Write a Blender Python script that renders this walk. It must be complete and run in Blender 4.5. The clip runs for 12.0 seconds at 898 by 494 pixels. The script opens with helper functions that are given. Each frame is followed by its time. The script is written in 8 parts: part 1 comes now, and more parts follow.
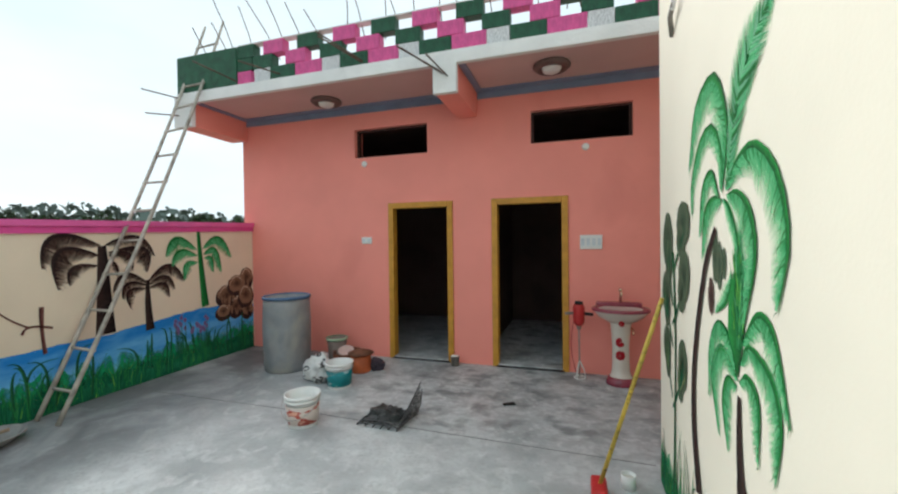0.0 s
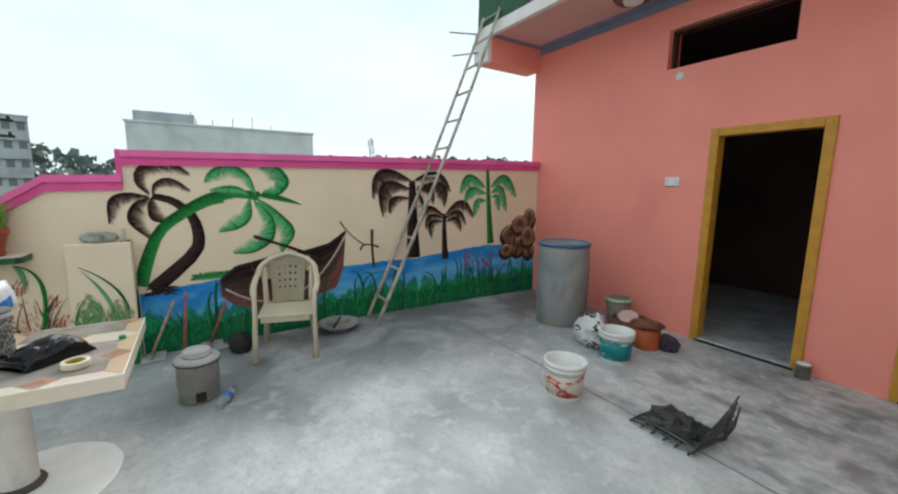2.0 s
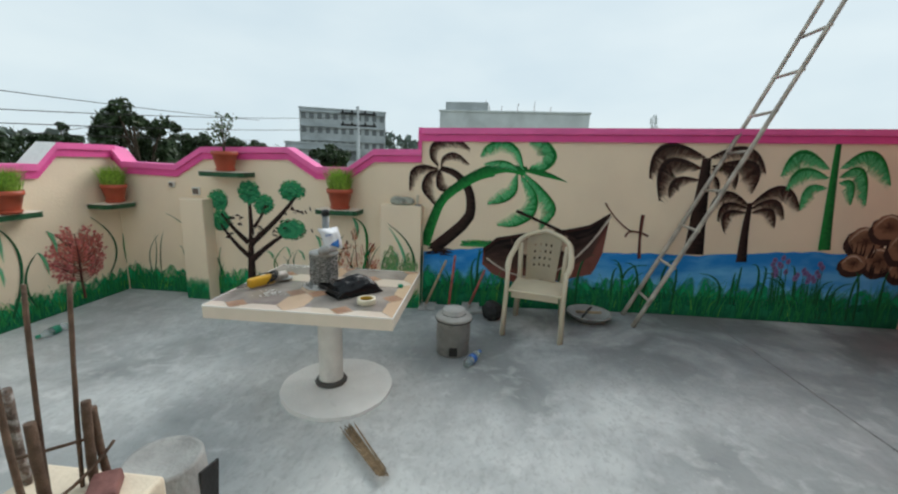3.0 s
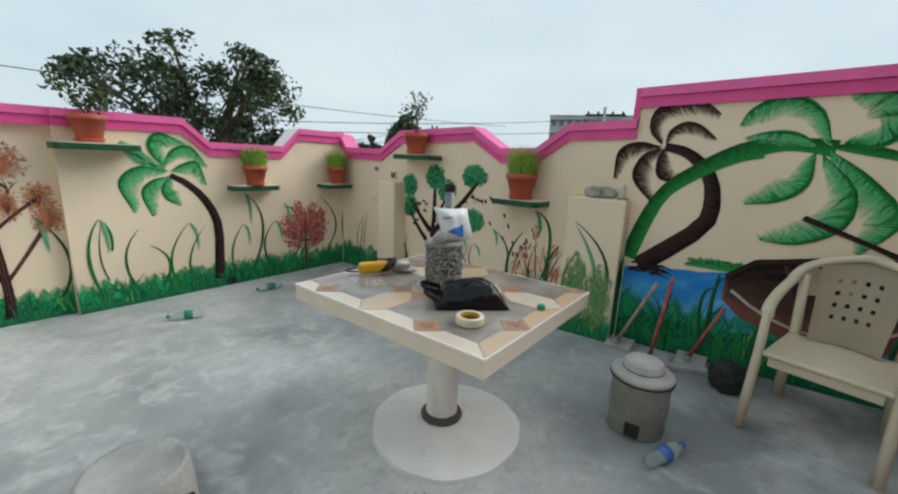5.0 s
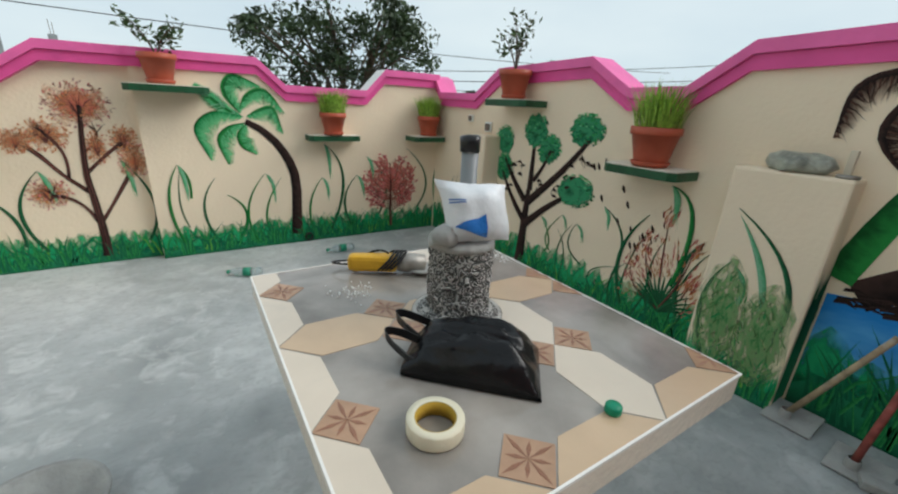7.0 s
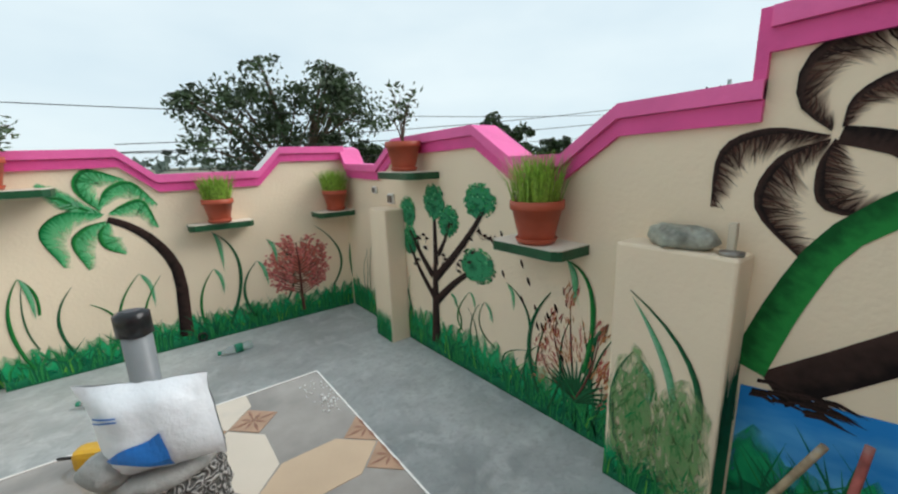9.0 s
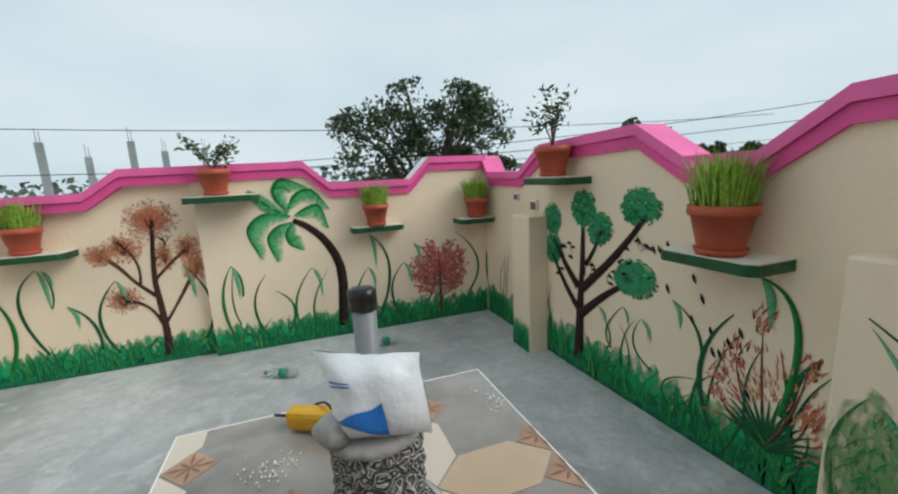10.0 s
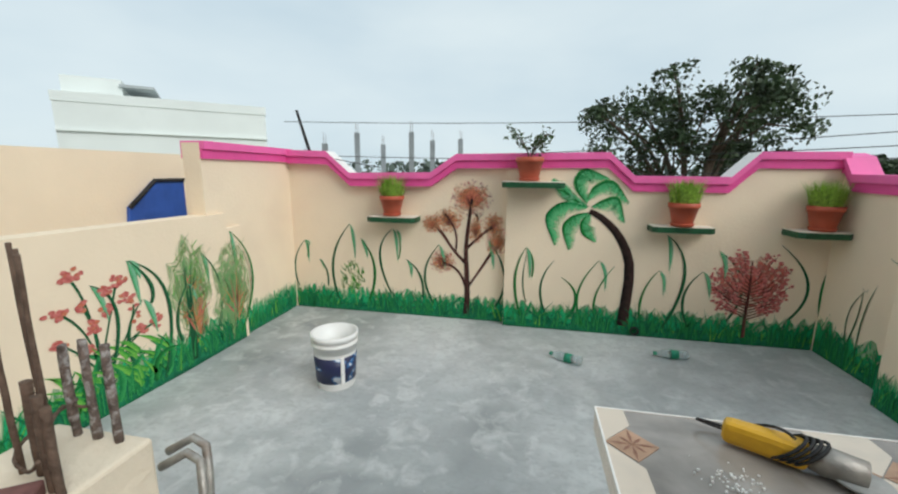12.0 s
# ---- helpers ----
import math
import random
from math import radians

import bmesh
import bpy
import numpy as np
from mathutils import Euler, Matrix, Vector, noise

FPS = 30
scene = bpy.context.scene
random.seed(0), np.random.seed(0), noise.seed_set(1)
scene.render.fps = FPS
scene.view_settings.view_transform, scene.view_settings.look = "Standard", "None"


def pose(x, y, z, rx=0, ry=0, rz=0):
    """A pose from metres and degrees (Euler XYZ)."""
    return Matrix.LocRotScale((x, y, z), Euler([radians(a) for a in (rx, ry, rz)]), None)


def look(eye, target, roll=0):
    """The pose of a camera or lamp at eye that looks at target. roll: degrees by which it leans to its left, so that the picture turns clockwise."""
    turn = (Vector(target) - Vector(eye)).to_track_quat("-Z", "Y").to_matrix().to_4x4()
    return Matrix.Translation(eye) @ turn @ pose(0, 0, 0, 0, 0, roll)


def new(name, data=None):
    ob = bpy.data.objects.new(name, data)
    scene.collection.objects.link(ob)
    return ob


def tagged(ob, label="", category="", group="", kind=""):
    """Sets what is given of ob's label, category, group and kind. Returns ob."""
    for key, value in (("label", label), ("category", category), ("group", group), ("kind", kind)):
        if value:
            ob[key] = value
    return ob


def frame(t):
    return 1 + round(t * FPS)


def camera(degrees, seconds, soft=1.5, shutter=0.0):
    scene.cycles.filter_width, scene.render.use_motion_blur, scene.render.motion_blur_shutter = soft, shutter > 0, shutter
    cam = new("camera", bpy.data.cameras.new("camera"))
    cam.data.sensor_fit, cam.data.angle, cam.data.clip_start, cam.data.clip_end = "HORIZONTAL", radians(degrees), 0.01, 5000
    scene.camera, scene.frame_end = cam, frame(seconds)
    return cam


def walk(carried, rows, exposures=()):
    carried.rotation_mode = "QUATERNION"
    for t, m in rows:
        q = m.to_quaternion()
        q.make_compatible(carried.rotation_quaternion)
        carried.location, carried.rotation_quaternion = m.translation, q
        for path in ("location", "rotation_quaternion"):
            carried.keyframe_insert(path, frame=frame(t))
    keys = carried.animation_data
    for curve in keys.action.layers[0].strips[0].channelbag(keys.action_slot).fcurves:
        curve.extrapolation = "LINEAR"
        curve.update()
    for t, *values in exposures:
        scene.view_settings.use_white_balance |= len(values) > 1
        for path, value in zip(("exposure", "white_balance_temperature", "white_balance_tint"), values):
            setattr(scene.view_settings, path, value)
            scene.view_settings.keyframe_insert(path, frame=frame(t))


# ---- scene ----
cam = camera(96.6, 12.0, soft=2.2)
PATH = [
    (0, (0.002, 0.394, 1.574), (-0.602, 2.301, 1.546), -0.7),
    (0.5, (-0.059, 0.446, 1.53), (-0.737, 2.325, 1.422), 0.2),
    (1, (-0.218, 0.642, 1.507), (-1.103, 2.427, 1.329), -1.1),
    (1.5, (-0.327, 0.852, 1.469), (-1.503, 2.457, 1.267), -0.4),
    (1.7, (-0.338, 0.967, 1.455), (-1.767, 2.349, 1.24), -0.3),
    (2, (-0.388, 1.105, 1.493), (-2.064, 2.156, 1.202), 1.0),
    (2.5, (-0.498, 1.153, 1.478), (-2.4, 1.616, 1.072), -0.0),
    (3, (-0.676, 1.2, 1.446), (-2.626, 1.049, 1.03), 2.2),
    (3.5, (-0.815, 1.256, 1.432), (-2.676, 0.659, 1.004), 0.2),
    (3.7, (-0.872, 1.295, 1.394), (-2.66, 0.506, 0.965), 0.6),
    (5.3, (-1.826, 1.363, 1.224), (-3.253, 0.047, 0.744), 2.5),
    (5.5, (-1.932, 1.354, 1.246), (-3.237, -0.063, 0.709), 2.1),
    (6, (-2.193, 1.318, 1.22), (-3.307, -0.218, 0.59), 0.1),
    (6.5, (-2.37, 1.19, 1.185), (-3.426, -0.372, 0.518), 1.9),
    (7, (-2.494, 1.058, 1.19), (-3.524, -0.523, 0.529), 3.1),
    (7.5, (-2.607, 1.033, 1.239), (-3.592, -0.607, 0.656), -1.7),
    (7.7, (-2.655, 1.028, 1.227), (-3.744, -0.555, 0.671), -1.3),
    (9.3, (-3.147, 1.016, 1.361), (-4.329, -0.547, 0.961), -2.1),
    (9.5, (-3.146, 1.001, 1.333), (-4.164, -0.675, 0.937), -2.1),
    (10, (-2.993, 0.919, 1.312), (-3.661, -0.932, 0.957), -2.7),
    (10.5, (-2.786, 0.896, 1.323), (-3.099, -1.052, 0.99), -0.4),
    (11, (-2.61, 0.891, 1.325), (-2.65, -1.084, 1.012), 0.4),
    (11.5, (-2.513, 0.903, 1.326), (-2.247, -1.048, 0.975), 1.2),
    (12, (-2.385, 0.852, 1.31), (-2.008, -1.077, 0.94), 0.6),
]
walk(cam, [(t, look(eye, target, roll)) for t, eye, target, roll in PATH], ((0, 0.44), (1.6, 0.46), (2.5, 0.22), (3.0, 0.04), (3.5, 0.0), (7.5, 0.05), (9.5, 0.2), (10.0, -0.03), (10.5, 0.0), (12, 0.0)))

# ---- world, light ----
world = bpy.data.worlds.new("overcast_sky")
scene.world = world
world.use_nodes = True
wn, wl = world.node_tree.nodes, world.node_tree.links
wn.clear()
SUN_EL, SUN_ROT = radians(36.5), radians(302)
sky = wn.new("ShaderNodeTexSky")
sky.sky_type, sky.sun_disc, sky.sun_elevation, sky.sun_rotation = "NISHITA", False, SUN_EL, SUN_ROT
sky_bg = wn.new("ShaderNodeBackground")
sky_bg.inputs["Strength"].default_value = 0.05
wl.new(sky.outputs[0], sky_bg.inputs["Color"])
wtc = wn.new("ShaderNodeTexCoord")
wmap = wn.new("ShaderNodeMapping")
wmap.inputs["Scale"].default_value = (1.2, 1.2, 3.2)
wno = wn.new("ShaderNodeTexNoise")
wno.inputs["Scale"].default_value, wno.inputs["Detail"].default_value = 1.6, 4
wramp = wn.new("ShaderNodeValToRGB")
wramp.color_ramp.elements[0].position, wramp.color_ramp.elements[0].color = 0.3, (0.62, 0.76, 0.84, 1)
wramp.color_ramp.elements[1].position, wramp.color_ramp.elements[1].color = 0.7, (0.77, 0.885, 0.925, 1)
cloud_bg = wn.new("ShaderNodeBackground")
cloud_bg.inputs["Strength"].default_value = 1.02
wmix = wn.new("ShaderNodeMixShader")
wmix.inputs[0].default_value = 0.9
wout = wn.new("ShaderNodeOutputWorld")
wl.new(wtc.outputs["Generated"], wmap.inputs["Vector"])
wl.new(wmap.outputs[0], wno.inputs["Vector"])
wl.new(wno.outputs[0], wramp.inputs[0])
wl.new(wramp.outputs[0], cloud_bg.inputs["Color"])
wl.new(sky_bg.outputs[0], wmix.inputs[1])
wl.new(cloud_bg.outputs[0], wmix.inputs[2])
wl.new(wmix.outputs[0], wout.inputs[0])
sun = new("sun", bpy.data.lights.new("sun", "SUN"))
sun.data.energy, sun.data.angle, sun.data.color = 2.0, radians(36), (1, 0.985, 0.95)
sun.matrix_world = look((-12, 7.5, 10.5), (0, 0, 0))


# ---- materials ----
def nodes_of(name):
    m = bpy.data.materials.new(name)
    m.use_nodes = True
    n, l = m.node_tree.nodes, m.node_tree.links
    return m, n, l, n["Principled BSDF"]


def mat(name, col, rough=0.6, metal=0.0, var=0.12, scale=6.0, bump=0.15, fine=60.0, stain=None, stain_scale=1.5, stain_pos=0.55, stain_amt=0.6, spec=0.4):
    """A surface with grain and a large-scale stain, in object metres."""
    m, n, l, b = nodes_of(name)
    tc = n.new("ShaderNodeTexCoord")
    no = n.new("ShaderNodeTexNoise")
    no.inputs["Scale"].default_value, no.inputs["Detail"].default_value = scale, 6
    l.new(tc.outputs["Object"], no.inputs["Vector"])
    ra = n.new("ShaderNodeValToRGB")
    ra.color_ramp.elements[0].position, ra.color_ramp.elements[1].position = 0.3, 0.7
    ra.color_ramp.elements[0].color = tuple(c * (1 - var) for c in col) + (1,)
    ra.color_ramp.elements[1].color = tuple(min(1, c * (1 + var)) for c in col) + (1,)
    l.new(no.outputs[0], ra.inputs[0])
    out = ra.outputs[0]
    if stain:
        n2 = n.new("ShaderNodeTexNoise")
        n2.inputs["Scale"].default_value, n2.inputs["Detail"].default_value, n2.inputs["Distortion"].default_value = stain_scale, 7, 0.6
        l.new(tc.outputs["Object"], n2.inputs["Vector"])
        r2 = n.new("ShaderNodeValToRGB")
        r2.color_ramp.elements[0].position, r2.color_ramp.elements[1].position = stain_pos, min(1, stain_pos + 0.16)
        r2.color_ramp.elements[0].color = (0, 0, 0, 1)
        r2.color_ramp.elements[1].color = (stain_amt, stain_amt, stain_amt, 1)
        l.new(n2.outputs[0], r2.inputs[0])
        mx = n.new("ShaderNodeMix")
        mx.data_type = "RGBA"
        l.new(r2.outputs[0], mx.inputs["Factor"])
        l.new(out, mx.inputs["A"])
        mx.inputs["B"].default_value = tuple(stain) + (1,)
        out = mx.outputs["Result"]
    l.new(out, b.inputs["Base Color"])
    b.inputs["Roughness"].default_value, b.inputs["Metallic"].default_value = rough, metal
    b.inputs["Specular IOR Level"].default_value = spec
    if bump:
        nf = n.new("ShaderNodeTexNoise")
        nf.inputs["Scale"].default_value, nf.inputs["Detail"].default_value = fine, 4
        l.new(tc.outputs["Object"], nf.inputs["Vector"])
        bu = n.new("ShaderNodeBump")
        bu.inputs["Strength"].default_value, bu.inputs["Distance"].default_value = bump, 0.02
        l.new(nf.outputs[0], bu.inputs["Height"])
        l.new(bu.outputs[0], b.inputs["Normal"])
    return m


CREAM = mat("cream_wall_paint", (0.83, 0.69, 0.515), 0.75, var=0.04, scale=2.0, bump=0.12, fine=45, stain=(0.70, 0.55, 0.42), stain_scale=1.1, stain_pos=0.55, stain_amt=0.35)
IVORY = mat("ivory_wall_paint", (0.86, 0.81, 0.67), 0.75, var=0.03, scale=2.0, bump=0.04, fine=70)
SALMON = mat("salmon_wall_paint", (0.92, 0.31, 0.25), 0.6, var=0.04, scale=1.6, bump=0.1, fine=50, stain=(0.78, 0.23, 0.19), stain_scale=0.9, stain_amt=0.4)
PINK = mat("pink_coping_paint", (0.83, 0.14, 0.39), 0.5, var=0.08, scale=5, bump=0.2, fine=30)
PINK_DK = mat("deep_pink_coping_paint", (0.74, 0.085, 0.31), 0.5, var=0.08, scale=5, bump=0.2, fine=30)
WHITEWASH = mat("white_plaster", (0.8, 0.79, 0.76), 0.8, var=0.06, scale=4, bump=0.3, fine=30, stain=(0.5, 0.5, 0.48), stain_pos=0.6)
CEIL = mat("dusty_pink_ceiling_paint", (0.62, 0.43, 0.40), 0.7, var=0.05, scale=2)
SLATE = mat("slate_blue_paint", (0.22, 0.27, 0.38), 0.6, var=0.1, scale=4)
OCHRE = mat("ochre_door_paint", (0.56, 0.27, 0.035), 0.45, var=0.15, scale=9, bump=0.2, fine=40)
# near-black colour stands in for the unlit inside of the rooms
DARKWALL = mat("unlit_room_plaster", (0.10, 0.06, 0.055), 0.9, var=0.2, scale=2)
BLOCK_G = mat("dark_green_block_paint", (0.012, 0.085, 0.04), 0.55, var=0.3, scale=12, bump=0.5, fine=60)
BLOCK_P = mat("pink_block_paint", (0.72, 0.10, 0.30), 0.55, var=0.15, scale=12, bump=0.5, fine=60)
BLOCK_W = mat("speckled_white_block", (0.7, 0.7, 0.7), 0.7, var=0.3, scale=40, bump=0.6, fine=60)
LEDGE_G = mat("green_shelf_edge_paint", (0.01, 0.075, 0.03), 0.45, var=0.25, scale=14)
LEDGE_T = mat("cream_shelf_top", (0.74, 0.68, 0.58), 0.6, var=0.08, scale=6)
TERRACOTTA = mat("terracotta_plastic", (0.42, 0.082, 0.04), 0.45, var=0.12, scale=10, bump=0.08)
SOIL = mat("potting_soil", (0.06, 0.04, 0.025), 0.95, var=0.4, scale=60, bump=0.6)
STEEL = mat("weathered_steel", (0.34, 0.32, 0.29), 0.5, metal=0.6, var=0.25, scale=18, stain=(0.2, 0.1, 0.05), stain_scale=8, stain_amt=0.6)
REBAR = mat("rusty_rebar", (0.13, 0.085, 0.06), 0.8, metal=0.2, var=0.4, scale=25, bump=0.4, fine=90)
BLACK = mat("black_plastic", (0.012, 0.012, 0.013), 0.28, var=0.3, scale=20, bump=0.1)
DULLBLACK = mat("dull_black", (0.02, 0.02, 0.02), 0.7, var=0.4, scale=20)
WHITEPL = mat("white_plastic", (0.78, 0.78, 0.75), 0.4, var=0.05, scale=8, bump=0.03, stain=(0.5, 0.48, 0.45), stain_scale=7, stain_pos=0.62, stain_amt=0.5)
CHAIRPL = mat("beige_plastic", (0.60, 0.52, 0.38), 0.4, var=0.06, scale=6, bump=0.05, stain=(0.5, 0.46, 0.4), stain_scale=5, stain_pos=0.58)
DUSTY = mat("cement_dusted_plastic", (0.33, 0.33, 0.315), 0.85, var=0.2, scale=9, bump=0.3, stain=(0.16, 0.15, 0.14), stain_scale=6, stain_pos=0.58)
PLASTER = mat("rough_plaster", (0.72, 0.62, 0.48), 0.8, var=0.08, scale=5, bump=0.3, fine=30)
WOOD = mat("weathered_wood", (0.34, 0.25, 0.16), 0.75, var=0.25, scale=14, bump=0.3)
REDPL = mat("red_plastic", (0.5, 0.03, 0.03), 0.4, var=0.15, scale=12)


def floor_paint():
    """Screeded cement: pale trowel swirls, scrapes, and shade painted on the west side."""
    m, n, l, b = nodes_of("screeded_cement")
    tc = n.new("ShaderNodeTexCoord")

    def noise_at(scale, detail, dist, stretch=(1, 1, 1)):
        mp = n.new("ShaderNodeMapping")
        mp.inputs["Scale"].default_value = stretch
        l.new(tc.outputs["Object"], mp.inputs["Vector"])
        x = n.new("ShaderNodeTexNoise")
        x.inputs["Scale"].default_value, x.inputs["Detail"].default_value, x.inputs["Distortion"].default_value = scale, detail, dist
        l.new(mp.outputs[0], x.inputs["Vector"])
        return x.outputs[0]

    def ramp(src, *stops):
        r = n.new("ShaderNodeValToRGB")
        e = r.color_ramp.elements
        while len(e) < len(stops):
            e.new(0.5)
        for el, (p, c) in zip(e, stops):
            el.position, el.color = p, (c, c, c, 1) if isinstance(c, float) else tuple(c) + (1,)
        l.new(src, r.inputs[0])
        return r.outputs[0]

    def mix(f, a, c, mode="MIX"):
        x = n.new("ShaderNodeMix")
        x.data_type, x.blend_type = "RGBA", mode
        for key, v in (("Factor", f), ("A", a), ("B", c)):
            if isinstance(v, float):
                x.inputs[key].default_value = v
            elif isinstance(v, tuple):
                x.inputs[key].default_value = v + (1,)
            else:
                l.new(v, x.inputs[key])
        return x.outputs["Result"]

    base = ramp(noise_at(0.8, 9, 0.5), (0.36, (0.27, 0.29, 0.29)), (0.50, (0.46, 0.48, 0.48)), (0.66, (0.62, 0.64, 0.63)))
    swirl = ramp(noise_at(2.2, 9, 0.7, (1, 1.5, 1)), (0.48, 0.0), (0.72, 0.5))
    c1 = mix(swirl, base, (0.60, 0.62, 0.61))
    mottle = ramp(noise_at(7, 12, 0.5, (1, 1.3, 1)), (0.42, 0.0), (0.66, 0.40))
    c1 = mix(mottle, c1, (0.33, 0.345, 0.345))
    chalk = ramp(noise_at(6.5, 12, 0.5, (1.2, 1, 1)), (0.53, 0.0), (0.68, 0.55))
    c1 = mix(chalk, c1, (0.64, 0.655, 0.645))
    # scraped, stained zone along the house front
    sep = n.new("ShaderNodeSeparateXYZ")
    l.new(tc.outputs["Object"], sep.inputs[0])
    mr = n.new("ShaderNodeMapRange")
    mr.inputs["From Min"].default_value, mr.inputs["From Max"].default_value = 3.25, 3.6
    l.new(sep.outputs["Y"], mr.inputs["Value"])
    mx = n.new("ShaderNodeMapRange")
    mx.inputs["From Min"].default_value, mx.inputs["From Max"].default_value = -3.1, -1.7
    l.new(sep.outputs["X"], mx.inputs["Value"])
    trodden = n.new("ShaderNodeMath")
    trodden.operation = "MULTIPLY"
    l.new(mr.outputs[0], trodden.inputs[0])
    l.new(mx.outputs[0], trodden.inputs[1])
    dirt = ramp(noise_at(9, 15, 0.3, (1, 1.3, 1)), (0.46, 0.0), (0.60, 0.7))
    mm = n.new("ShaderNodeMath")
    mm.operation = "MULTIPLY"
    l.new(dirt, mm.inputs[0])
    l.new(trodden.outputs[0], mm.inputs[1])
    c2 = mix(mm.outputs[0], c1, (0.36, 0.365, 0.365))
    # scuffs and dried splashes by the doors
    scuff = ramp(noise_at(13, 15, 0.3, (1, 1.25, 1)), (0.55, 0.0), (0.62, 0.7))
    ms = n.new("ShaderNodeMath")
    ms.operation = "MULTIPLY"
    l.new(scuff, ms.inputs[0])
    l.new(trodden.outputs[0], ms.inputs[1])
    c2 = mix(ms.outputs[0], c2, (0.60, 0.61, 0.605))
    grime = ramp(noise_at(3.4, 15, 0.25, (1, 1.2, 1)), (0.49, 0.0), (0.66, 0.85))
    mg = n.new("ShaderNodeMath")
    mg.operation = "MULTIPLY"
    l.new(grime, mg.inputs[0])
    l.new(trodden.outputs[0], mg.inputs[1])
    c2 = mix(mg.outputs[0], c2, (0.17, 0.175, 0.175))
    # fine trowel speckle over the whole floor
    fine = ramp(noise_at(26, 10, 0.6, (1, 1.4, 1)), (0.50, 0.0), (0.66, 0.35))
    c2 = mix(fine, c2, (0.30, 0.31, 0.31))
    # shade on the west side, painted into the cement as noisy darker patches
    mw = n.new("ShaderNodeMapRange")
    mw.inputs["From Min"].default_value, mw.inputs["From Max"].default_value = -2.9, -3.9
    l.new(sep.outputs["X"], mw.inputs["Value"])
    west_shade = ramp(noise_at(1.3, 8, 0.6), (0.34, 0.0), (0.54, 0.85))
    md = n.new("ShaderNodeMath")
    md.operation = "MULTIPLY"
    l.new(west_shade, md.inputs[0])
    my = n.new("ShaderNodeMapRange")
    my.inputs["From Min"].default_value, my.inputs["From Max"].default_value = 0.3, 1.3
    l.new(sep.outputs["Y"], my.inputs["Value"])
    shade_area = n.new("ShaderNodeMath")
    shade_area.operation = "MULTIPLY"
    l.new(mw.outputs[0], shade_area.inputs[0])
    l.new(my.outputs[0], shade_area.inputs[1])
    l.new(shade_area.outputs[0], md.inputs[1])
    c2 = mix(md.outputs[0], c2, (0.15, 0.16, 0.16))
    specks = ramp(noise_at(38, 3, 0), (0.71, 0.0), (0.76, 0.7))
    c3 = mix(specks, c2, (0.6, 0.6, 0.58))
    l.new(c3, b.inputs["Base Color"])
    l.new(ramp(noise_at(1.7, 5, 0.5), (0.35, 0.42), (0.65, 0.8)), b.inputs["Roughness"])
    bu = n.new("ShaderNodeBump")
    bu.inputs["Strength"].default_value, bu.inputs["Distance"].default_value = 0.3, 0.015
    l.new(noise_at(22, 8, 0.3), bu.inputs["Height"])
    l.new(bu.outputs[0], b.inputs["Normal"])
    return m


FLOOR = floor_paint()


# ---- mesh helpers ----
def box(bm, x0, x1, y0, y1, z0, z1, bev=0.0):
    """A closed box, its edges rounded by bev."""
    r = bmesh.ops.create_cube(bm, size=1)
    for v in r["verts"]:
        v.co = Vector((x0 + (v.co.x + 0.5) * (x1 - x0), y0 + (v.co.y + 0.5) * (y1 - y0), z0 + (v.co.z + 0.5) * (z1 - z0)))
    if bev:
        es = list({e for v in r["verts"] for e in v.link_edges})
        bmesh.ops.bevel(bm, geom=es, offset=bev, segments=2, profile=0.5, affect="EDGES")
    return bm


def lathe(bm, prof, at=(0, 0, 0), seg=28, closed=False, sx=1.0, sy=1.0):
    """Turns (radius, height) pairs about the upright axis at a place."""
    rings = []
    for r, z in prof:
        if r < 1e-5:
            rings.append([bm.verts.new((at[0], at[1], at[2] + z))])
        else:
            rings.append([bm.verts.new((at[0] + sx * r * math.cos(a), at[1] + sy * r * math.sin(a), at[2] + z)) for a in (2 * math.pi * k / seg for k in range(seg))])
    for p, q in zip(rings, rings[1:]):
        for k in range(seg):
            a, b2 = p[k % len(p)], p[(k + 1) % len(p)]
            c, d = q[(k + 1) % len(q)], q[k % len(q)]
            vs = []
            for v in (a, b2, c, d):
                if v not in vs:
                    vs.append(v)
            if len(vs) > 2:
                f = bm.faces.new(vs)
                f.smooth = True
    return bm


def tube(bm, pts, r, seg=8, r1=None, cap=True):
    """A round tube along points, tapering from r to r1."""
    pts = [Vector(p) for p in pts]
    r1 = r if r1 is None else r1
    rings = []
    side = None
    for i, p in enumerate(pts):
        d = (pts[min(i + 1, len(pts) - 1)] - pts[max(i - 1, 0)]).normalized()
        if side is None:
            side = d.cross(Vector((0, 0, 1)) if abs(d.z) < 0.9 else Vector((1, 0, 0))).normalized()
        else:
            side = (side - d * side.dot(d)).normalized()
        up = d.cross(side)
        rr = r + (r1 - r) * i / max(1, len(pts) - 1)
        rings.append([bm.verts.new(p + rr * (math.cos(a) * side + math.sin(a) * up)) for a in (2 * math.pi * k / seg for k in range(seg))])
    for a, b2 in zip(rings, rings[1:]):
        for k in range(seg):
            f = bm.faces.new((a[k], a[(k + 1) % seg], b2[(k + 1) % seg], b2[k]))
            f.smooth = True
    if cap:
        bm.faces.new(rings[0][::-1])
        bm.faces.new(rings[-1])
    return bm


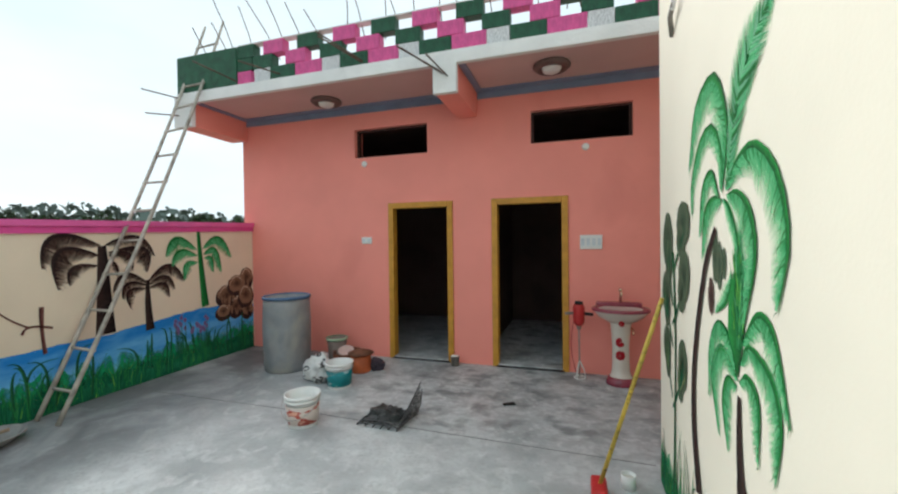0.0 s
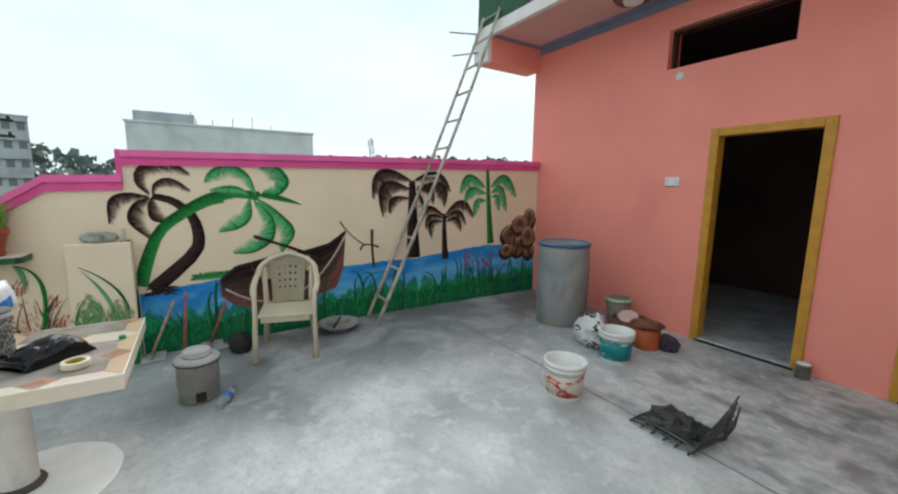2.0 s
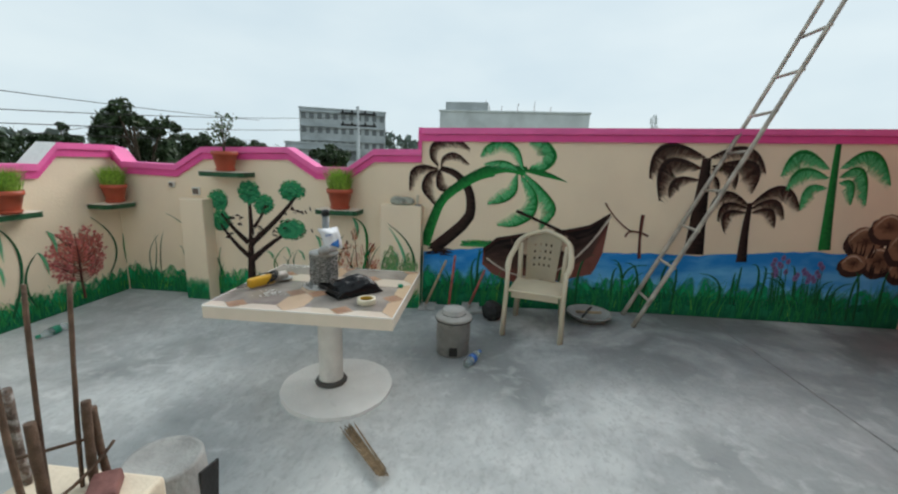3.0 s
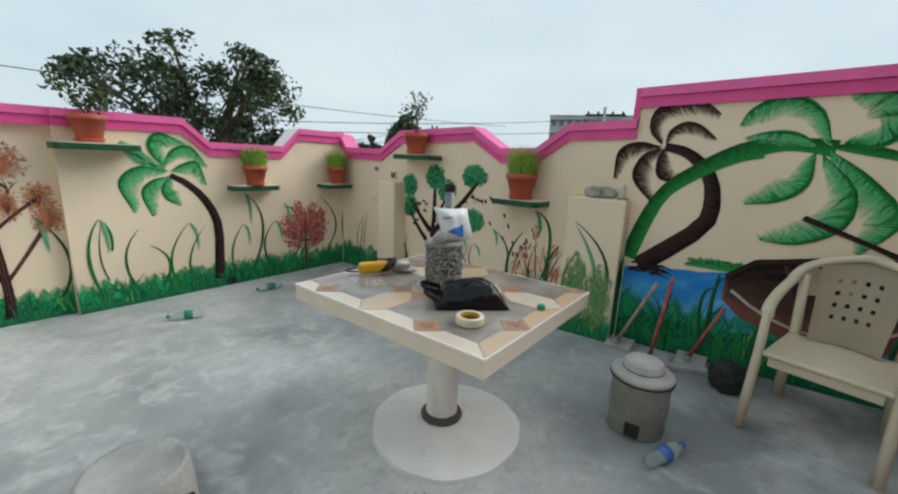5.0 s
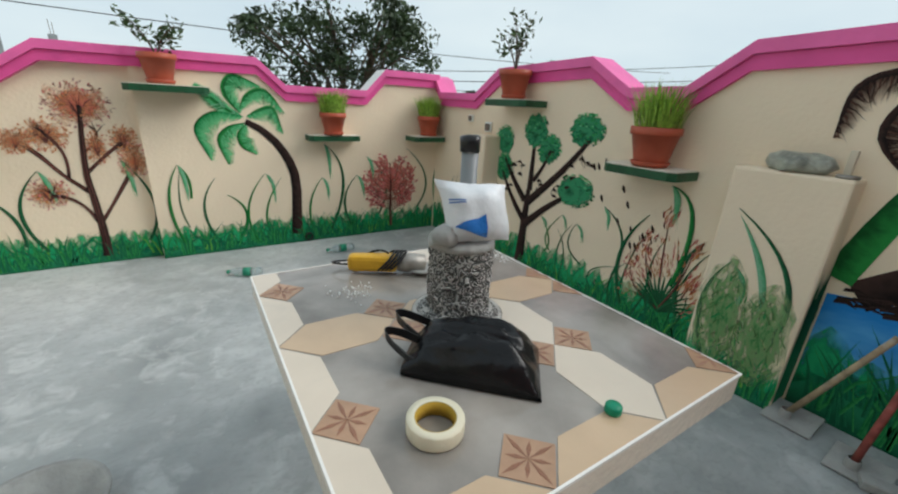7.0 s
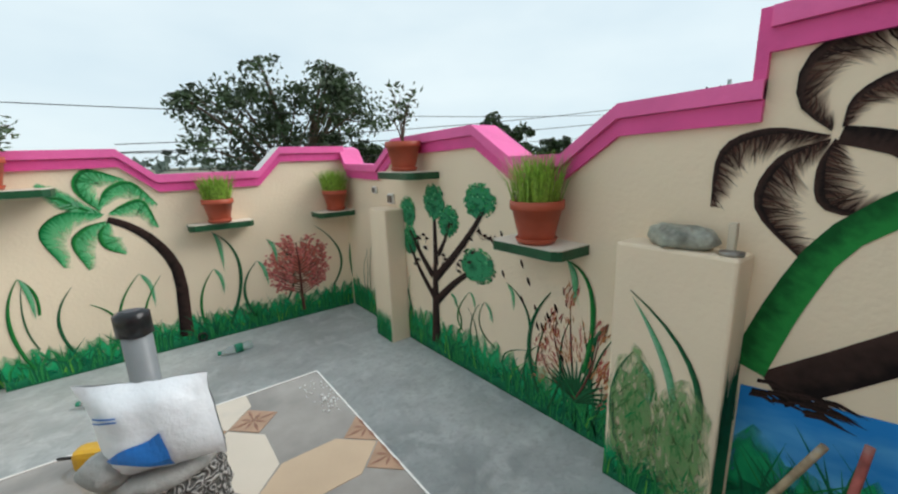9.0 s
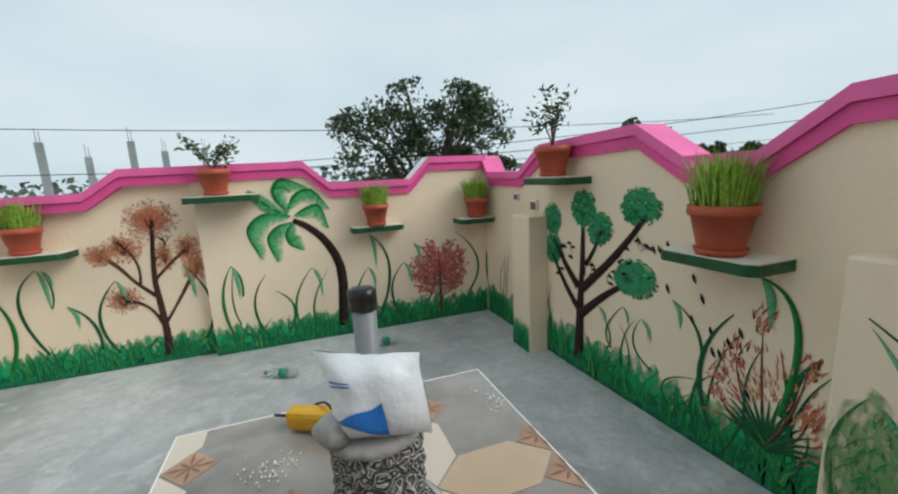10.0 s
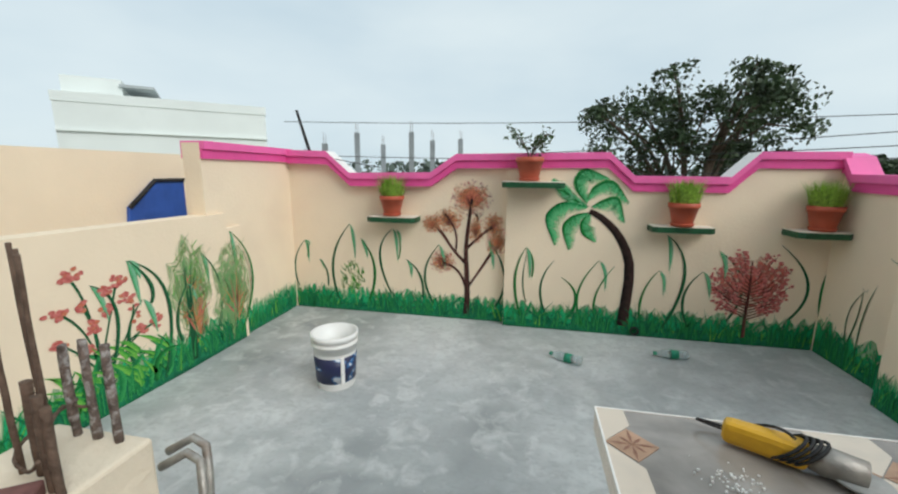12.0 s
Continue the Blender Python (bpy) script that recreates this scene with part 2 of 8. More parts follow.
def bend(p0, p1, p2, n=10):
    """Points of a curve that leaves p0, passes p1 and ends at p2."""
    p0, p1, p2 = Vector(p0), Vector(p1), Vector(p2)
    c = 2 * p1 - 0.5 * (p0 + p2)
    return [(1 - t) ** 2 * p0 + 2 * t * (1 - t) * c + t * t * p2 for t in (k / n for k in range(n + 1))]


def slab(bm, outline, axis, a, b2):
    """A flat outline of pairs, extruded from a to b2 along an axis."""
    put = {"x": lambda u, v, w: (w, u, v), "y": lambda u, v, w: (u, w, v), "z": lambda u, v, w: (u, v, w)}[axis]
    lo = [bm.verts.new(put(u, v, a)) for u, v in outline]
    hi = [bm.verts.new(put(u, v, b2)) for u, v in outline]
    bm.faces.new(lo)
    bm.faces.new(hi[::-1])
    for k in range(len(lo)):
        m = (k + 1) % len(lo)
        bm.faces.new((lo[k], hi[k], hi[m], lo[m]))
    bmesh.ops.recalc_face_normals(bm, faces=bm.faces)
    return bm


def part(name, bm, material, parent=None, label="", at=None):
    """Links a bmesh as one mesh object, under a thing or a part."""
    me = bpy.data.meshes.new(name)
    bmesh.ops.recalc_face_normals(bm, faces=bm.faces)
    bm.to_mesh(me)
    bm.free()
    for mm in material if isinstance(material, (list, tuple)) else (material,):
        me.materials.append(mm)
    ob = new(name, me)
    if at is not None:
        ob.matrix_basis = at
    if parent is not None:
        ob.parent = parent
    if label:
        tagged(ob, label)
    return ob


def thing(name, label, category, m=None, group=""):
    """An empty at a thing's base that carries its parts."""
    ob = new(name)
    ob.empty_display_size = 0.1
    if m is not None:
        ob.matrix_basis = m
    return tagged(ob, label, category, group)


def solid(name, bm, material, label, category="", kind="", group="", m=None):
    """A thing, or a piece of the setting, of one mesh."""
    return tagged(part(name, bm, material, at=m), label, category, group, kind)


def B():
    return bmesh.new()


# ---- floor ----
WX, SY_W, SY_E, NY, EX = -4.73, -2.75, -2.83, 5.345, -0.03


def floor_z(y):
    """The roof terrace falls towards its drain."""
    return -0.105 * min(1, max(0, (3.0 - y) / 4.4))


bm = B()
ys = [5.5, 4.5, 3.6, 3.0, 2.4, 1.8, 1.2, 0.6, 0, -0.6, -1.4, -2.2, -3.0]
rows = [[bm.verts.new((x, y, floor_z(y))) for x in (-4.9, -3.5, -2, -0.5, 1.0, 3.0)] for y in ys]
for a, c in zip(rows, rows[1:]):
    for k in range(5):
        bm.faces.new((a[k], a[k + 1], c[k + 1], c[k]))
low = [bm.verts.new((x, y, -0.35)) for x, y in ((-4.9, 5.5), (3, 5.5), (3, -3), (-4.9, -3))]
bm.faces.new(low)
floor = solid("floor", bm, FLOOR, "grey screeded cement terrace floor with stains and painted west shade", "floor", "structure")
part("joint", slab(B(), [(-4.72, 3.505), (-2.4, 3.515), (0.52, 3.44), (0.52, 3.45), (-2.4, 3.529), (-4.72, 3.515)], "z", 0.0005, 0.002), mat("dark_joint_cement", (0.22, 0.22, 0.215), 0.9, var=0.3, scale=20), floor, "dark trowelled joint in the screed")

# ---- pink house front ----
D1, D2, DTOP = (-2.42, -1.51), (-1.0, -0.08), 2.1
V1, V2, VZ = (-2.93, -1.85), (-0.51, 0.63), (2.748, 3.14)
NX0, NX1, NT = -4.88, 1.9, 0.22


def grid_wall(xs, zs, holes, y0, y1):
    bm = B()
    for xa, xb in zip(xs, xs[1:]):
        for za, zb in zip(zs, zs[1:]):
            if not any(h[0] <= xa and xb <= h[1] and h[2] <= za and zb <= h[3] for h in holes):
                box(bm, xa, xb, y0, y1, za, zb)
    bmesh.ops.remove_doubles(bm, verts=bm.verts, dist=1e-5)
    seen = {}
    for f in bm.faces:
        seen.setdefault(tuple(sorted(v.index for v in f.verts)), []).append(f)
    c = {}
    bm.verts.index_update()
    for f in bm.faces:
        c.setdefault(tuple(sorted(v.index for v in f.verts)), []).append(f)
    bmesh.ops.delete(bm, geom=[f for fs in c.values() if len(fs) > 1 for f in fs], context="FACES_ONLY")
    return bm


holes = [(*D1, 0, DTOP), (*D2, 0, DTOP), (*V1, *VZ), (*V2, *VZ)]
bm = grid_wall(sorted([NX0, NX1, *D1, *D2, *V1, *V2]), [-0.2, 0, DTOP, VZ[0], VZ[1], 3.45], holes, NY, NY + NT)
wall_n = solid("wall_north", bm, SALMON, "salmon-pink painted house front wall", "wall", "structure")
for k, (a, c) in enumerate((D1, D2)):
    bm = B()
    box(bm, a, a + 0.075, NY - 0.025, NY + 0.1, 0, DTOP, 0.006)
    box(bm, c - 0.075, c, NY - 0.025, NY + 0.1, 0, DTOP, 0.006)
    box(bm, a + 0.075, c - 0.075, NY - 0.022, NY + 0.1, DTOP - 0.075, DTOP, 0.006)
    d = solid("door_%d" % (k + 1), bm, OCHRE, "ochre painted wooden door frame, open doorway", "door frame", "structure")
    part("threshold", box(B(), a + 0.05, c - 0.05, NY - 0.02, NY + 0.2, 0.0, 0.035, 0.006), FLOOR, d, "grey cement threshold")
    # black strip that paints the shadow gap in front of the threshold
    part("threshold_shadow", box(B(), a + 0.05, c - 0.05, NY - 0.032, NY - 0.0202, 0.0, 0.022), DULLBLACK, d, "dark strip for the shadow before the threshold")
for k, (a, c) in enumerate((V1, V2)):
    bm = B()
    for q in ((a, a + 0.03, VZ[0], VZ[1]), (c - 0.03, c, VZ[0], VZ[1]), (a + 0.03, c - 0.03, VZ[0], VZ[0] + 0.025), (a + 0.03, c - 0.03, VZ[1] - 0.025, VZ[1])):
        box(bm, q[0], q[1], NY + 0.07, NY + 0.14, q[2], q[3])
    solid("window_%d" % (k + 1), bm, mat("dark_wood_%d" % k, (0.05, 0.02, 0.015), 0.6), "long unglazed ventilator opening with dark wooden frame", "window", "structure")
# rooms behind the doorways, their lack of light put into the dark plaster
for k, (a, c) in enumerate(((-4.7, -1.32), (-1.2, 1.8))):
    bm = B()
    box(bm, a, c, NY + 3.0, NY + 3.1, 0, 3.44)
    box(bm, a - 0.1, a, NY + NT, NY + 3.1, 0, 3.44)
    box(bm, c, c + 0.1, NY + NT, NY + 3.1, 0, 3.44)
    solid("wall_room_%d" % (k + 1), bm, DARKWALL, "bare room walls behind the doorway, coloured dark as unlit", "wall", "structure")
    solid("floor_room_%d" % (k + 1), box(B(), a, c, NY + NT, NY + 3.0, -0.1, 0.004), FLOOR, "dusty cement room floor", "floor", "structure")
    solid("ceiling_room_%d" % (k + 1), box(B(), a, c, NY + NT, NY + 3.0, 3.3, 3.4), DARKWALL, "room ceiling, coloured dark as unlit", "ceiling", "structure")

# ---- overhanging roof ----
FY = 4.46
solid("ceiling", box(B(), -5.08, 1.9, FY + 0.01, 8.5, 3.45, 3.545), CEIL, "dusty pink underside of the overhanging roof slab", "ceiling", "structure")
solid("trim_fascia", box(B(), -5.08, 1.9, FY - 0.06, FY + 0.006, 3.43, 3.545, 0.006), WHITEWASH, "white plastered roof edge", "trim", "structure")
bm = B()
for x0, x1 in ((-4.79, -1.425), (-1.165, 1.9)):
    box(bm, x0, x1, NY - 0.016, NY - 0.001, 3.36, 3.446)
    box(bm, x0, x1, NY - 0.12, NY - 0.017, 3.434, 3.447)
box(bm, -4.789, -4.71, FY + 0.02, NY - 0.13, 3.434, 3.447)
box(bm, -1.163, -1.09, FY + 0.02, NY - 0.13, 3.434, 3.447)
solid("trim_cornice", bm, SLATE, "slate-blue painted cornice band under the roof slab", "trim", "structure")
wb = solid("trim_beam_west", box(B(), -5.08, -4.79, FY + 0.01, NY - 0.001, 3.14, 3.445, 0.006), SALMON, "salmon concrete edge beam with white end", "trim", "structure")
part("beam_end", box(B(), -5.085, -4.785, FY - 0.062, FY + 0.004, 3.13, 3.426, 0.005), WHITEWASH, wb, "white plastered beam end")
mid = solid("trim_beam_middle", box(B(), -1.42, -1.17, FY + 0.001, NY - 0.001, 3.145, 3.445, 0.006), SALMON, "salmon concrete roof beam with white end", "trim", "structure")
part("beam_end", box(B(), -1.425, -1.165, FY - 0.066, FY, 3.13, 3.44, 0.005), WHITEWASH, mid, "white plastered beam end")
for x, y in ((-3.12, 4.97), (-0.23, 4.84)):
    t = thing("ceiling_light", "brown moulded ceiling lamp with white centre, switched off", "ceiling light", pose(x, y, 3.45), "ceiling lamps of the porch")
    part("rim", lathe(B(), [(0.0, 0), (0.19, 0), (0.2, -0.02), (0.17, -0.05), (0.13, -0.055), (0.11, -0.035), (0.0, -0.03)]), mat("brown_moulding", (0.16, 0.10, 0.09), 0.5), t)
    part("shade", lathe(B(), [(0.105, -0.034), (0.09, -0.07), (0.05, -0.09), (0, -0.095)]), WHITEPL, t, "white lamp shade")

# pierced parapet of painted blocks above the roof edge
par = solid("wall_parapet", box(B(), -5.06, 1.9, FY - 0.04, FY + 0.10, 3.546, 3.578), WHITEWASH, "roof parapet of pink and green pierced blocks", "parapet", "structure")
rngp = random.Random(4)
part("parapet_corner", box(B(), -5.06, -4.06, FY - 0.03, FY + 0.11, 3.579, 4.06, 0.01), BLOCK_G, par, "solid dark green corner block")
part("parapet_return", box(B(), -5.06, -4.92, FY + 0.12, 6.5, 3.55, 4.06, 0.01), BLOCK_G, par, "dark green side parapet")
bm0 = box(B(), -0.5, 0.5, -0.06, 0.06, 0, 0.16, 0.006)
mesh_block = {}
for key, mm in (("g", BLOCK_G), ("p", BLOCK_P), ("w", BLOCK_W)):
    me = bpy.data.meshes.new("block")
    bm0.to_mesh(me)
    me.materials.append(mm)
    mesh_block[key] = me
bm0.free()
for row in range(3):
    runs = []
    for k in range(14):
        if row == 0:
            b3 = -3.55 + 0.98 * (k - 1)
            runs += [("g", b3, b3 + 0.36), ("p", b3 + 0.365, b3 + 0.735), ("w", b3 + 0.74, b3 + 0.975)] if k < 7 else []
        else:
            b3 = (-3.81 + 0.485 * k) if row == 1 else (-3.65 + 0.495 * k)
            runs.append(("gp"[(k + row + 1) % 2], b3, b3 + 0.29))
    runs.append(("pgg"[row], -4.05, (-3.84, -3.83, -3.80)[row]))
    for key, a, c in runs:
        if a < -4.06 or c > 1.88:
            continue
        ob = new("block", mesh_block[key])
        ob.parent = par
        ob.matrix_basis = pose((a + c) / 2, FY + 0.04, 3.579 + row * 0.162, 0, 0, rngp.uniform(-1, 1)) @ Matrix.Diagonal((c - a, 1, 1, 1))
part("cap", box(B(), -4.05, 1.9, FY - 0.01, FY + 0.09, 4.066, 4.08), WHITEWASH, par, "thin white parapet cap")

# ---- outer walls with scalloped coping ----
W_TOP = [(-2.83, 1.47), (-2.72, 1.44), (-2.62, 1.31), (-2.03, 1.30), (-1.72, 1.49), (-0.80, 1.52), (-0.50, 1.335), (-0.17, 1.34), (0.10, 1.53), (0.58, 1.545)]
W_TALL = [(0.58, 1.75), (5.34, 1.88)]
S_TOP = [(-4.73, 1.475), (-4.14, 1.475), (-3.95, 1.28), (-3.24, 1.28), (-3.03, 1.47), (-1.74, 1.455), (-1.50, 1.29), (-0.71, 1.28), (-0.48, 1.48), (-0.055, 1.49)]


def walled(name, top, bottom, axis, a, b2, label, material=CREAM):
    out = list(top) + [(top[-1][0], bottom), (top[0][0], bottom)]
    return solid(name, slab(B(), out, axis, a, b2), material, label, "wall", "structure")


def coping(wall, top, axis, a, b2, grow, white=False):
    """Two stepped bands of pink moulding that follow the wall's top."""
    for name, drop, lift, g, mm in (("coping_lower", 0.115, -0.048, 0.022, PINK_DK), ("coping_upper", 0.046, 0.012, 0.04, PINK)):
        up = [(u, v + lift) for u, v in top]
        dn = [(u, v - drop) for u, v in top][::-1]
        lo, hi = (a - g * grow, b2 + 0.0) if grow > 0 else (a, b2 - g * grow)
        bm = slab(B(), up + dn, axis, min(lo, hi), max(lo, hi))
        ob = part(name, bm, (mm, WHITEWASH), wall)
        if white and name == "coping_upper":
            for p in ob.data.polygons:
                if p.normal.z > 0.3 and p.normal.z < 0.97:
                    p.material_index = 1


def band(top, d):
    return [(u, v - d) for u, v in top]


ww = walled("wall_west", W_TOP, -0.3, "x", WX - 0.15, WX, "cream terrace wall with scalloped top and painted mural")
coping(ww, W_TOP, "x", WX - 0.16, WX, -1)
wt = walled("wall_west_tall", W_TALL, -0.3, "x", WX - 0.15, WX, "tall cream terrace wall with painted palm and boat mural")
coping(wt, W_TALL, "x", WX - 0.16, WX, -1)
part("coping_end", box(B(), WX - 0.16, WX + 0.022, 0.545, 0.58, 1.50, 1.765), PINK_DK, wt)
ws = walled("wall_south", [p for p in S_TOP if p[0] < -2.2] + [(-2.2, 1.46)], -0.3, "y", SY_W - 0.15, SY_W, "cream terrace wall with scalloped top and painted trees")
coping(ws, [p for p in S_TOP if p[0] < -2.2] + [(-2.2, 1.46)], "y", SY_W - 0.17, SY_W, -1, True)
wse = walled("wall_south_recessed", [(-2.2, 1.46)] + [p for p in S_TOP if p[0] > -2.2] + [(0.12, 1.495)], -0.3, "y", SY_W - 0.15, SY_E, "recessed cream terrace wall with scalloped top and painted tree")
coping(wse, [(-2.2, 1.46)] + [p for p in S_TOP if p[0] > -2.2], "y", SY_W - 0.17, SY_E + 0.05, -1, True)
weh = walled("wall_east", [(-2.83, 1.50), (-1.72, 1.50)], -0.3, "x", EX, EX + 0.15, "cream terrace wall beside the stair")
coping(weh, [(-2.85, 1.50), (-1.722, 1.50)], "x", EX, EX + 0.16, 1)
wel = walled("wall_stair_parapet", [(-1.88, 0.97), (-0.12, 0.99)], -0.3, "x", EX - 0.03, EX + 0.12, "low cream stair parapet with painted flowers")
part("ledge", box(B(), EX - 0.03, EX - 0.001, -2.04, -1.881, -0.3, 0.86, 0.008), CREAM, wel)
solid("wall_stair_far", box(B(), 1.0, 1.15, -2.98, 0.6, -2.5, 1.45), CREAM, "cream wall beyond the stair well", "wall", "structure")
# tall house wall beside the start of the walk
solid("wall_house_east", box(B(), 0.525, 2.9, 0.75, 3.28, -0.1, 3.9), IVORY, "tall ivory house wall with painted palms", "wall", "structure")
solid("wall_house_return", box(B(), 1.75, 1.9, 3.28, NY, -0.1, 3.42), IVORY, "ivory side wall of the porch", "wall", "structure")
# blue panel at the head of the stair
t = thing("stair_hatch", "blue metal hatch panel with dark frame at the stair", "hatch", pose(0, 0, 0))
out = [(-1.97, 0.80), (-1.99, 0.98), (-2.25, 1.20), (-2.57, 1.20), (-2.57, 0.80)]
part("panel", slab(B(), out, "x", 0.965, 0.998), mat("blue_enamel", (0.03, 0.09, 0.36), 0.4, var=0.2, scale=6), t)
bm = B()
tube(bm, [(0.955, -1.985, 0.98), (0.955, -2.25, 1.205), (0.955, -2.58, 1.205)], 0.018, 6)
part("frame", bm, DULLBLACK, t, "dark frame edge")

# ---- murals: brush strokes of paint laid on the walls ----
def paint(name, dark, light, feather=0.0, streak=(3, 40), cover=0.5, dry=0.9):
    """Brushed wall paint: dark at the stroke's spine, light towards its fringe, worn through where the brush ran dry."""
    m, n, l, b = nodes_of(name)
    uv = n.new("ShaderNodeUVMap")
    mp = n.new("ShaderNodeMapping")
    mp.inputs["Scale"].default_value = (streak[1], streak[0], 1)
    l.new(uv.outputs[0], mp.inputs["Vector"])
    no = n.new("ShaderNodeTexNoise")
    no.inputs["Scale"].default_value, no.inputs["Detail"].default_value = 1.0, 5
    l.new(mp.outputs[0], no.inputs["Vector"])
    sep = n.new("ShaderNodeSeparateXYZ")
    l.new(uv.outputs[0], sep.inputs[0])
    add = n.new("ShaderNodeMath")
    add.operation = "MULTIPLY_ADD"
    l.new(no.outputs[0], add.inputs[0])
    add.inputs[1].default_value = dry
    l.new(sep.outputs["Y"], add.inputs[2])
    ra = n.new("ShaderNodeValToRGB")
    ra.color_ramp.elements[0].position, ra.color_ramp.elements[0].color = 0.5, tuple(dark) + (1,)
    ra.color_ramp.elements[1].position, ra.color_ramp.elements[1].color = 1.0, tuple(light) + (1,)
    l.new(add.outputs[0], ra.inputs[0])
    l.new(ra.outputs[0], b.inputs["Base Color"])
    b.inputs["Roughness"].default_value = 0.8
    b.inputs["Specular IOR Level"].default_value = 0.2
    if feather:
        ra.color_ramp.elements[0].position, ra.color_ramp.elements[1].position = 0.02, 0.45
        edge = n.new("ShaderNodeMath")
        edge.operation = "MULTIPLY_ADD"
        edge.inputs[1].default_value = 1.0
        edge.inputs[2].default_value = -0.5 * dry
        l.new(add.outputs[0], edge.inputs[0])
        l.new(edge.outputs[0], ra.inputs[0])
        r2 = n.new("ShaderNodeMapRange")
        r2.inputs["From Min"].default_value = cover / 0.55 - 0.45
        r2.inputs["From Max"].default_value = (cover + feather) / 0.55 - 0.45
        r2.inputs["To Min"].default_value, r2.inputs["To Max"].default_value = 1, 0
        l.new(edge.outputs[0], r2.inputs["Value"])
        l.new(r2.outputs[0], b.inputs["Alpha"])
    return m


P_GREEN = paint("green_frond_paint", (0.003, 0.19, 0.05), (0.13, 0.58, 0.25), 0.55, streak=(0.8, 40), cover=0.32, dry=1.2)
P_BROWN = paint("brown_frond_paint", (0.016, 0.007, 0.006), (0.10, 0.05, 0.038), 0.45, streak=(0.8, 40), cover=0.28, dry=1.2)
P_TRUNKB = paint("dark_bark_paint", (0.009, 0.005, 0.005), (0.05, 0.027, 0.022), 0)
P_TRUNKG = paint("green_bark_paint", (0.005, 0.085, 0.02), (0.02, 0.24, 0.05), 0)
P_BLADE = paint("dark_blade_paint", (0.008, 0.055, 0.022), (0.02, 0.15, 0.06), 0)
P_BLADEL = paint("light_blade_paint", (0.05, 0.28, 0.12), (0.2, 0.45, 0.28), 0.3, cover=0.5)
P_GRASS = paint("grass_paint", (0.006, 0.15, 0.045), (0.04, 0.32, 0.09), 0, streak=(2, 30))
P_TEAL = paint("teal_ground_paint", (0.002, 0.17, 0.07), (0.015, 0.36, 0.14), 0.25, streak=(3, 60), cover=0.52, dry=1.5)
P_WATER = paint("blue_water_paint", (0.02, 0.23, 0.62), (0.20, 0.58, 0.88), 0, streak=(7, 14))
P_ORANGE = paint("orange_leaf_paint", (0.42, 0.10, 0.045), (0.62, 0.30, 0.16), 0.45, streak=(9, 9), cover=0.24, dry=1.8)
P_LEAF = paint("dark_leaf_paint", (0.006, 0.06, 0.03), (0.04, 0.26, 0.12), 0.2, streak=(8, 8), cover=0.62)
P_EMBER = paint("ember_flower_paint", (0.42, 0.08, 0.05), (0.62, 0.22, 0.13), 0.3, streak=(9, 9), cover=0.44)
P_THATCH = paint("brown_thatch_fill", (0.07, 0.03, 0.02), (0.28, 0.15, 0.08), 0, streak=(5, 30))
P_PANEL = paint("pale_plank_paint", (0.42, 0.30, 0.22), (0.6, 0.45, 0.33), 0)
P_BUSH = paint("bush_paint", (0.03, 0.12, 0.03), (0.22, 0.36, 0.10), 0.25, streak=(18, 22), cover=0.42)
P_ROSE = paint("rose_wash_paint", (0.50, 0.10, 0.08), (0.66, 0.22, 0.17), 0.34, streak=(9, 9), cover=0.36, dry=2.4)
P_ROCK = paint("brown_rock_paint", (0.045, 0.02, 0.014), (0.26, 0.14, 0.085), 0, streak=(3, 5))
P_MINT = paint("mint_hair_paint", (0.03, 0.32, 0.10), (0.20, 0.58, 0.30), 0)
P_UMBER = paint("umber_hair_paint", (0.04, 0.018, 0.014), (0.16, 0.085, 0.06), 0)
P_OLIVE = paint("olive_grass_paint", (0.10, 0.17, 0.06), (0.36, 0.42, 0.2), 0)
P_FRESH = paint("fresh_grass_paint", (0.03, 0.26, 0.04), (0.20, 0.50, 0.08), 0)
P_RUSTY = paint("rusty_dab_paint", (0.36, 0.12, 0.04), (0.60, 0.29, 0.11), 0)
P_AMBER = paint("amber_dab_paint", (0.45, 0.16, 0.06), (0.64, 0.32, 0.15), 0)
P_CRIMSON = paint("crimson_dab_paint", (0.38, 0.06, 0.055), (0.62, 0.21, 0.18), 0)
P_CORAL = paint("coral_leaf_paint", (0.46, 0.10, 0.10), (0.70, 0.26, 0.24), 0, streak=(12, 12))
P_LILAC = paint("faded_mauve_paint", (0.34, 0.17, 0.16), (0.52, 0.31, 0.28), 0, streak=(12, 12))
P_HAZE = paint("hazy_green_wash", (0.05, 0.20, 0.06), (0.24, 0.40, 0.17), 0.42, streak=(9, 9), cover=0.36, dry=2.0)
P_DEEP = paint("deep_teal_ground_paint", (0.001, 0.085, 0.045), (0.006, 0.19, 0.09), 0.19, streak=(3, 40), cover=0.40, dry=1.3)
P_DEEPB = paint("deep_green_blade_paint", (0.004, 0.085, 0.04), (0.015, 0.20, 0.09), 0)
P_DUSKY = paint("dusky_leaf_paint", (0.022, 0.045, 0.026), (0.075, 0.11, 0.065), 0, streak=(14, 6))
P_HULL = paint("boat_hull_paint", (0.055, 0.016, 0.014), (0.20, 0.075, 0.06), 0, streak=(4, 10))
P_HULLIN = paint("boat_inside_paint", (0.012, 0.007, 0.007), (0.09, 0.05, 0.04), 0, streak=(9, 5))
P_ROPE = paint("pale_rope_paint", (0.45, 0.38, 0.32), (0.6, 0.52, 0.44), 0)
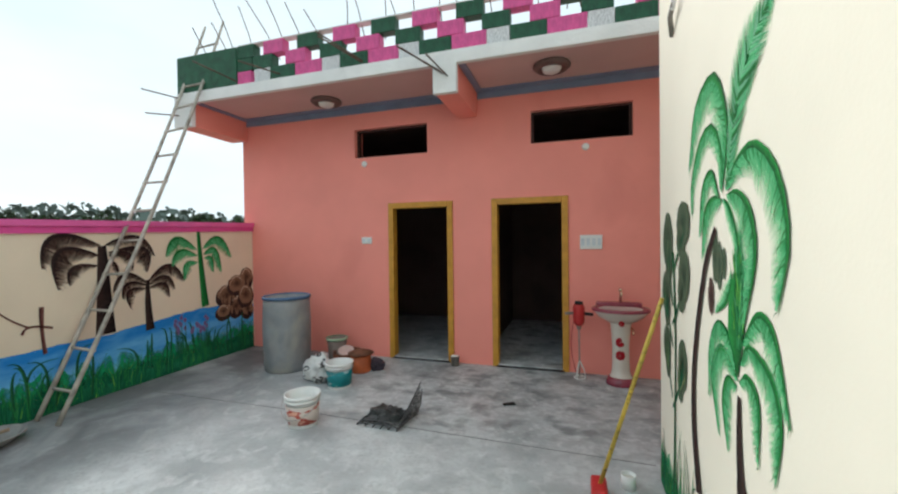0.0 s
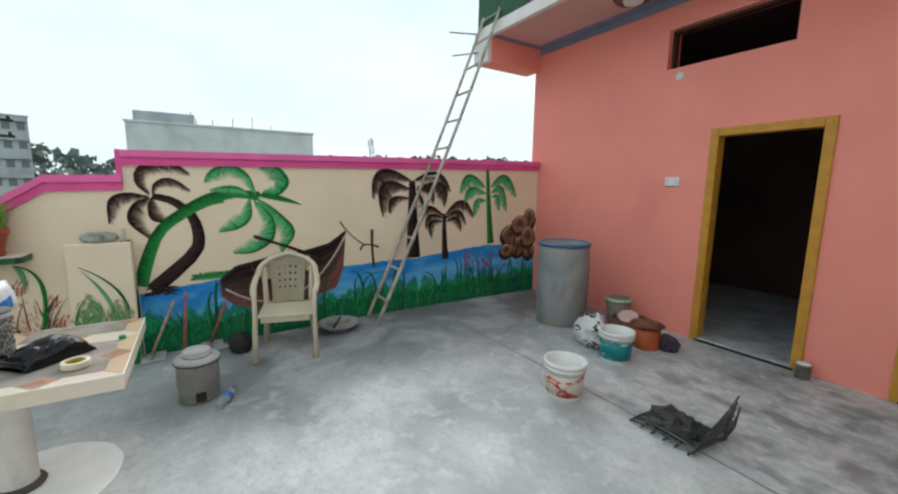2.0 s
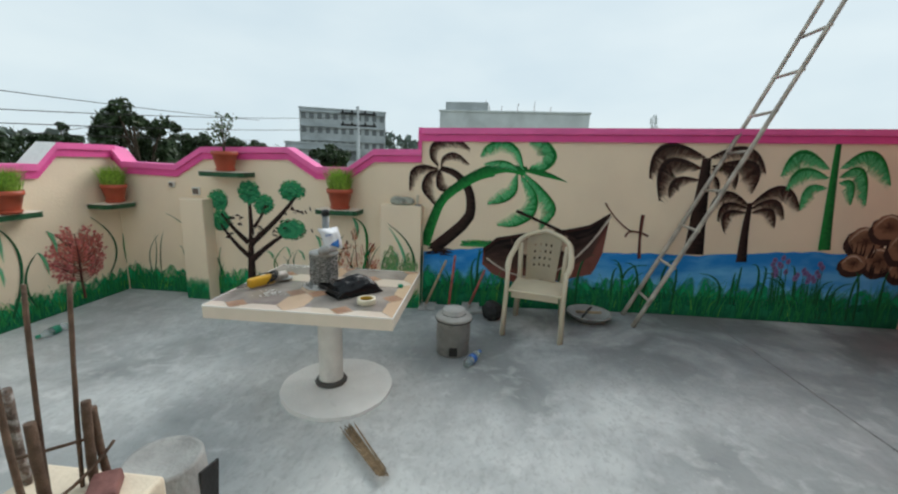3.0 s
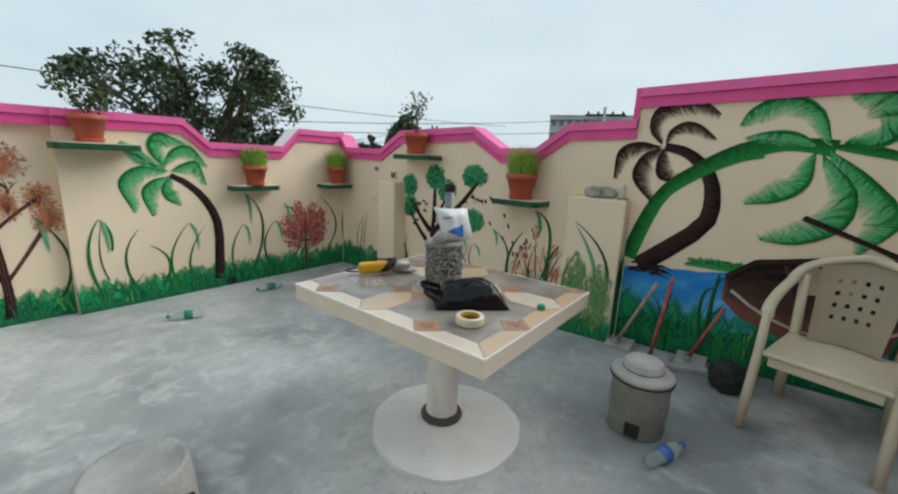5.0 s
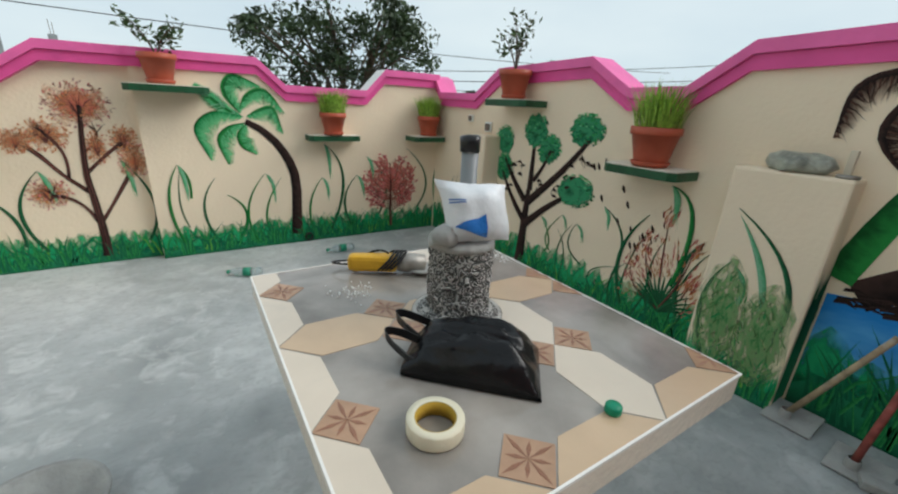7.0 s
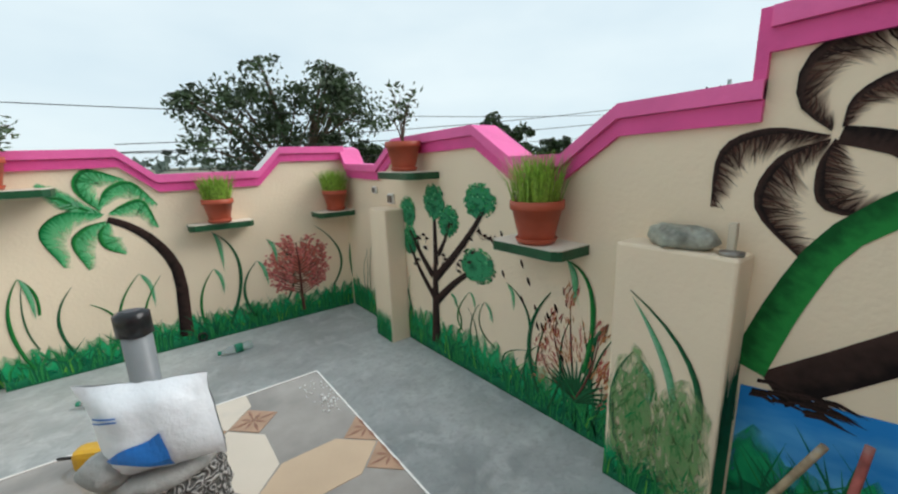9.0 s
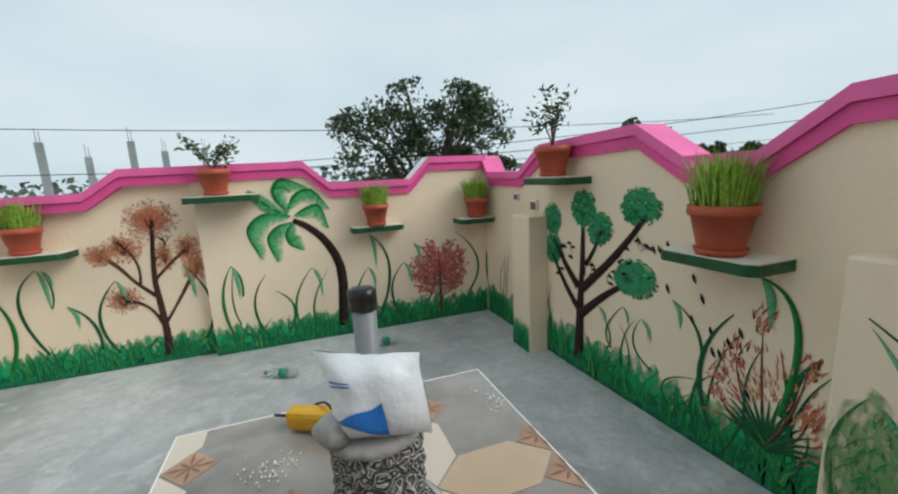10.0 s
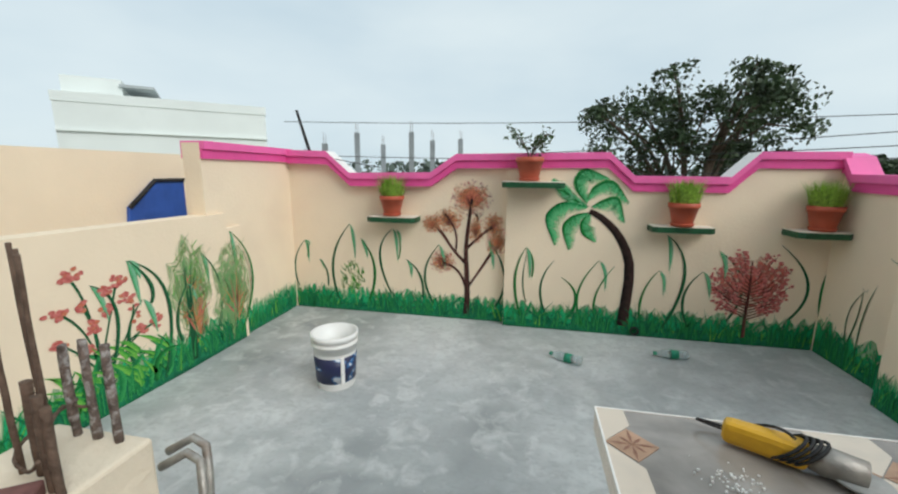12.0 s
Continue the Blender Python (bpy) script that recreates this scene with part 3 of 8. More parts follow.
P_PURPLE = paint("purple_flower_paint", (0.07, 0.04, 0.15), (0.22, 0.15, 0.32), 0)


class Mural:
    """One painted subject on a wall: strokes, blobs and fills in wall metres (along, up)."""
    step = 0

    def __init__(self, axis, plane, side):
        self.bm = bmesh.new()
        self.uv = self.bm.loops.layers.uv.new("UVMap")
        self.axis, self.plane, self.side, self.mats = axis, plane, side, []

    def at(self, u, v, off):
        w = self.plane + self.side * off
        return (w, u, v) if self.axis == "x" else (u, w, v)

    def slot(self, m):
        if m not in self.mats:
            self.mats.append(m)
        return self.mats.index(m)

    def quad(self, pts, uvs, m, off):
        f = self.bm.faces.new([self.bm.verts.new(self.at(u, v, off)) for u, v in pts])
        f.material_index = self.slot(m)
        for lp, c in zip(f.loops, uvs):
            lp[self.uv].uv = c

    def off(self):
        Mural.step += 1
        return 0.003 + 0.00012 * (Mural.step % 26)

    def ribbon(self, a, b2, m, ends=(0.0, 1.0), seed=0.0, off=None):
        """A strip between two rows of points."""
        off = self.off() if off is None else off
        n = len(a) - 1
        for k in range(n):
            u0, u1 = seed + k / n, seed + (k + 1) / n
            self.quad((a[k], a[k + 1], b2[k + 1], b2[k]), ((u0, ends[0]), (u1, ends[0]), (u1, ends[1]), (u0, ends[1])), m, off)

    def curve(self, s, n=14):
        if len(s) == 7:
            return [(p.x, p.y) for p in bend((s[0], s[1], 0), (s[2], s[3], 0), (s[4], s[5], 0), n)]
        p = [Vector((s[k], s[k + 1])) for k in range(0, len(s) - 1, 2)]
        p = [2 * p[0] - p[1]] + p + [2 * p[-1] - p[-2]]
        out = []
        for k in range(n + 1):
            f = k / n * (len(p) - 3)
            j = min(int(f), len(p) - 4)
            t = f - j
            a, b, c, d = p[j : j + 4]
            q = 0.5 * (2 * b + (c - a) * t + (2 * a - 5 * b + 4 * c - d) * t * t + (3 * b - a - 3 * c + d) * t ** 3)
            out.append((q.x, q.y))
        return out

    def frond(self, s, m, grow=None):
        """A palm frond: a dark spine, a soft inner wash and a fringe of brush hairs swept towards the tip."""
        n = 22
        c = self.curve(s, n)
        deep, pale, spine = {P_GREEN: (P_TRUNKG, P_MINT, P_TRUNKG), P_BROWN: (P_TRUNKB, P_UMBER, P_TRUNKB)}.get(m, (P_THATCH, P_PANEL, P_TRUNKB))
        mid = Vector((sum(p[0] for p in c) / len(c), sum(p[1] for p in c) / len(c)))
        ins = []
        for k in range(n + 1):
            p, q = c[max(0, k - 1)], c[min(n, k + 1)]
            ins.append(Vector((p[1] - q[1], q[0] - p[0])).normalized())
        if sum(d.dot(mid - Vector(p)) for d, p in zip(ins, c)) < 0:
            ins = [-d for d in ins]
        full = s[-1] * 1.35 * (grow if grow and grow < 1 else 1)
        if len(s) == 7 and (grow is None or grow > 1):
            sag = math.hypot((s[0] + s[4]) / 2 - s[2], (s[1] + s[5]) / 2 - s[3])
            full = min((grow or (2.3 if m is P_GREEN else 2.4)) * s[6], 0.85 * sag + 0.02)
        wid = [full * math.sin(math.pi * min(1, k / n * 0.93 + 0.05)) ** 0.7 for k in range(n + 1)]
        inner = [(u + ins[k].x * wid[k] + (c[min(n, k + 2)][0] - u) * 0.5, v + ins[k].y * wid[k] + (c[min(n, k + 2)][1] - v) * 0.5) for k, (u, v) in enumerate(c)]
        self.ribbon(c, inner, m, seed=random.random() * 9)
        long = sum(math.dist(p, q) for p, q in zip(c, c[1:]))
        hairs = int(8 + 70 * long)
        off = self.off()
        for h in range(hairs):
            f = (h + random.random()) / hairs * n
            k = min(n - 1, int(f))
            q = f - k
            u, v = c[k][0] + (c[k + 1][0] - c[k][0]) * q, c[k][1] + (c[k + 1][1] - c[k][1]) * q
            d, w = ins[k], wid[k] * random.uniform(0.35, 1.0)
            k2 = min(n, k + 2)
            lag = Vector((c[k2][0] - c[k][0], c[k2][1] - c[k][1])) * random.uniform(0.3, 1.0)
            tone = random.random()
            self.hair(u, v, u + d.x * w * 0.45 + lag.x * 0.25, v + d.y * w * 0.45 + lag.y * 0.25, u + d.x * w + lag.x, v + d.y * w + lag.y, random.uniform(0.003, 0.008), deep if tone < 0.35 else (pale if tone < 0.85 else m), off + 0.00004 * (h % 3))
        self.blade((*s[:-1], 0.010 + 0.13 * full), spine, both=True)

    def feather(self, s):
        """An upright frond with soft barbs swept up on both sides of its rib."""
        n = 40
        c = self.curve(s, n)
        for side in (-1, 1):
            far = []
            for k in range(n + 1):
                p, q = Vector(c[max(0, k - 1)]), Vector(c[min(n, k + 1)])
                along = (q - p).normalized()
                d = Vector((-along.y, along.x)) * side + along * 0.9
                w = s[-1] * math.sin(math.pi * (0.10 + 0.82 * k / n))
                far.append((c[k][0] + d.x * w, c[k][1] + d.y * w))
                for j in range(2):
                    g = w * random.uniform(0.5, 1.15)
                    self.hair(c[k][0], c[k][1], c[k][0] + d.x * g * 0.5, c[k][1] + d.y * g * 0.4, c[k][0] + d.x * g, c[k][1] + d.y * g, random.uniform(0.006, 0.014), random.choice((P_MINT, P_BLADEL, P_TRUNKG, P_BLADEL)))
            self.ribbon(c, far, P_GREEN, seed=random.random() * 9)
        self.blade((*s[:-1], 0.022), P_TRUNKG, both=True)

    def hair(self, u0, v0, u1, v1, u2, v2, w, m, off=None):
        """A single thin brush hair, thick at its root and pointed at its end."""
        off = self.off() if off is None else off
        d = Vector((v0 - v2, u2 - u0))
        d = d.normalized() * w * 0.5 if d.length > 1e-6 else Vector((w * 0.5, 0))
        e = random.random() * 7
        self.quad(((u0 + d.x, v0 + d.y), (u1 + d.x * 0.8, v1 + d.y * 0.8), (u1 - d.x * 0.8, v1 - d.y * 0.8), (u0 - d.x, v0 - d.y)), ((e, 0), (e + 0.3, 0), (e + 0.3, 0.5), (e, 0.5)), m, off)
        self.quad(((u1 + d.x * 0.8, v1 + d.y * 0.8), (u2, v2), (u1 - d.x * 0.8, v1 - d.y * 0.8)), ((e + 0.3, 0), (e + 0.6, 0.25), (e + 0.3, 0.5)), m, off)

    def dab(self, u, v, ru, rv, m, off=None):
        """One touch of the brush."""
        off = self.off() if off is None else off
        a0, e = random.random() * 6.28, random.random() * 9
        self.quad([(u + ru * random.uniform(0.7, 1.25) * math.cos(a0 + k * 1.047), v + rv * random.uniform(0.7, 1.25) * math.sin(a0 + k * 1.047)) for k in range(6)], [(e + 0.1 * k, 0.12 * k) for k in range(6)], m, off)

    def scrub(self, s, mats, count, slant=0.5, length=0.09, w=0.012):
        """Loose scrubbed foliage: many short hairs inside an oval."""
        for k in range(count):
            an, q = random.random() * 6.28, math.sqrt(random.random())
            u, v = s[0] + s[2] * q * math.cos(an), s[1] + s[3] * q * math.sin(an)
            ln = length * random.uniform(0.5, 1.2)
            du = slant * ln * (random.uniform(-0.5, 1.5))
            self.hair(u, v, u + du * 0.4, v + ln * 0.5, u + du, v + ln, w * random.uniform(0.5, 1.2), random.choice(mats))

    def blade(self, s, m, both=False, full=False, off=None):
        """A stroke that tapers to its tip; full keeps a trunk's width."""
        c = self.curve(s, 12)
        a, b2 = [], []
        for k, (u, v) in enumerate(c):
            t = k / 12
            p, q = c[max(0, k - 1)], c[min(12, k + 1)]
            d = Vector((q[0] - p[0], q[1] - p[1]))
            d = Vector((-d.y, d.x)).normalized() if d.length > 1e-6 else Vector((1, 0))
            w = s[-1] * 0.5 * ((0.42 + 0.55 * t + 0.25 * max(0, t - 0.8)) if full == "taper" else (0.75 + 0.5 * abs(t - 0.4)) if full else (math.sin(math.pi * t) if both else min(1, 0.12 + 1.5 * t) * (1 - 0.35 * t)))
            a.append((u + d.x * w, v + d.y * w))
            b2.append((u - d.x * w, v - d.y * w))
        self.ribbon(a, b2, m, (0.0, 0.6), random.random() * 9, off)

    def blob(self, s, m, dabs=1, ragged=0.18):
        """A stippled clump of foliage."""
        off = self.off()
        n = 22
        sd = random.random() * 5
        ring = []
        for k in range(n):
            an = 2 * math.pi * k / n
            r = 1 + ragged * (2 * random.random() - 1)
            ring.append((s[0] + s[2] * r * math.cos(an), s[1] + s[3] * r * math.sin(an)))
        for k in range(n):
            p, q = ring[k], ring[(k + 1) % n]
            a0, a1 = sd + k / n * 2, sd + (k + 1) / n * 2
            self.quad(((s[0], s[1]), p, q), ((a0, 0.05), (a0, 0.8), (a1, 0.8)), m, off)

    def fill(self, low, high, m, n=40, wobble=0.0, off=0.0028, ends=(0.6, 0.0)):
        """A band between two lines given at a few places along the wall."""
        us = [low[0][0] + (low[-1][0] - low[0][0]) * k / n for k in range(n + 1)]
        pick = lambda ln, u: float(np.interp(u, [p[0] for p in ln], [p[1] for p in ln]))
        a = [(u, pick(low, u)) for u in us]
        b2 = [(u, pick(high, u) + wobble * (random.random() - 0.5)) for u in us]
        self.ribbon(a, b2, m, ends, 0.0, off)

    def done(self, name, wall, label):
        return part(name, self.bm, self.mats, wall, label)


random.seed(11)
WALL_W, WALL_T, WALL_S, WALL_SE, WALL_E, WALL_H = ("x", WX, 1), ("x", WX, 1), ("y", SY_W, 1), ("y", SY_E, 1), ("x", EX - 0.03, -1), ("x", 0.525, -1)


def lawn(wall, place, u0, u1, base, hgt, name="painted_grass", label="green painted grass along the wall base", dark=0.62):
    """Painted grass: a teal ground with hundreds of short strokes growing out of it."""
    ground = base
    base = lambda u: ground(u) - 0.018
    mu = Mural(*place)
    foot = 0.065 if hgt < 0.4 else 0.16
    mu.fill([(u0, base(u0)), (u1, base(u1))], [(u0, base(u0) + hgt * 0.95), (u1, base(u1) + hgt * 0.95)], P_TEAL, 90, hgt * 0.3, 0.0026, (0.0, 0.80))
    mu.fill([(u0, base(u0)), (u1, base(u1))], [(u0, base(u0) + hgt * (0.62 if hgt > 0.4 else 0.42)), (u1, base(u1) + hgt * (0.62 if hgt > 0.4 else 0.42))], P_DEEP, 90, hgt * 0.2, 0.0032, (0.0, 0.5))
    mu.fill([(u0, base(u0)), (u1, base(u1))], [(u0, base(u0) + foot), (u1, base(u1) + foot)], P_DEEPB, 90, 0.05, 0.0038, (0.0, 0.6))
    for k in range(int((u1 - u0) * 9)):
        c, tall = random.uniform(u0 + 0.08, u1 - 0.08), hgt * random.uniform(0.7, 1.15)
        for j in range(7):
            lean = (j - 3) * 0.022 + random.uniform(-0.02, 0.02)
            v = base(c) + 0.03
            mu.hair(c + lean * 0.3, v, c + lean * 0.5, v + tall * 0.45, min(max(c + lean * 1.9, u0), u1), v + tall * random.uniform(0.55, 1.0), random.uniform(0.012, 0.02), P_GRASS if j % 3 else P_DEEPB)
    for k in range(int((u1 - u0) * 105)):
        u = u0 + (u1 - u0) * random.random()
        clump = 0.5 + 0.5 * noise.noise(Vector((u * 4.1, hgt, 1.7)))
        h = hgt * (0.30 + 0.75 * random.random() ** 1.4 * (0.5 + clump))
        lean = random.uniform(-0.6, 0.6) * h
        v = base(u) + 0.02 + 0.25 * hgt * random.random()
        us, um = min(max(u + lean, u0), u1), min(max(u + lean * 0.3, u0), u1)
        x = random.random()
        mu.hair(u, v, um, v + h * 0.45, us, v + h * 0.85, random.uniform(0.007, 0.017), P_GRASS if x < dark else P_FRESH if x < dark + 0.06 else P_DEEPB)
    return mu.done(name, wall, label)


def blades(mu, rows, light=0.6, lean=-1):
    """Long arched grass leaves, most with a pale stroke that droops back from the tip."""
    for s in rows:
        rise = s[1] - s[5]
        if random.random() < light:
            d = lean * random.uniform(0.04, 0.075)
            fall = rise * random.uniform(0.32, 0.5)
            mu.blade((s[0], s[1], s[0] + d * 0.75, s[1] - fall * 0.35, s[0] + d * random.uniform(0.8, 1.3), s[1] - fall, s[6] * 1.25), P_BLADEL, both=True)
            for k in range(3):
                mu.hair(s[0] + d * 0.2, s[1] - fall * 0.1, s[0] + d * 0.7, s[1] - fall * 0.4, s[0] + d * random.uniform(0.6, 1.4), s[1] - fall * random.uniform(0.7, 1.15), 0.006, P_MINT)
        mu.blade((*s[:6], s[6] * 1.2), P_BLADE if random.random() < 0.7 else P_TRUNKG)


# strokes: start, middle and end along and up the wall, then width
PALM0 = [
    (0.75, 1.39, 0.67, 1.48, 0.68, 1.6, 0.79, 1.67, 0.95, 1.66, 1.06, 1.58, 0.09),
    (0.77, 1.4, 0.79, 1.48, 0.87, 1.53, 0.96, 1.51, 1.06, 1.43, 0.063),
    (0.75, 1.38, 0.6, 1.4, 0.48, 1.34, 0.46, 1.15, 0.085),
    (0.75, 1.37, 0.64, 1.31, 0.6, 1.16, 0.74, 0.99, 0.095),
    (0.76, 1.37, 0.74, 1.28, 0.77, 1.17, 0.94, 1.15, 0.081),
]
TRUNK0 = [
    (0.77, 1.38, 0.91, 1.34, 1.04, 1.22, 1.09, 1.05, 1.05, 0.86, 0.71, 0.54, 0.108),
    (0.63, 0.59, 0.71, 0.86, 0.81, 1.08, 1, 1.24, 1.17, 1.34, 1.3, 1.38, 0.093),
]
PALM1 = [
    (1.6, 1.39, 1.53, 1.58, 1.38, 1.67, 1.22, 1.61, 1.16, 1.51, 0.132),
    (1.64, 1.41, 1.79, 1.4, 1.89, 1.53, 1.79, 1.67, 1.63, 1.67, 0.185),
    (1.6, 1.37, 1.78, 1.22, 1.93, 1.02, 1.81, 0.81, 0.16),
    (1.57, 1.35, 1.73, 1.16, 1.72, 0.96, 1.55, 0.84, 1.37, 0.83, 0.16),
    (1.54, 1.36, 1.53, 1.18, 1.42, 1.08, 1.26, 1.04, 0.138),
]
BOATLINES = [
    (1.55, 0.99, 1.88, 0.86, 2.16, 0.74, 0.035),
    (1.28, 0.49, 1.91, 0.35, 2.48, 0.98, 0.02),
    (2.41, 1.11, 2.54, 0.95, 2.7, 0.83, 0.015),
    (2.8, 0.57, 2.78, 0.79, 2.78, 1.01, 0.036),
    (2.64, 0.78, 2.7, 0.84, 2.86, 0.8, 0.022),
]
BOAT = [
    (1.27, 0.49, 1.66, 0.76, 2.03, 0.81, 0),
    (2.28, 0.87, 2.47, 1.0, 2.48, 0.92, 0),
    (2.47, 0.64, 2.36, 0.34, 1.95, 0.25, 0),
    (1.59, 0.22, 1.35, 0.32, 1.27, 0.49, 0),
]
BOATIN = [
    (1.88, 0.65, 2.19, 0.8, 2.45, 0.97, 0),
    (2.41, 0.7, 2.33, 0.56, 2.18, 0.47, 0),
]
PALM2 = [
    (3.28, 1.58, 2.89, 1.67, 2.79, 1.36, 0.14),
    (3.26, 1.48, 2.92, 1.52, 2.91, 1.15, 0.13),
    (3.25, 1.37, 3.03, 1.36, 3.0, 1.18, 0.1),
    (3.31, 1.58, 3.64, 1.67, 3.84, 1.45, 0.14),
    (3.34, 1.5, 3.72, 1.53, 3.75, 1.26, 0.12),
    (3.34, 1.47, 3.55, 1.48, 3.59, 1.29, 0.08),
    (3.32, 1.43, 3.42, 1.37, 3.44, 1.23, 0.06),
]
PALM3 = [
    (3.75, 1.14, 3.51, 1.26, 3.38, 1.07, 0.06),
    (3.74, 1.12, 3.53, 1.15, 3.48, 0.98, 0.06),
    (3.73, 1.08, 3.54, 1.06, 3.56, 0.87, 0.05),
    (3.75, 1.15, 4.01, 1.33, 4.21, 1.12, 0.07),
    (3.76, 1.12, 3.97, 1.2, 4.08, 1.03, 0.06),
    (3.77, 1.08, 3.95, 1.11, 4.01, 0.94, 0.05),
]
PALM4 = [
    (4.39, 1.51, 4.11, 1.66, 3.97, 1.43, 0.08),
    (4.4, 1.43, 4.15, 1.5, 4.04, 1.31, 0.07),
    (4.4, 1.34, 4.23, 1.33, 4.2, 1.12, 0.06),
    (4.47, 1.52, 4.73, 1.67, 4.94, 1.39, 0.08),
    (4.48, 1.44, 4.67, 1.51, 4.77, 1.19, 0.07),
    (4.49, 1.39, 4.61, 1.39, 4.64, 1.19, 0.05),
]
TRUNKS_N = [
    (3.29, 1.57, 3.3, 1.12, 3.31, 0.64, 0.19),
    (3.75, 1.17, 3.75, 0.9, 3.77, 0.59, 0.1),
    (4.41, 1.77, 4.45, 1.26, 4.5, 0.75, 0.11),
]
ISLAND = [(1.2, 0.68, 0.15, 0.05)]
TREE_SW = [
    (-1.28, -0.02, -1.27, 0.33, -1.26, 0.6, 0.085),
    (-1.27, 0.49, -1.02, 0.72, -0.84, 0.91, -0.73, 1.05, 0.05),
    (-1.29, 0.51, -1.44, 0.65, -1.59, 0.83, 0.05),
    (-1.25, 0.6, -1.25, 0.84, -1.25, 1.03, 0.045),
    (-1.26, 0.32, -1.04, 0.51, -0.83, 0.65, 0.05),
    (-1.22, 0.68, -1.13, 0.81, -1.08, 0.93, 0.03),
    (-1.28, 0.35, -1.45, 0.51, -1.59, 0.7, 0.045),
]
TWIGS_SW = [(-1.09, 0.86), (-0.91, 0.8), (-0.76, 0.87), (-1.46, 0.79), (-1.52, 0.58), (-1.15, 0.66), (-1.02, 0.65), (-1.46, 0.72), (-1.36, 0.74), (-0.88, 0.73)]
LEAVES_SW = [(-1.6, 0.96, 0.105, 0.103), (-1.25, 1.06, 0.116, 0.11), (-1.09, 0.94, 0.109, 0.095), (-0.78, 1.09, 0.135, 0.1), (-1.59, 0.74, 0.099, 0.105), (-0.8, 0.68, 0.148, 0.107)]
BLADES_SW = [
    (-0.14, 0.84, 0.01, 0.68, -0.02, 0.28, 0.03),
    (-0.23, 0.65, -0.37, 0.36, -0.3, 0.04, 0.03),
    (-1.61, 0.45, -1.64, 0.27, -1.59, 0.16, 0.015),
    (-0.74, 0.46, -0.79, 0.29, -0.65, 0.18, 0.015),
    (-0.55, 0.63, -0.38, 0.47, -0.4, 0.2, 0.02),
    (0.09, 0.57, 0.02, 0.42, 0.02, 0.22, 0.035),
    (-2.21, 0.78, -1.94, 0.55, -1.95, 0.14, 0.02),
    (-1.09, 0.43, -0.98, 0.28, -1.01, 0.17, 0.015),
    (-0.88, 0.49, -1.01, 0.31, -0.96, 0.19, 0.015),
]
FLOWERS_SW = [(-0.11, 0.66, 0.04, 0.07), (-0.21, 0.49, 0.06, 0.08), (-0.28, 0.31, 0.05, 0.11), (0.06, 0.53, 0.04, 0.05), (0.08, 0.33, 0.03, 0.07)]
BLADES_PILLAR = [
    (0.265, 0.82, 0.545, 0.47, 0.40, 0.02, 0.035),
    (0.295, 0.57, 0.215, 0.32, 0.30, 0.0, 0.03),
]
TREE_S = [
    (-1.88, 1.07, -1.85, 0.83, -1.83, 0.59, -1.84, 0.39, -1.85, 0.12, -1.84, -0.05, 0.052),
    (-1.82, 0.46, -1.7, 0.59, -1.61, 0.72, -1.52, 0.82, 0.028),
    (-1.73, 0.57, -1.73, 0.74, -1.66, 0.87, 0.018),
    (-1.83, 0.59, -1.96, 0.72, -2.07, 0.81, 0.023),
    (-1.85, 0.22, -1.95, 0.37, -2.09, 0.6, 0.024),
    (-1.83, 0.23, -1.75, 0.38, -1.62, 0.44, 0.023),
    (-1.84, 0.74, -1.9, 0.8, -1.94, 0.88, 0.015),
]
CROWN_S = [(-1.87, 1.07, 0.17, 0.14), (-1.5, 0.82, 0.09, 0.07), (-1.66, 0.87, 0.12, 0.1), (-2.08, 0.83, 0.08, 0.1), (-2.12, 0.67, 0.09, 0.12), (-1.60, 0.46, 0.11, 0.10), (-1.92, 0.78, 0.06, 0.1)]
BUSH_S = [(-0.67, 0.27, 0.14, 0.16)]
BLADES_S1 = [
    (0.14, 0.78, 0.02, 0.54, 0.02, 0.17, 0.02),
    (-0.16, 0.61, -0.04, 0.38, -0.07, 0.12, 0.02),
    (-0.16, 0.61, -0.2, 0.54, -0.18, 0.44, 0.015),
    (-0.31, 0.42, -0.39, 0.31, -0.4, 0.14, 0.02),
    (-0.66, 0.79, -0.47, 0.43, -0.52, 0.01, 0.028),
    (-0.77, 0.65, -0.91, 0.37, -0.85, 0.02, 0.03),
    (-1.11, 0.76, -0.97, 0.51, -1.08, 0.11, 0.025),
    (-1.14, 0.75, -1.18, 0.6, -1.16, 0.46, 0.015),
    (-1.24, 0.46, -1.38, 0.31, -1.41, 0.08, 0.025),
    (-1.57, 0.62, -1.43, 0.34, -1.52, 0.03, 0.025),
    (-2.04, 0.69, -2.2, 0.35, -2.12, 0.04, 0.028),
]
PALM_S = [
    (-2.88, 1.05, -2.79, 1.17, -2.78, 1.27, -2.86, 1.34, -3.05, 1.27, 0.11),
    (-2.87, 1.08, -2.94, 1.2, -3.08, 1.24, -3.22, 1.07, 0.09),
    (-2.92, 1.03, -3.01, 1.08, -3.13, 1.1, -3.2, 0.9, 0.084),
    (-2.9, 1.03, -2.73, 1.06, -2.61, 1.01, -2.55, 0.9, -2.63, 0.68, 0.108),
    (-2.9, 0.98, -2.78, 0.94, -2.7, 0.84, -2.75, 0.64, 0.096),
    (-2.91, 0.97, -2.85, 0.89, -2.87, 0.79, -2.97, 0.72, 0.091),
]
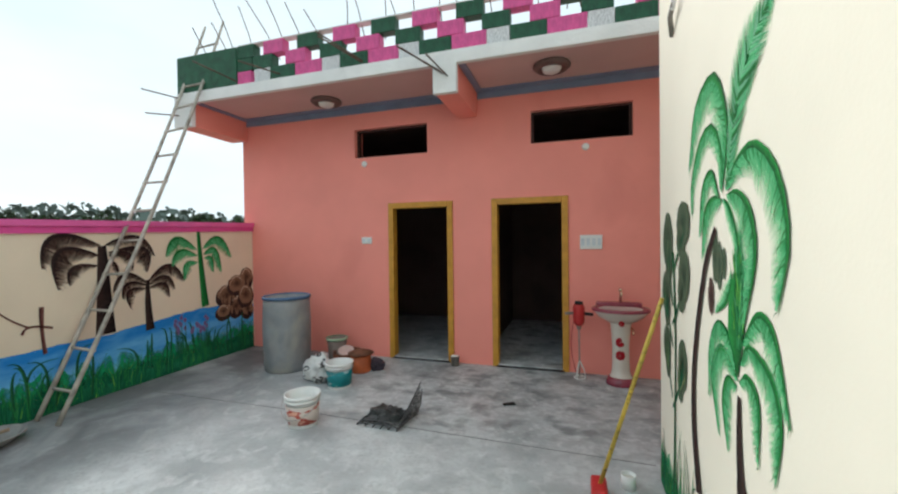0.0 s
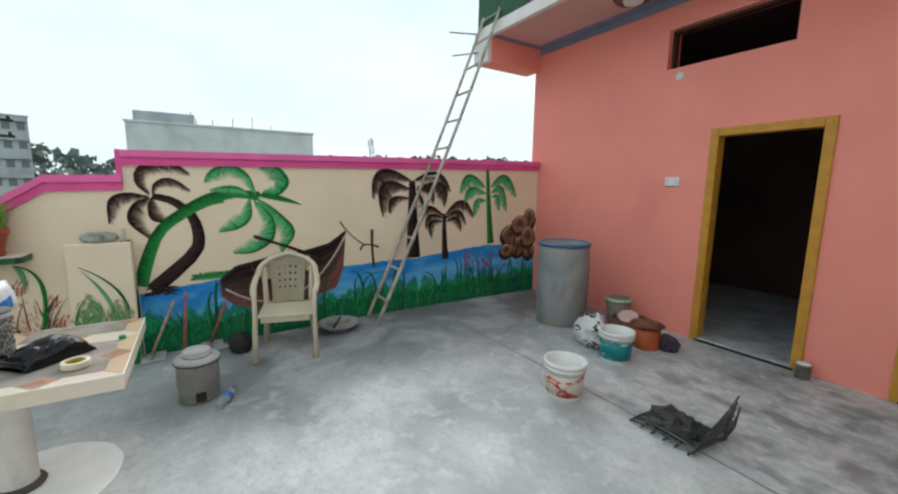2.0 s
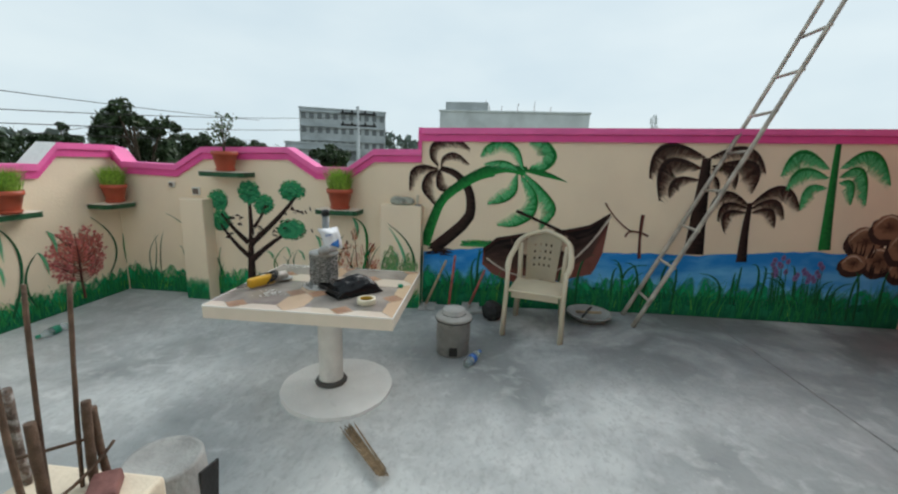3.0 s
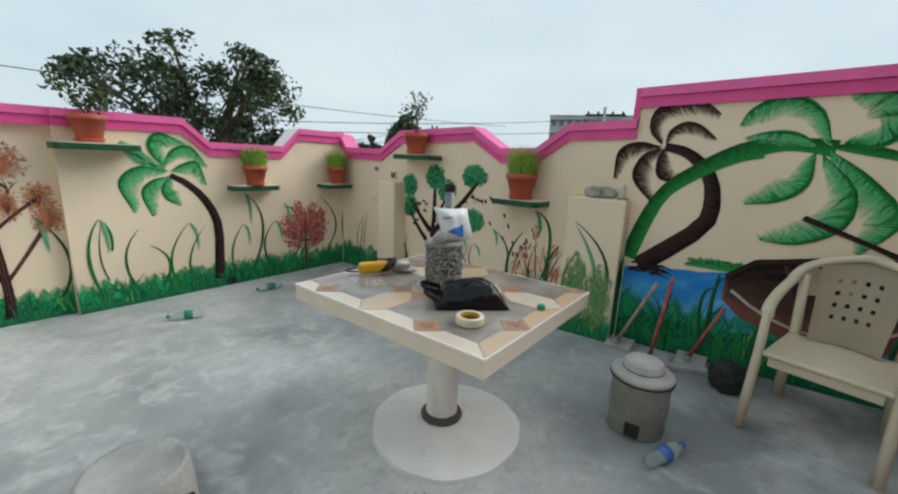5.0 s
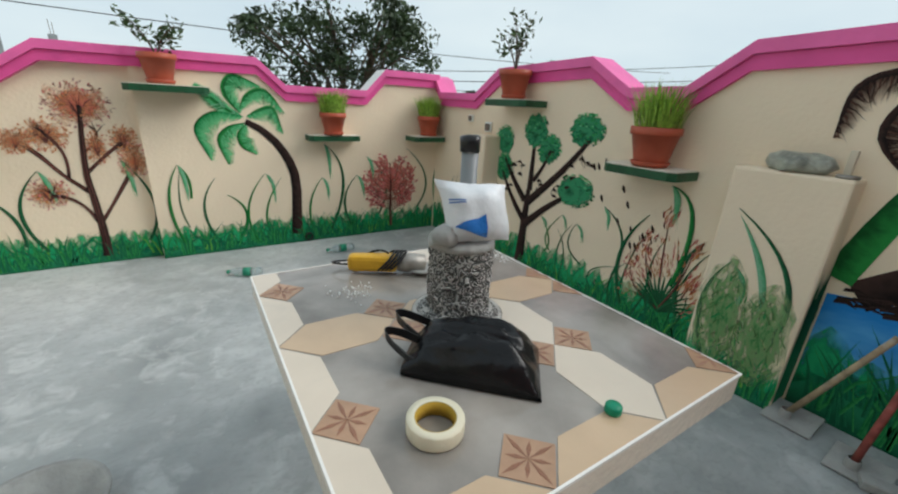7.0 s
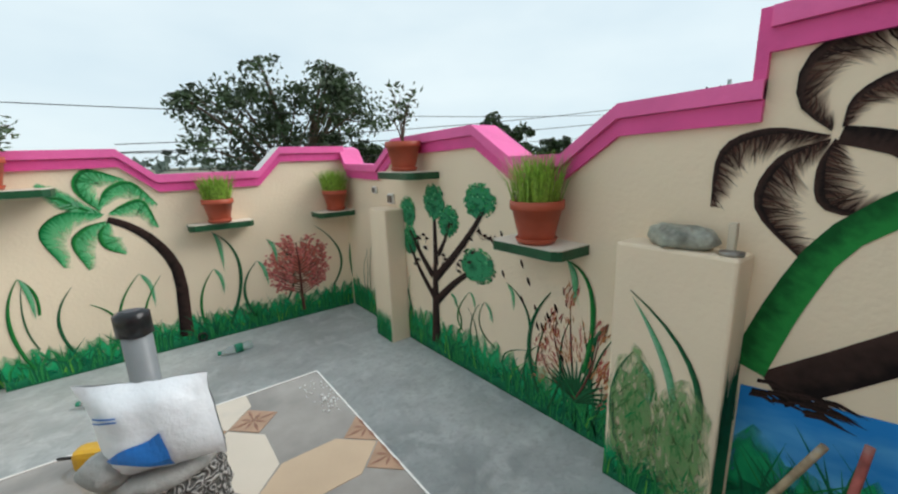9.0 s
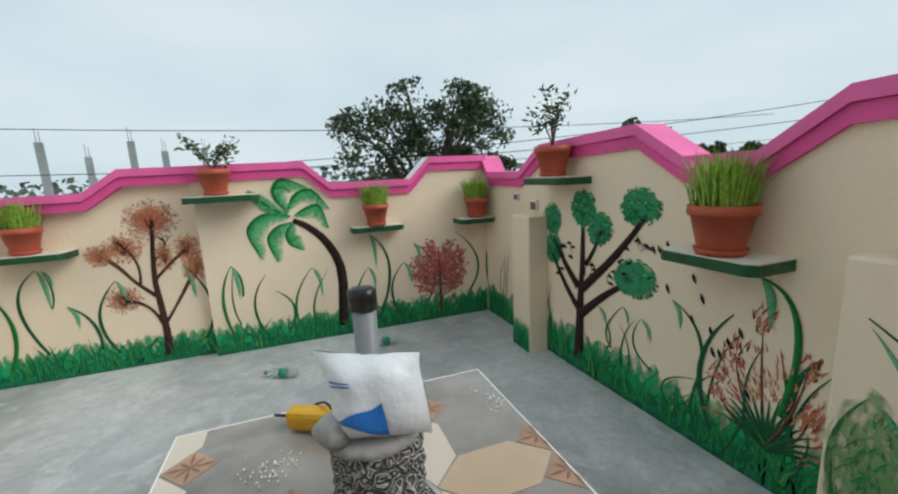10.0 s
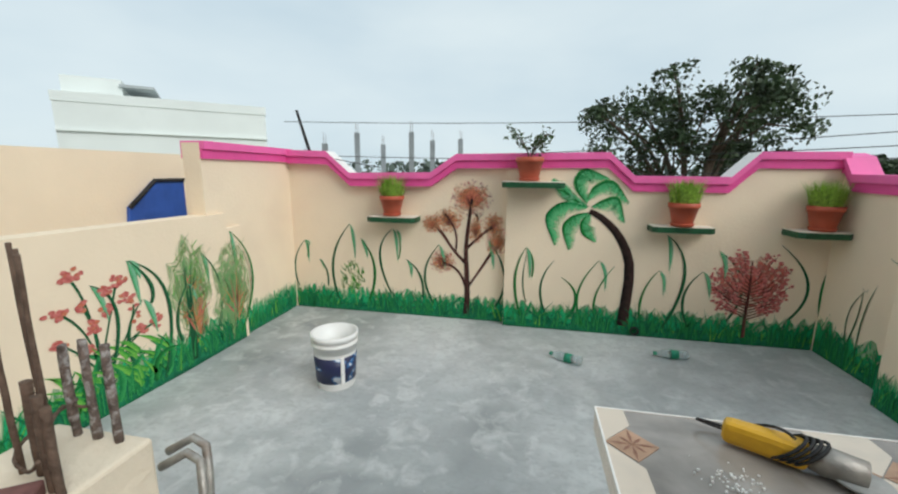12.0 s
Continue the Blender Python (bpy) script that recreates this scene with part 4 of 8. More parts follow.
TRUNK_S = [
    (-2.91, 0.99, -3.03, 0.92, -3.17, 0.77, -3.27, 0.52, -3.26, 0.14, -3.25, -0.02, 0.069),
]
RED_S = [(-4.21, 0.5, 0.26, 0.26)]
BLADES_S2 = [
    (-2.39, 0.65, -2.3, 0.36, -2.36, 0.01, 0.025),
    (-2.39, 0.65, -2.45, 0.54, -2.45, 0.38, 0.02),
    (-2.64, 0.54, -2.53, 0.28, -2.62, -0.03, 0.022),
    (-2.71, 0.39, -2.84, 0.23, -2.78, 0.01, 0.025),
    (-3.02, 0.56, -2.86, 0.26, -2.92, -0.05, 0.022),
    (-3.15, 0.52, -3.01, 0.24, -3.03, -0.01, 0.02),
    (-3.51, 0.5, -3.39, 0.26, -3.41, -0.03, 0.022),
    (-3.54, 0.81, -3.71, 0.49, -3.58, -0.01, 0.028),
    (-3.85, 0.51, -3.72, 0.28, -3.79, -0.0, 0.025),
]
BLADES_S3 = [
    (-3.95, 0.69, -4.15, 0.43, -4.07, 0.09, 0.025),
    (-4.39, 0.76, -4.62, 0.45, -4.52, 0.14, 0.025),
    (-4.78, 0.66, -4.72, 0.43, -4.75, 0.11, 0.02),
    (-3.22, 0.57, -3.29, 0.41, -3.29, 0.29, 0.015),
    (-2.41, 0.64, -2.37, 0.36, -2.41, 0.14, 0.012),
]
STEMS_E = [
    (-0.82, 0.19, -0.81, 0.5, -0.75, 0.72, 0.014),
    (-0.82, 0.19, -0.91, 0.46, -0.97, 0.65, 0.014),
    (-0.82, 0.18, -0.98, 0.31, -1.06, 0.5, 0.014),
    (-0.81, 0.19, -0.78, 0.4, -0.68, 0.56, 0.014),
    (-0.82, 0.18, -0.95, 0.27, -1.18, 0.34, 0.014),
    (-0.82, 0.19, -0.83, 0.37, -0.78, 0.57, 0.014),
    (-0.82, 0.18, -0.92, 0.23, -1.06, 0.3, 0.012),
    (-0.81, 0.18, -0.74, 0.31, -0.65, 0.41, 0.012),
]
FLOWERS_E = [(-0.74, 0.75, 0.05, 0.05), (-0.98, 0.67, 0.04, 0.04), (-0.9, 0.63, 0.04, 0.03), (-1.04, 0.54, 0.04, 0.05), (-0.77, 0.58, 0.03, 0.03), (-0.67, 0.57, 0.04, 0.03), (-1.08, 0.36, 0.04, 0.06), (-0.82, 0.45, 0.03, 0.03), (-1.2, 0.36, 0.04, 0.05), (-0.9, 0.51, 0.03, 0.03), (-0.64, 0.42, 0.03, 0.02), (-0.78, 0.34, 0.03, 0.03)]
BLADES_E = [
    (-1.05, 0.77, -1.29, 0.48, -1.21, -0.06, 0.03),
    (-1.06, 0.77, -1.18, 0.6, -1.17, 0.47, 0.03),
    (-1.12, 0.51, -1.0, 0.3, -1.06, -0.0, 0.03),
    (-1.6, 0.71, -1.76, 0.4, -1.67, 0.03, 0.03),
    (-1.9, 0.83, -2.13, 0.44, -1.94, -0.05, 0.03),
    (-1.45, 0.52, -1.35, 0.32, -1.37, 0.13, 0.03),
    (-0.83, 0.68, -0.95, 0.5, -0.89, 0.17, 0.025),
]
BUSH_E = [(-1.48, 0.48, 0.15, 0.32), (-1.88, 0.36, 0.18, 0.37)]
PALM_H1 = [
    (2.12, 1.74, 2.07, 1.99, 2.21, 2.21, 2.46, 2.16, 2.58, 1.9, 0.119),
    (2.13, 1.75, 2.12, 1.88, 2.23, 2.02, 2.4, 1.99, 2.53, 1.83, 2.53, 1.68, 0.072),
    (2.15, 1.73, 2.24, 1.84, 2.36, 1.78, 2.41, 1.58, 0.077),
    (2.12, 1.72, 2.23, 1.73, 2.33, 1.67, 2.37, 1.49, 0.076),
    (2.08, 1.75, 1.97, 1.84, 1.83, 1.86, 1.69, 1.75, 1.63, 1.56, 1.69, 1.37, 0.093),
    (2.07, 1.73, 1.97, 1.73, 1.87, 1.66, 1.83, 1.51, 1.92, 1.27, 0.095),
    (2.11, 1.72, 2.03, 1.66, 1.97, 1.53, 0.039),
    (2.03, 1.46, 2.06, 1.36, 2.2, 1.28, 0.047),
]
PALM_H2 = [
    (1.98, 1.12, 2.05, 1.22, 2.17, 1.25, 2.27, 1.14, 2.28, 0.93, 0.076),
    (1.97, 1.09, 2.07, 1.16, 2.17, 1.15, 2.25, 1.03, 2.17, 0.82, 0.084),
    (1.98, 1.07, 2.07, 1.07, 2.12, 0.96, 2.07, 0.8, 0.075),
    (1.94, 1.22, 1.82, 1.34, 1.71, 1.3, 1.62, 1.08, 0.076),
    (1.95, 1.15, 1.88, 1.23, 1.73, 1.18, 1.67, 1.06, 1.7, 0.89, 0.072),
    (1.96, 1.09, 1.89, 1.13, 1.81, 1.07, 1.81, 0.88, 0.065),
]
TRUNK_H = [
    (2.19, 1.61, 2.33, 1.44, 2.48, 1.04, 2.5, 0.71, 2.42, 0.43, 0.069),
    (1.96, 1.04, 1.96, 0.87, 1.94, 0.73, 0.046),
    (2.91, 0.13, 2.87, 0.67, 2.86, 1.12, 2.91, 1.5, 0.038),
    (1.97, 1.1, 1.99, 1.29, 1.94, 1.55, 0.141),
]
DARK_H = [(3.04, 1.53, 0.13, 0.177), (2.69, 1.62, 0.138, 0.122), (2.67, 1.36, 0.115, 0.139), (3.07, 0.91, 0.105, 0.125), (2.71, 0.89, 0.099, 0.143), (3.09, 1.22, 0.122, 0.133)]
FEATHER_H = (2.07, 1.75, 1.99, 1.99, 1.9, 2.13, 1.74, 2.24, 0.11)
FEATHER_S = (-2.88, 1.03, -2.74, 1.11, -2.59, 1.25, 0.06)


base_w = lambda u: floor_z(u)
# tall west wall: water, boat, palms, hut
mu = Mural(*WALL_T)
low = [(0.62, 0.0), (1.4, 0.05), (2.6, 0.1), (3.6, 0.15), (5.33, 0.15)]
mu.fill(low, [(0.62, 0.52), (1.3, 0.60), (2.6, 0.62), (3.4, 0.63), (4.0, 0.70), (4.55, 0.73), (5.33, 0.66)], P_WATER, 60, 0.02, 0.0022)
mu.done("painted_water", wt, "blue painted water")
lawn(wt, WALL_T, 0.62, 5.33, base_w, 0.42, dark=0.25)
mu = Mural(*WALL_T)
for s in ISLAND:
    mu.fill([(s[0] - 0.2, 0.60), (s[0] + 0.22, 0.60)], [(s[0] - 0.2, 0.62), (s[0] - 0.05, 0.66), (s[0] + 0.1, 0.67), (s[0] + 0.22, 0.64)], P_GRASS, 14, 0.015, 0.0035)
    mu.scrub((s[0], 0.64, 0.19, 0.02), (P_GRASS, P_DEEPB, P_FRESH), 60, 0.6, 0.025, 0.012)
mu.done("painted_island", wt, "small green painted island")
mu = Mural(*WALL_T)
for s in PALM0:
    mu.frond(s, P_BROWN, 1)
mu.blade((*TRUNK0[0][:-1], 0.125), P_TRUNKB, full="taper")
for k in range(26):
    u, v = random.uniform(0.68, 0.88), random.uniform(0.48, 0.56)
    mu.hair(u - 0.04, v, u, v + 0.008, u + random.uniform(0.03, 0.09), v - 0.01, 0.016, P_TRUNKB)
mu.done("painted_palm", wt, "dark brown painted leaning palm")
mu = Mural(*WALL_T)
mu.blade((*TRUNK0[1][:-1], 0.115), P_TRUNKG, full=True)
for s in PALM1:
    mu.frond(s, P_GREEN, 0.68)
mu.frond((1.54, 1.39, 1.40, 1.47, 1.2, 1.44, 0.06), P_GREEN, 1)
mu.blade((1.30, 1.38, 1.45, 1.40, 1.62, 1.38, 0.09), P_TRUNKG, full=True)
mu.blade((1.54, 1.39, 1.77, 1.37, 2.03, 1.29, 0.055), P_TRUNKG, both=True)
mu.done("painted_palm", wt, "green painted leaning palm")
for fr, tr, m1, m2, lb in ((PALM2, TRUNKS_N[0], P_BROWN, P_TRUNKB, "tall dark brown painted palm"), (PALM3, TRUNKS_N[1], P_BROWN, P_TRUNKB, "small dark brown painted palm"), (PALM4, TRUNKS_N[2], P_GREEN, P_TRUNKG, "green painted palm")):
    mu = Mural(*WALL_T)
    mu.blade(tr, m2, full="taper")
    for s in fr:
        mu.frond(s, m1)
    mu.done("painted_palm", wt, lb)
mu = Mural(*WALL_T)
hull_top = [(1.24, 0.58), (1.38, 0.70), (BOAT[0][2], BOAT[0][3]), (BOAT[0][4], BOAT[0][5]), (BOAT[1][0], BOAT[1][1]), (BOAT[1][2], BOAT[1][3])]
hull_low = [(1.24, 0.42), (BOAT[3][2], BOAT[3][3]), (BOAT[3][0], BOAT[3][1] + 0.02), (BOAT[2][4], BOAT[2][5] + 0.02), (BOAT[2][2], BOAT[2][3] + 0.04), (BOAT[2][0] - 0.02, BOAT[2][1]), (BOAT[1][2], BOAT[1][3] - 0.03)]
mu.fill(hull_low, hull_top, P_HULL, 40, 0, 0.0052)
mid_l = [(hull_top[0][0] + 0.02, hull_top[0][1] - 0.14), (1.5, 0.38), (BOAT[0][4], BOAT[0][5] - 0.36), (BOATIN[1][4], BOATIN[1][5]), (BOATIN[1][2], BOATIN[1][3]), (BOATIN[0][4], BOATIN[0][5])]
mu.fill(mid_l, [(hull_top[0][0] + 0.02, hull_top[0][1] - 0.01)] + [(p[0], p[1] - 0.02) for p in hull_top[1:5]] + [(BOATIN[0][4], BOATIN[0][5] + 0.01)], P_HULLIN, 40, 0, 0.0060)
mu.bm.verts.index_update()
for a, c in ((0.30, 0.52), (0.66, 0.70)):
    pk = lambda f, d: (hull_top[0][0] + f * 1.2, float(np.interp(hull_top[0][0] + f * 1.2, [p[0] for p in hull_top], [p[1] for p in hull_top])) - d)
    mu.fill([pk(a, 0.20), pk((a + c) / 2, 0.22), pk(c, 0.19)], [pk(a, 0.05), pk((a + c) / 2, 0.045), pk(c, 0.05)], P_PANEL, 8, 0.01, 0.0066)
for k in range(3):
    f = 0.24 + 0.16 * k
    q = pk(f, 0.03)
    mu.blade((q[0], q[1], q[0] + 0.03, q[1] - 0.1, q[0] + 0.07, q[1] - 0.2, 0.03), P_HULLIN, full=True, off=0.0071)
mu.blade(BOATLINES[0], P_TRUNKB, full=True, off=0.0080)
mu.blade(BOATLINES[1], P_ROPE, full=True, off=0.0076)
for p, q in zip(hull_top, hull_top[1:]):
    mu.blade((p[0], p[1], (p[0] + q[0]) / 2, (p[1] + q[1]) / 2, q[0], q[1], 0.022), P_TRUNKB, full=True, off=0.0073)
for s in BOATLINES[2:]:
    mu.blade(s, P_HULL, full=True, off=0.0072)
mu.done("painted_boat", wt, "brown painted rowing boat with oar and mooring post")
mu = Mural(*WALL_T)
for u, v, ru, rv in ((5.20, 1.06, 0.13, 0.17), (5.02, 0.98, 0.17, 0.15), (4.84, 0.84, 0.18, 0.16), (5.18, 0.80, 0.15, 0.17), (5.00, 0.66, 0.17, 0.15), (4.78, 0.62, 0.13, 0.11), (5.21, 0.58, 0.12, 0.12)):
    mu.blob((u, v - 0.015, ru, rv), P_TRUNKB, ragged=0.06)
    mu.blob((u + 0.01, v + 0.02, ru * 0.86, rv * 0.82), P_ROCK, ragged=0.08)
    mu.blade((u - ru * 0.8, v - rv * 0.1, u - ru * 0.1, v + rv * 0.82, u + ru * 0.7, v + rv * 0.2, 0.02), P_PANEL, both=True)
    for k in range(10):
        f = random.uniform(-0.8, 0.8)
        mu.hair(u + ru * f * 0.7, v - rv * 0.9, u + ru * f * 0.85, v - rv * 0.5, u + ru * f * 0.9, v - rv * random.uniform(-0.3, 0.3), 0.018, P_TRUNKB)
mu.done("painted_rocks", wt, "brown painted boulders with dark shadows")
mu = Mural(*WALL_T)
for k in range(26):
    u, v = random.uniform(4.05, 4.55), random.uniform(0.42, 0.66)
    mu.blob((u, v, 0.022, 0.03), P_PURPLE)
    mu.blade((u, v, u + 0.01, (v + 0.2) / 2, u + 0.02, 0.2, 0.012), P_BLADE)
for k in range(34):
    u = random.uniform(0.8, 5.25)
    h = random.uniform(0.2, 0.36)
    mu.blade((u + random.uniform(-0.2, 0.2), 0.22 + h, u + 0.05 * random.uniform(-1, 1), 0.12 + h, u, 0.05, 0.03), P_BLADE)
mu.done("painted_reeds", wt, "dark painted reeds with purple flowers")

# low west wall
lawn(ww, WALL_W, -2.74, 0.58, base_w, 0.30)
mu = Mural(*WALL_W)
for s in TREE_SW:
    back = [c for i in range(len(s) - 3, -1, -2) for c in s[i : i + 2]]
    mu.blade((*back, s[-1] * 1.3), P_TRUNKB, full="taper")
for s in LEAVES_SW:
    lean = Vector((s[0] + 1.25, s[1] - 0.55)).normalized()
    mu.blob((s[0], s[1], s[2], s[3]), P_LEAF, ragged=0.14)
    mu.blob((s[0] - lean.x * 0.05, s[1] - lean.y * 0.05, s[2] * 0.7, s[3] * 0.75), P_LEAF, ragged=0.2)
    for k in range(150):
        an, rr0 = random.random() * 6.28, 1.08 * math.sqrt(random.random())
        lit = rr0 * math.sin(an) + random.uniform(-0.6, 0.6)
        mu.dab(s[0] + s[2] * rr0 * math.cos(an), s[1] + s[3] * rr0 * math.sin(an), random.uniform(0.006, 0.013), random.uniform(0.005, 0.010), random.choice((P_MINT, P_GRASS, P_GRASS) if lit > 0.25 else (P_DEEPB, P_BLADE, P_GRASS, P_DEEPB)))
for u, v in TWIGS_SW:
    for k in range(3):
        a, b3 = u + random.uniform(-0.06, 0.06), v + random.uniform(-0.05, 0.05)
        mu.blade((a, b3, a + 0.025, b3 + 0.006, a + 0.055, b3 + random.uniform(-0.02, 0.03), 0.022), P_TRUNKB, both=True)
        mu.hair(a, b3, (a + u) / 2, (b3 + v) / 2, u, v - 0.03, 0.006, P_TRUNKB)
for k in range(15):
    u = -0.74 + 0.045 * k + random.uniform(-0.13, 0.13)
    v = 0.88 - 0.036 * k + random.uniform(-0.12, 0.12)
    mu.blade((u, v + 0.026, u + 0.008, v, u + 0.022, v - 0.026, 0.018), P_TRUNKB, both=True)
mu.done("painted_tree", ww, "dark painted tree with round green leaf clumps")
mu = Mural(*WALL_W)
blades(mu, BLADES_SW, 0.6, 1)
for k in range(22):
    u = random.uniform(-2.6, 0.2)
    h = random.uniform(0.25, 0.6)
    mu.blade((u + random.uniform(-0.14, 0.14), h, u + random.uniform(-0.1, 0.1), h * 0.55, u, -0.03, 0.016), P_BLADE)
mu.done("painted_leaves", ww, "long arched painted grass leaves")
mu = Mural(*WALL_W)
for k in range(190):
    an, far = radians(random.uniform(-8, 188)), random.uniform(0.17, 0.40)
    u, v = -0.06 + far * 0.72 * math.cos(an), 0.14 + far * math.sin(an)
    mu.hair(u, v, u + 0.014 * math.cos(an), v + 0.016, u + 0.03 * math.cos(an + 0.5), v + 0.03 * math.sin(an + 0.5) + 0.012, random.uniform(0.005, 0.009), random.choice((P_CRIMSON, P_AMBER, P_CORAL, P_RUSTY)))
for s in FLOWERS_SW:
    mu.scrub((s[0], s[1] - 0.01, s[2] * 1.1, s[3] * 0.9), (P_CRIMSON, P_RUSTY, P_CRIMSON, P_HULL), 30, 0.6, 0.045, 0.008)
    mu.blade((s[0], s[1], s[0] * 0.7 - 0.02, s[1] * 0.6, -0.06, 0.12, 0.014), P_HULL)
for k in range(17):
    an = radians(8 + 164 * k / 16)
    mu.blade((-0.06 + 0.20 * math.cos(an), 0.13 + 0.20 * math.sin(an), -0.06 + 0.1 * math.cos(an), 0.13 + 0.1 * math.sin(an), -0.06, 0.10, 0.022), P_BLADE)
mu.done("painted_flower_bush", ww, "painted bush with red and orange flowers")

# south wall
lawn(ws, WALL_S, -4.72, -2.202, lambda u: -0.102, 0.26)
mu = Mural(*WALL_S)
mu.blade((*TRUNK_S[0][:-1], 0.105), P_TRUNKB, full="taper")
for s in PALM_S:
    mu.frond(s, P_GREEN, 1)
mu.feather(FEATHER_S)
mu.done("painted_palm", ws, "green painted palm with curved dark trunk")
mu = Mural(*WALL_S)
c = RED_S[0]
mu.blob((c[0], c[1] - 0.06, c[2] * 0.98, c[3] * 0.88), P_ROSE, ragged=0.12)
for k in range(26):
    side, f = (1 if k % 2 else -1), k / 25
    v0 = 0.17 + 0.32 * f
    reach = c[2] * (0.85 + 0.25 * math.sin(math.pi * f) - 0.5 * f ** 3) * random.uniform(0.85, 1.08)
    u, v = c[0] + side * reach, v0 + 0.04 + 0.15 * f + random.uniform(-0.02, 0.03)
    mu.hair(c[0], v0 - 0.05, c[0] + side * reach * 0.5, v0, u, v, 0.012, P_HULL)
    for j in range(5):
        g = 0.4 + 0.15 * j
        a, e = c[0] + (u - c[0]) * g, v0 - 0.03 + (v - v0 + 0.03) * g
        for q in range(4):
            mu.dab(a + random.gauss(0, 0.018), e + random.gauss(0.008, 0.016), random.uniform(0.009, 0.02), random.uniform(0.008, 0.014), P_CORAL if random.random() < 0.7 else P_CRIMSON)
        mu.hair(a, e - 0.012, a + side * 0.008, e, a + side * 0.018, e + 0.022, 0.006, P_HULL)
mu.blade((c[0] + 0.01, 0.62, c[0], 0.4, c[0] + 0.005, 0.16, c[0], -0.04, 0.030), P_HULL, full="taper")
mu.done("painted_red_bush", ws, "red painted bush")
mu = Mural(*WALL_S)
blades(mu, BLADES_S2, 0.85)
blades(mu, BLADES_S3, 0.5)
mu.done("painted_leaves", ws, "long arched painted grass leaves")
lawn(wse, WALL_SE, -2.198, -0.04, lambda u: -0.102, 0.26)
mu = Mural(*WALL_SE)
for j, s in enumerate(CROWN_S):
    for q in (1.0, 0.85, 0.7):
        mu.blob((s[0], s[1], s[2] * q, s[3] * q), P_ORANGE if j or q > 0.8 else P_EMBER, ragged=0.25)
    for k in range(230 if j == 0 else 120):
        an, q = random.random() * 6.28, 1.12 * random.random() ** 0.55
        if j == 0:
            tone = (P_EMBER, P_CRIMSON, P_RUSTY, P_AMBER) if q < 0.62 else (P_LILAC, P_CORAL, P_LILAC, P_HULL)
        else:
            tone = (P_AMBER, P_RUSTY, P_AMBER, P_EMBER) if j not in (4, 5) else (P_LILAC, P_CORAL, P_RUSTY)
        u, v = s[0] + s[2] * q * math.cos(an), s[1] + s[3] * q * math.sin(an)
        w = random.uniform(0.008, 0.018)
        mu.hair(u, v, u + w * math.cos(an) * 0.6, v + w * math.sin(an) * 0.6, u + w * 1.4 * math.cos(an + 0.4), v + w * 1.4 * math.sin(an + 0.4), random.uniform(0.006, 0.012), random.choice(tone))
    for k in range(16):
        an = random.uniform(-0.4, 3.54)
        far = random.uniform(0.5, 0.95)
        mu.hair(s[0], s[1] - s[3] * 0.6, s[0] + s[2] * 0.3 * math.cos(an), s[1] + s[3] * 0.2 * math.sin(an), s[0] + s[2] * far * math.cos(an), s[1] + s[3] * far * math.sin(an), 0.006, P_HULL)
for k, s in enumerate(TREE_S):
    mu.blade((*s[:-1], s[-1] * 1.15), P_TRUNKB, full=True if k else "taper")
    for j in range(4):
        du = random.uniform(-0.4, 0.4) * s[-1]
        mu.blade((*[q + (du if i % 2 == 0 else 0) for i, q in enumerate(s[:-1])], 0.007), P_HULL, both=True)
    if k:
        for j in range(5):
            du, dv = random.uniform(-0.07, 0.07), random.uniform(0.03, 0.1)
            mu.blade((s[-3] + du, s[-2] + dv, s[-3] + du * 0.4, s[-2] + dv * 0.5, s[-3], s[-2], 0.009), P_TRUNKB)
mu.done("painted_tree", wse, "brown painted tree with orange and red crowns")
mu = Mural(*WALL_SE)
for s in BUSH_S:
    mu.scrub((s[0], s[1] - 0.04, s[2], s[3]), (P_OLIVE, P_FRESH, P_GRASS), 90, 0.8, 0.06)
blades(mu, BLADES_S1, 0.85)
mu.done("painted_leaves", wse, "long arched painted grass leaves")

# low stair parapet and east wall
lawn(wel, WALL_E, -2.0, -0.13, lambda u: -0.09, 0.30)
lawn(weh, ("x", EX, -1), -2.82, -2.0, lambda u: -0.102, 0.28)
mu = Mural(*WALL_E)
for s in STEMS_E:
    mu.blade(s, P_BLADE, full=True)
for s in FLOWERS_E:
    for k in range(16):
        mu.dab(s[0] + random.gauss(0, s[2] * 0.55), s[1] + random.gauss(0, s[3] * 0.5), 0.017, 0.013, P_CRIMSON if k % 4 else P_EMBER)
for k in range(18):
    u = random.uniform(-1.3, -0.5)
    mu.blade((u + random.uniform(-0.2, 0.2), random.uniform(0.1, 0.26), u + random.uniform(-0.1, 0.1), 0.1, u, -0.05, 0.05), P_TRUNKG if k % 2 else P_GRASS)
mu.scrub((-0.95, 0.10, 0.35, 0.14), (P_FRESH, P_GRASS, P_FRESH), 70, 1.2, 0.12, 0.03)
mu.done("painted_flowers", wel, "red painted flowers on green stems")
mu = Mural(*WALL_E)
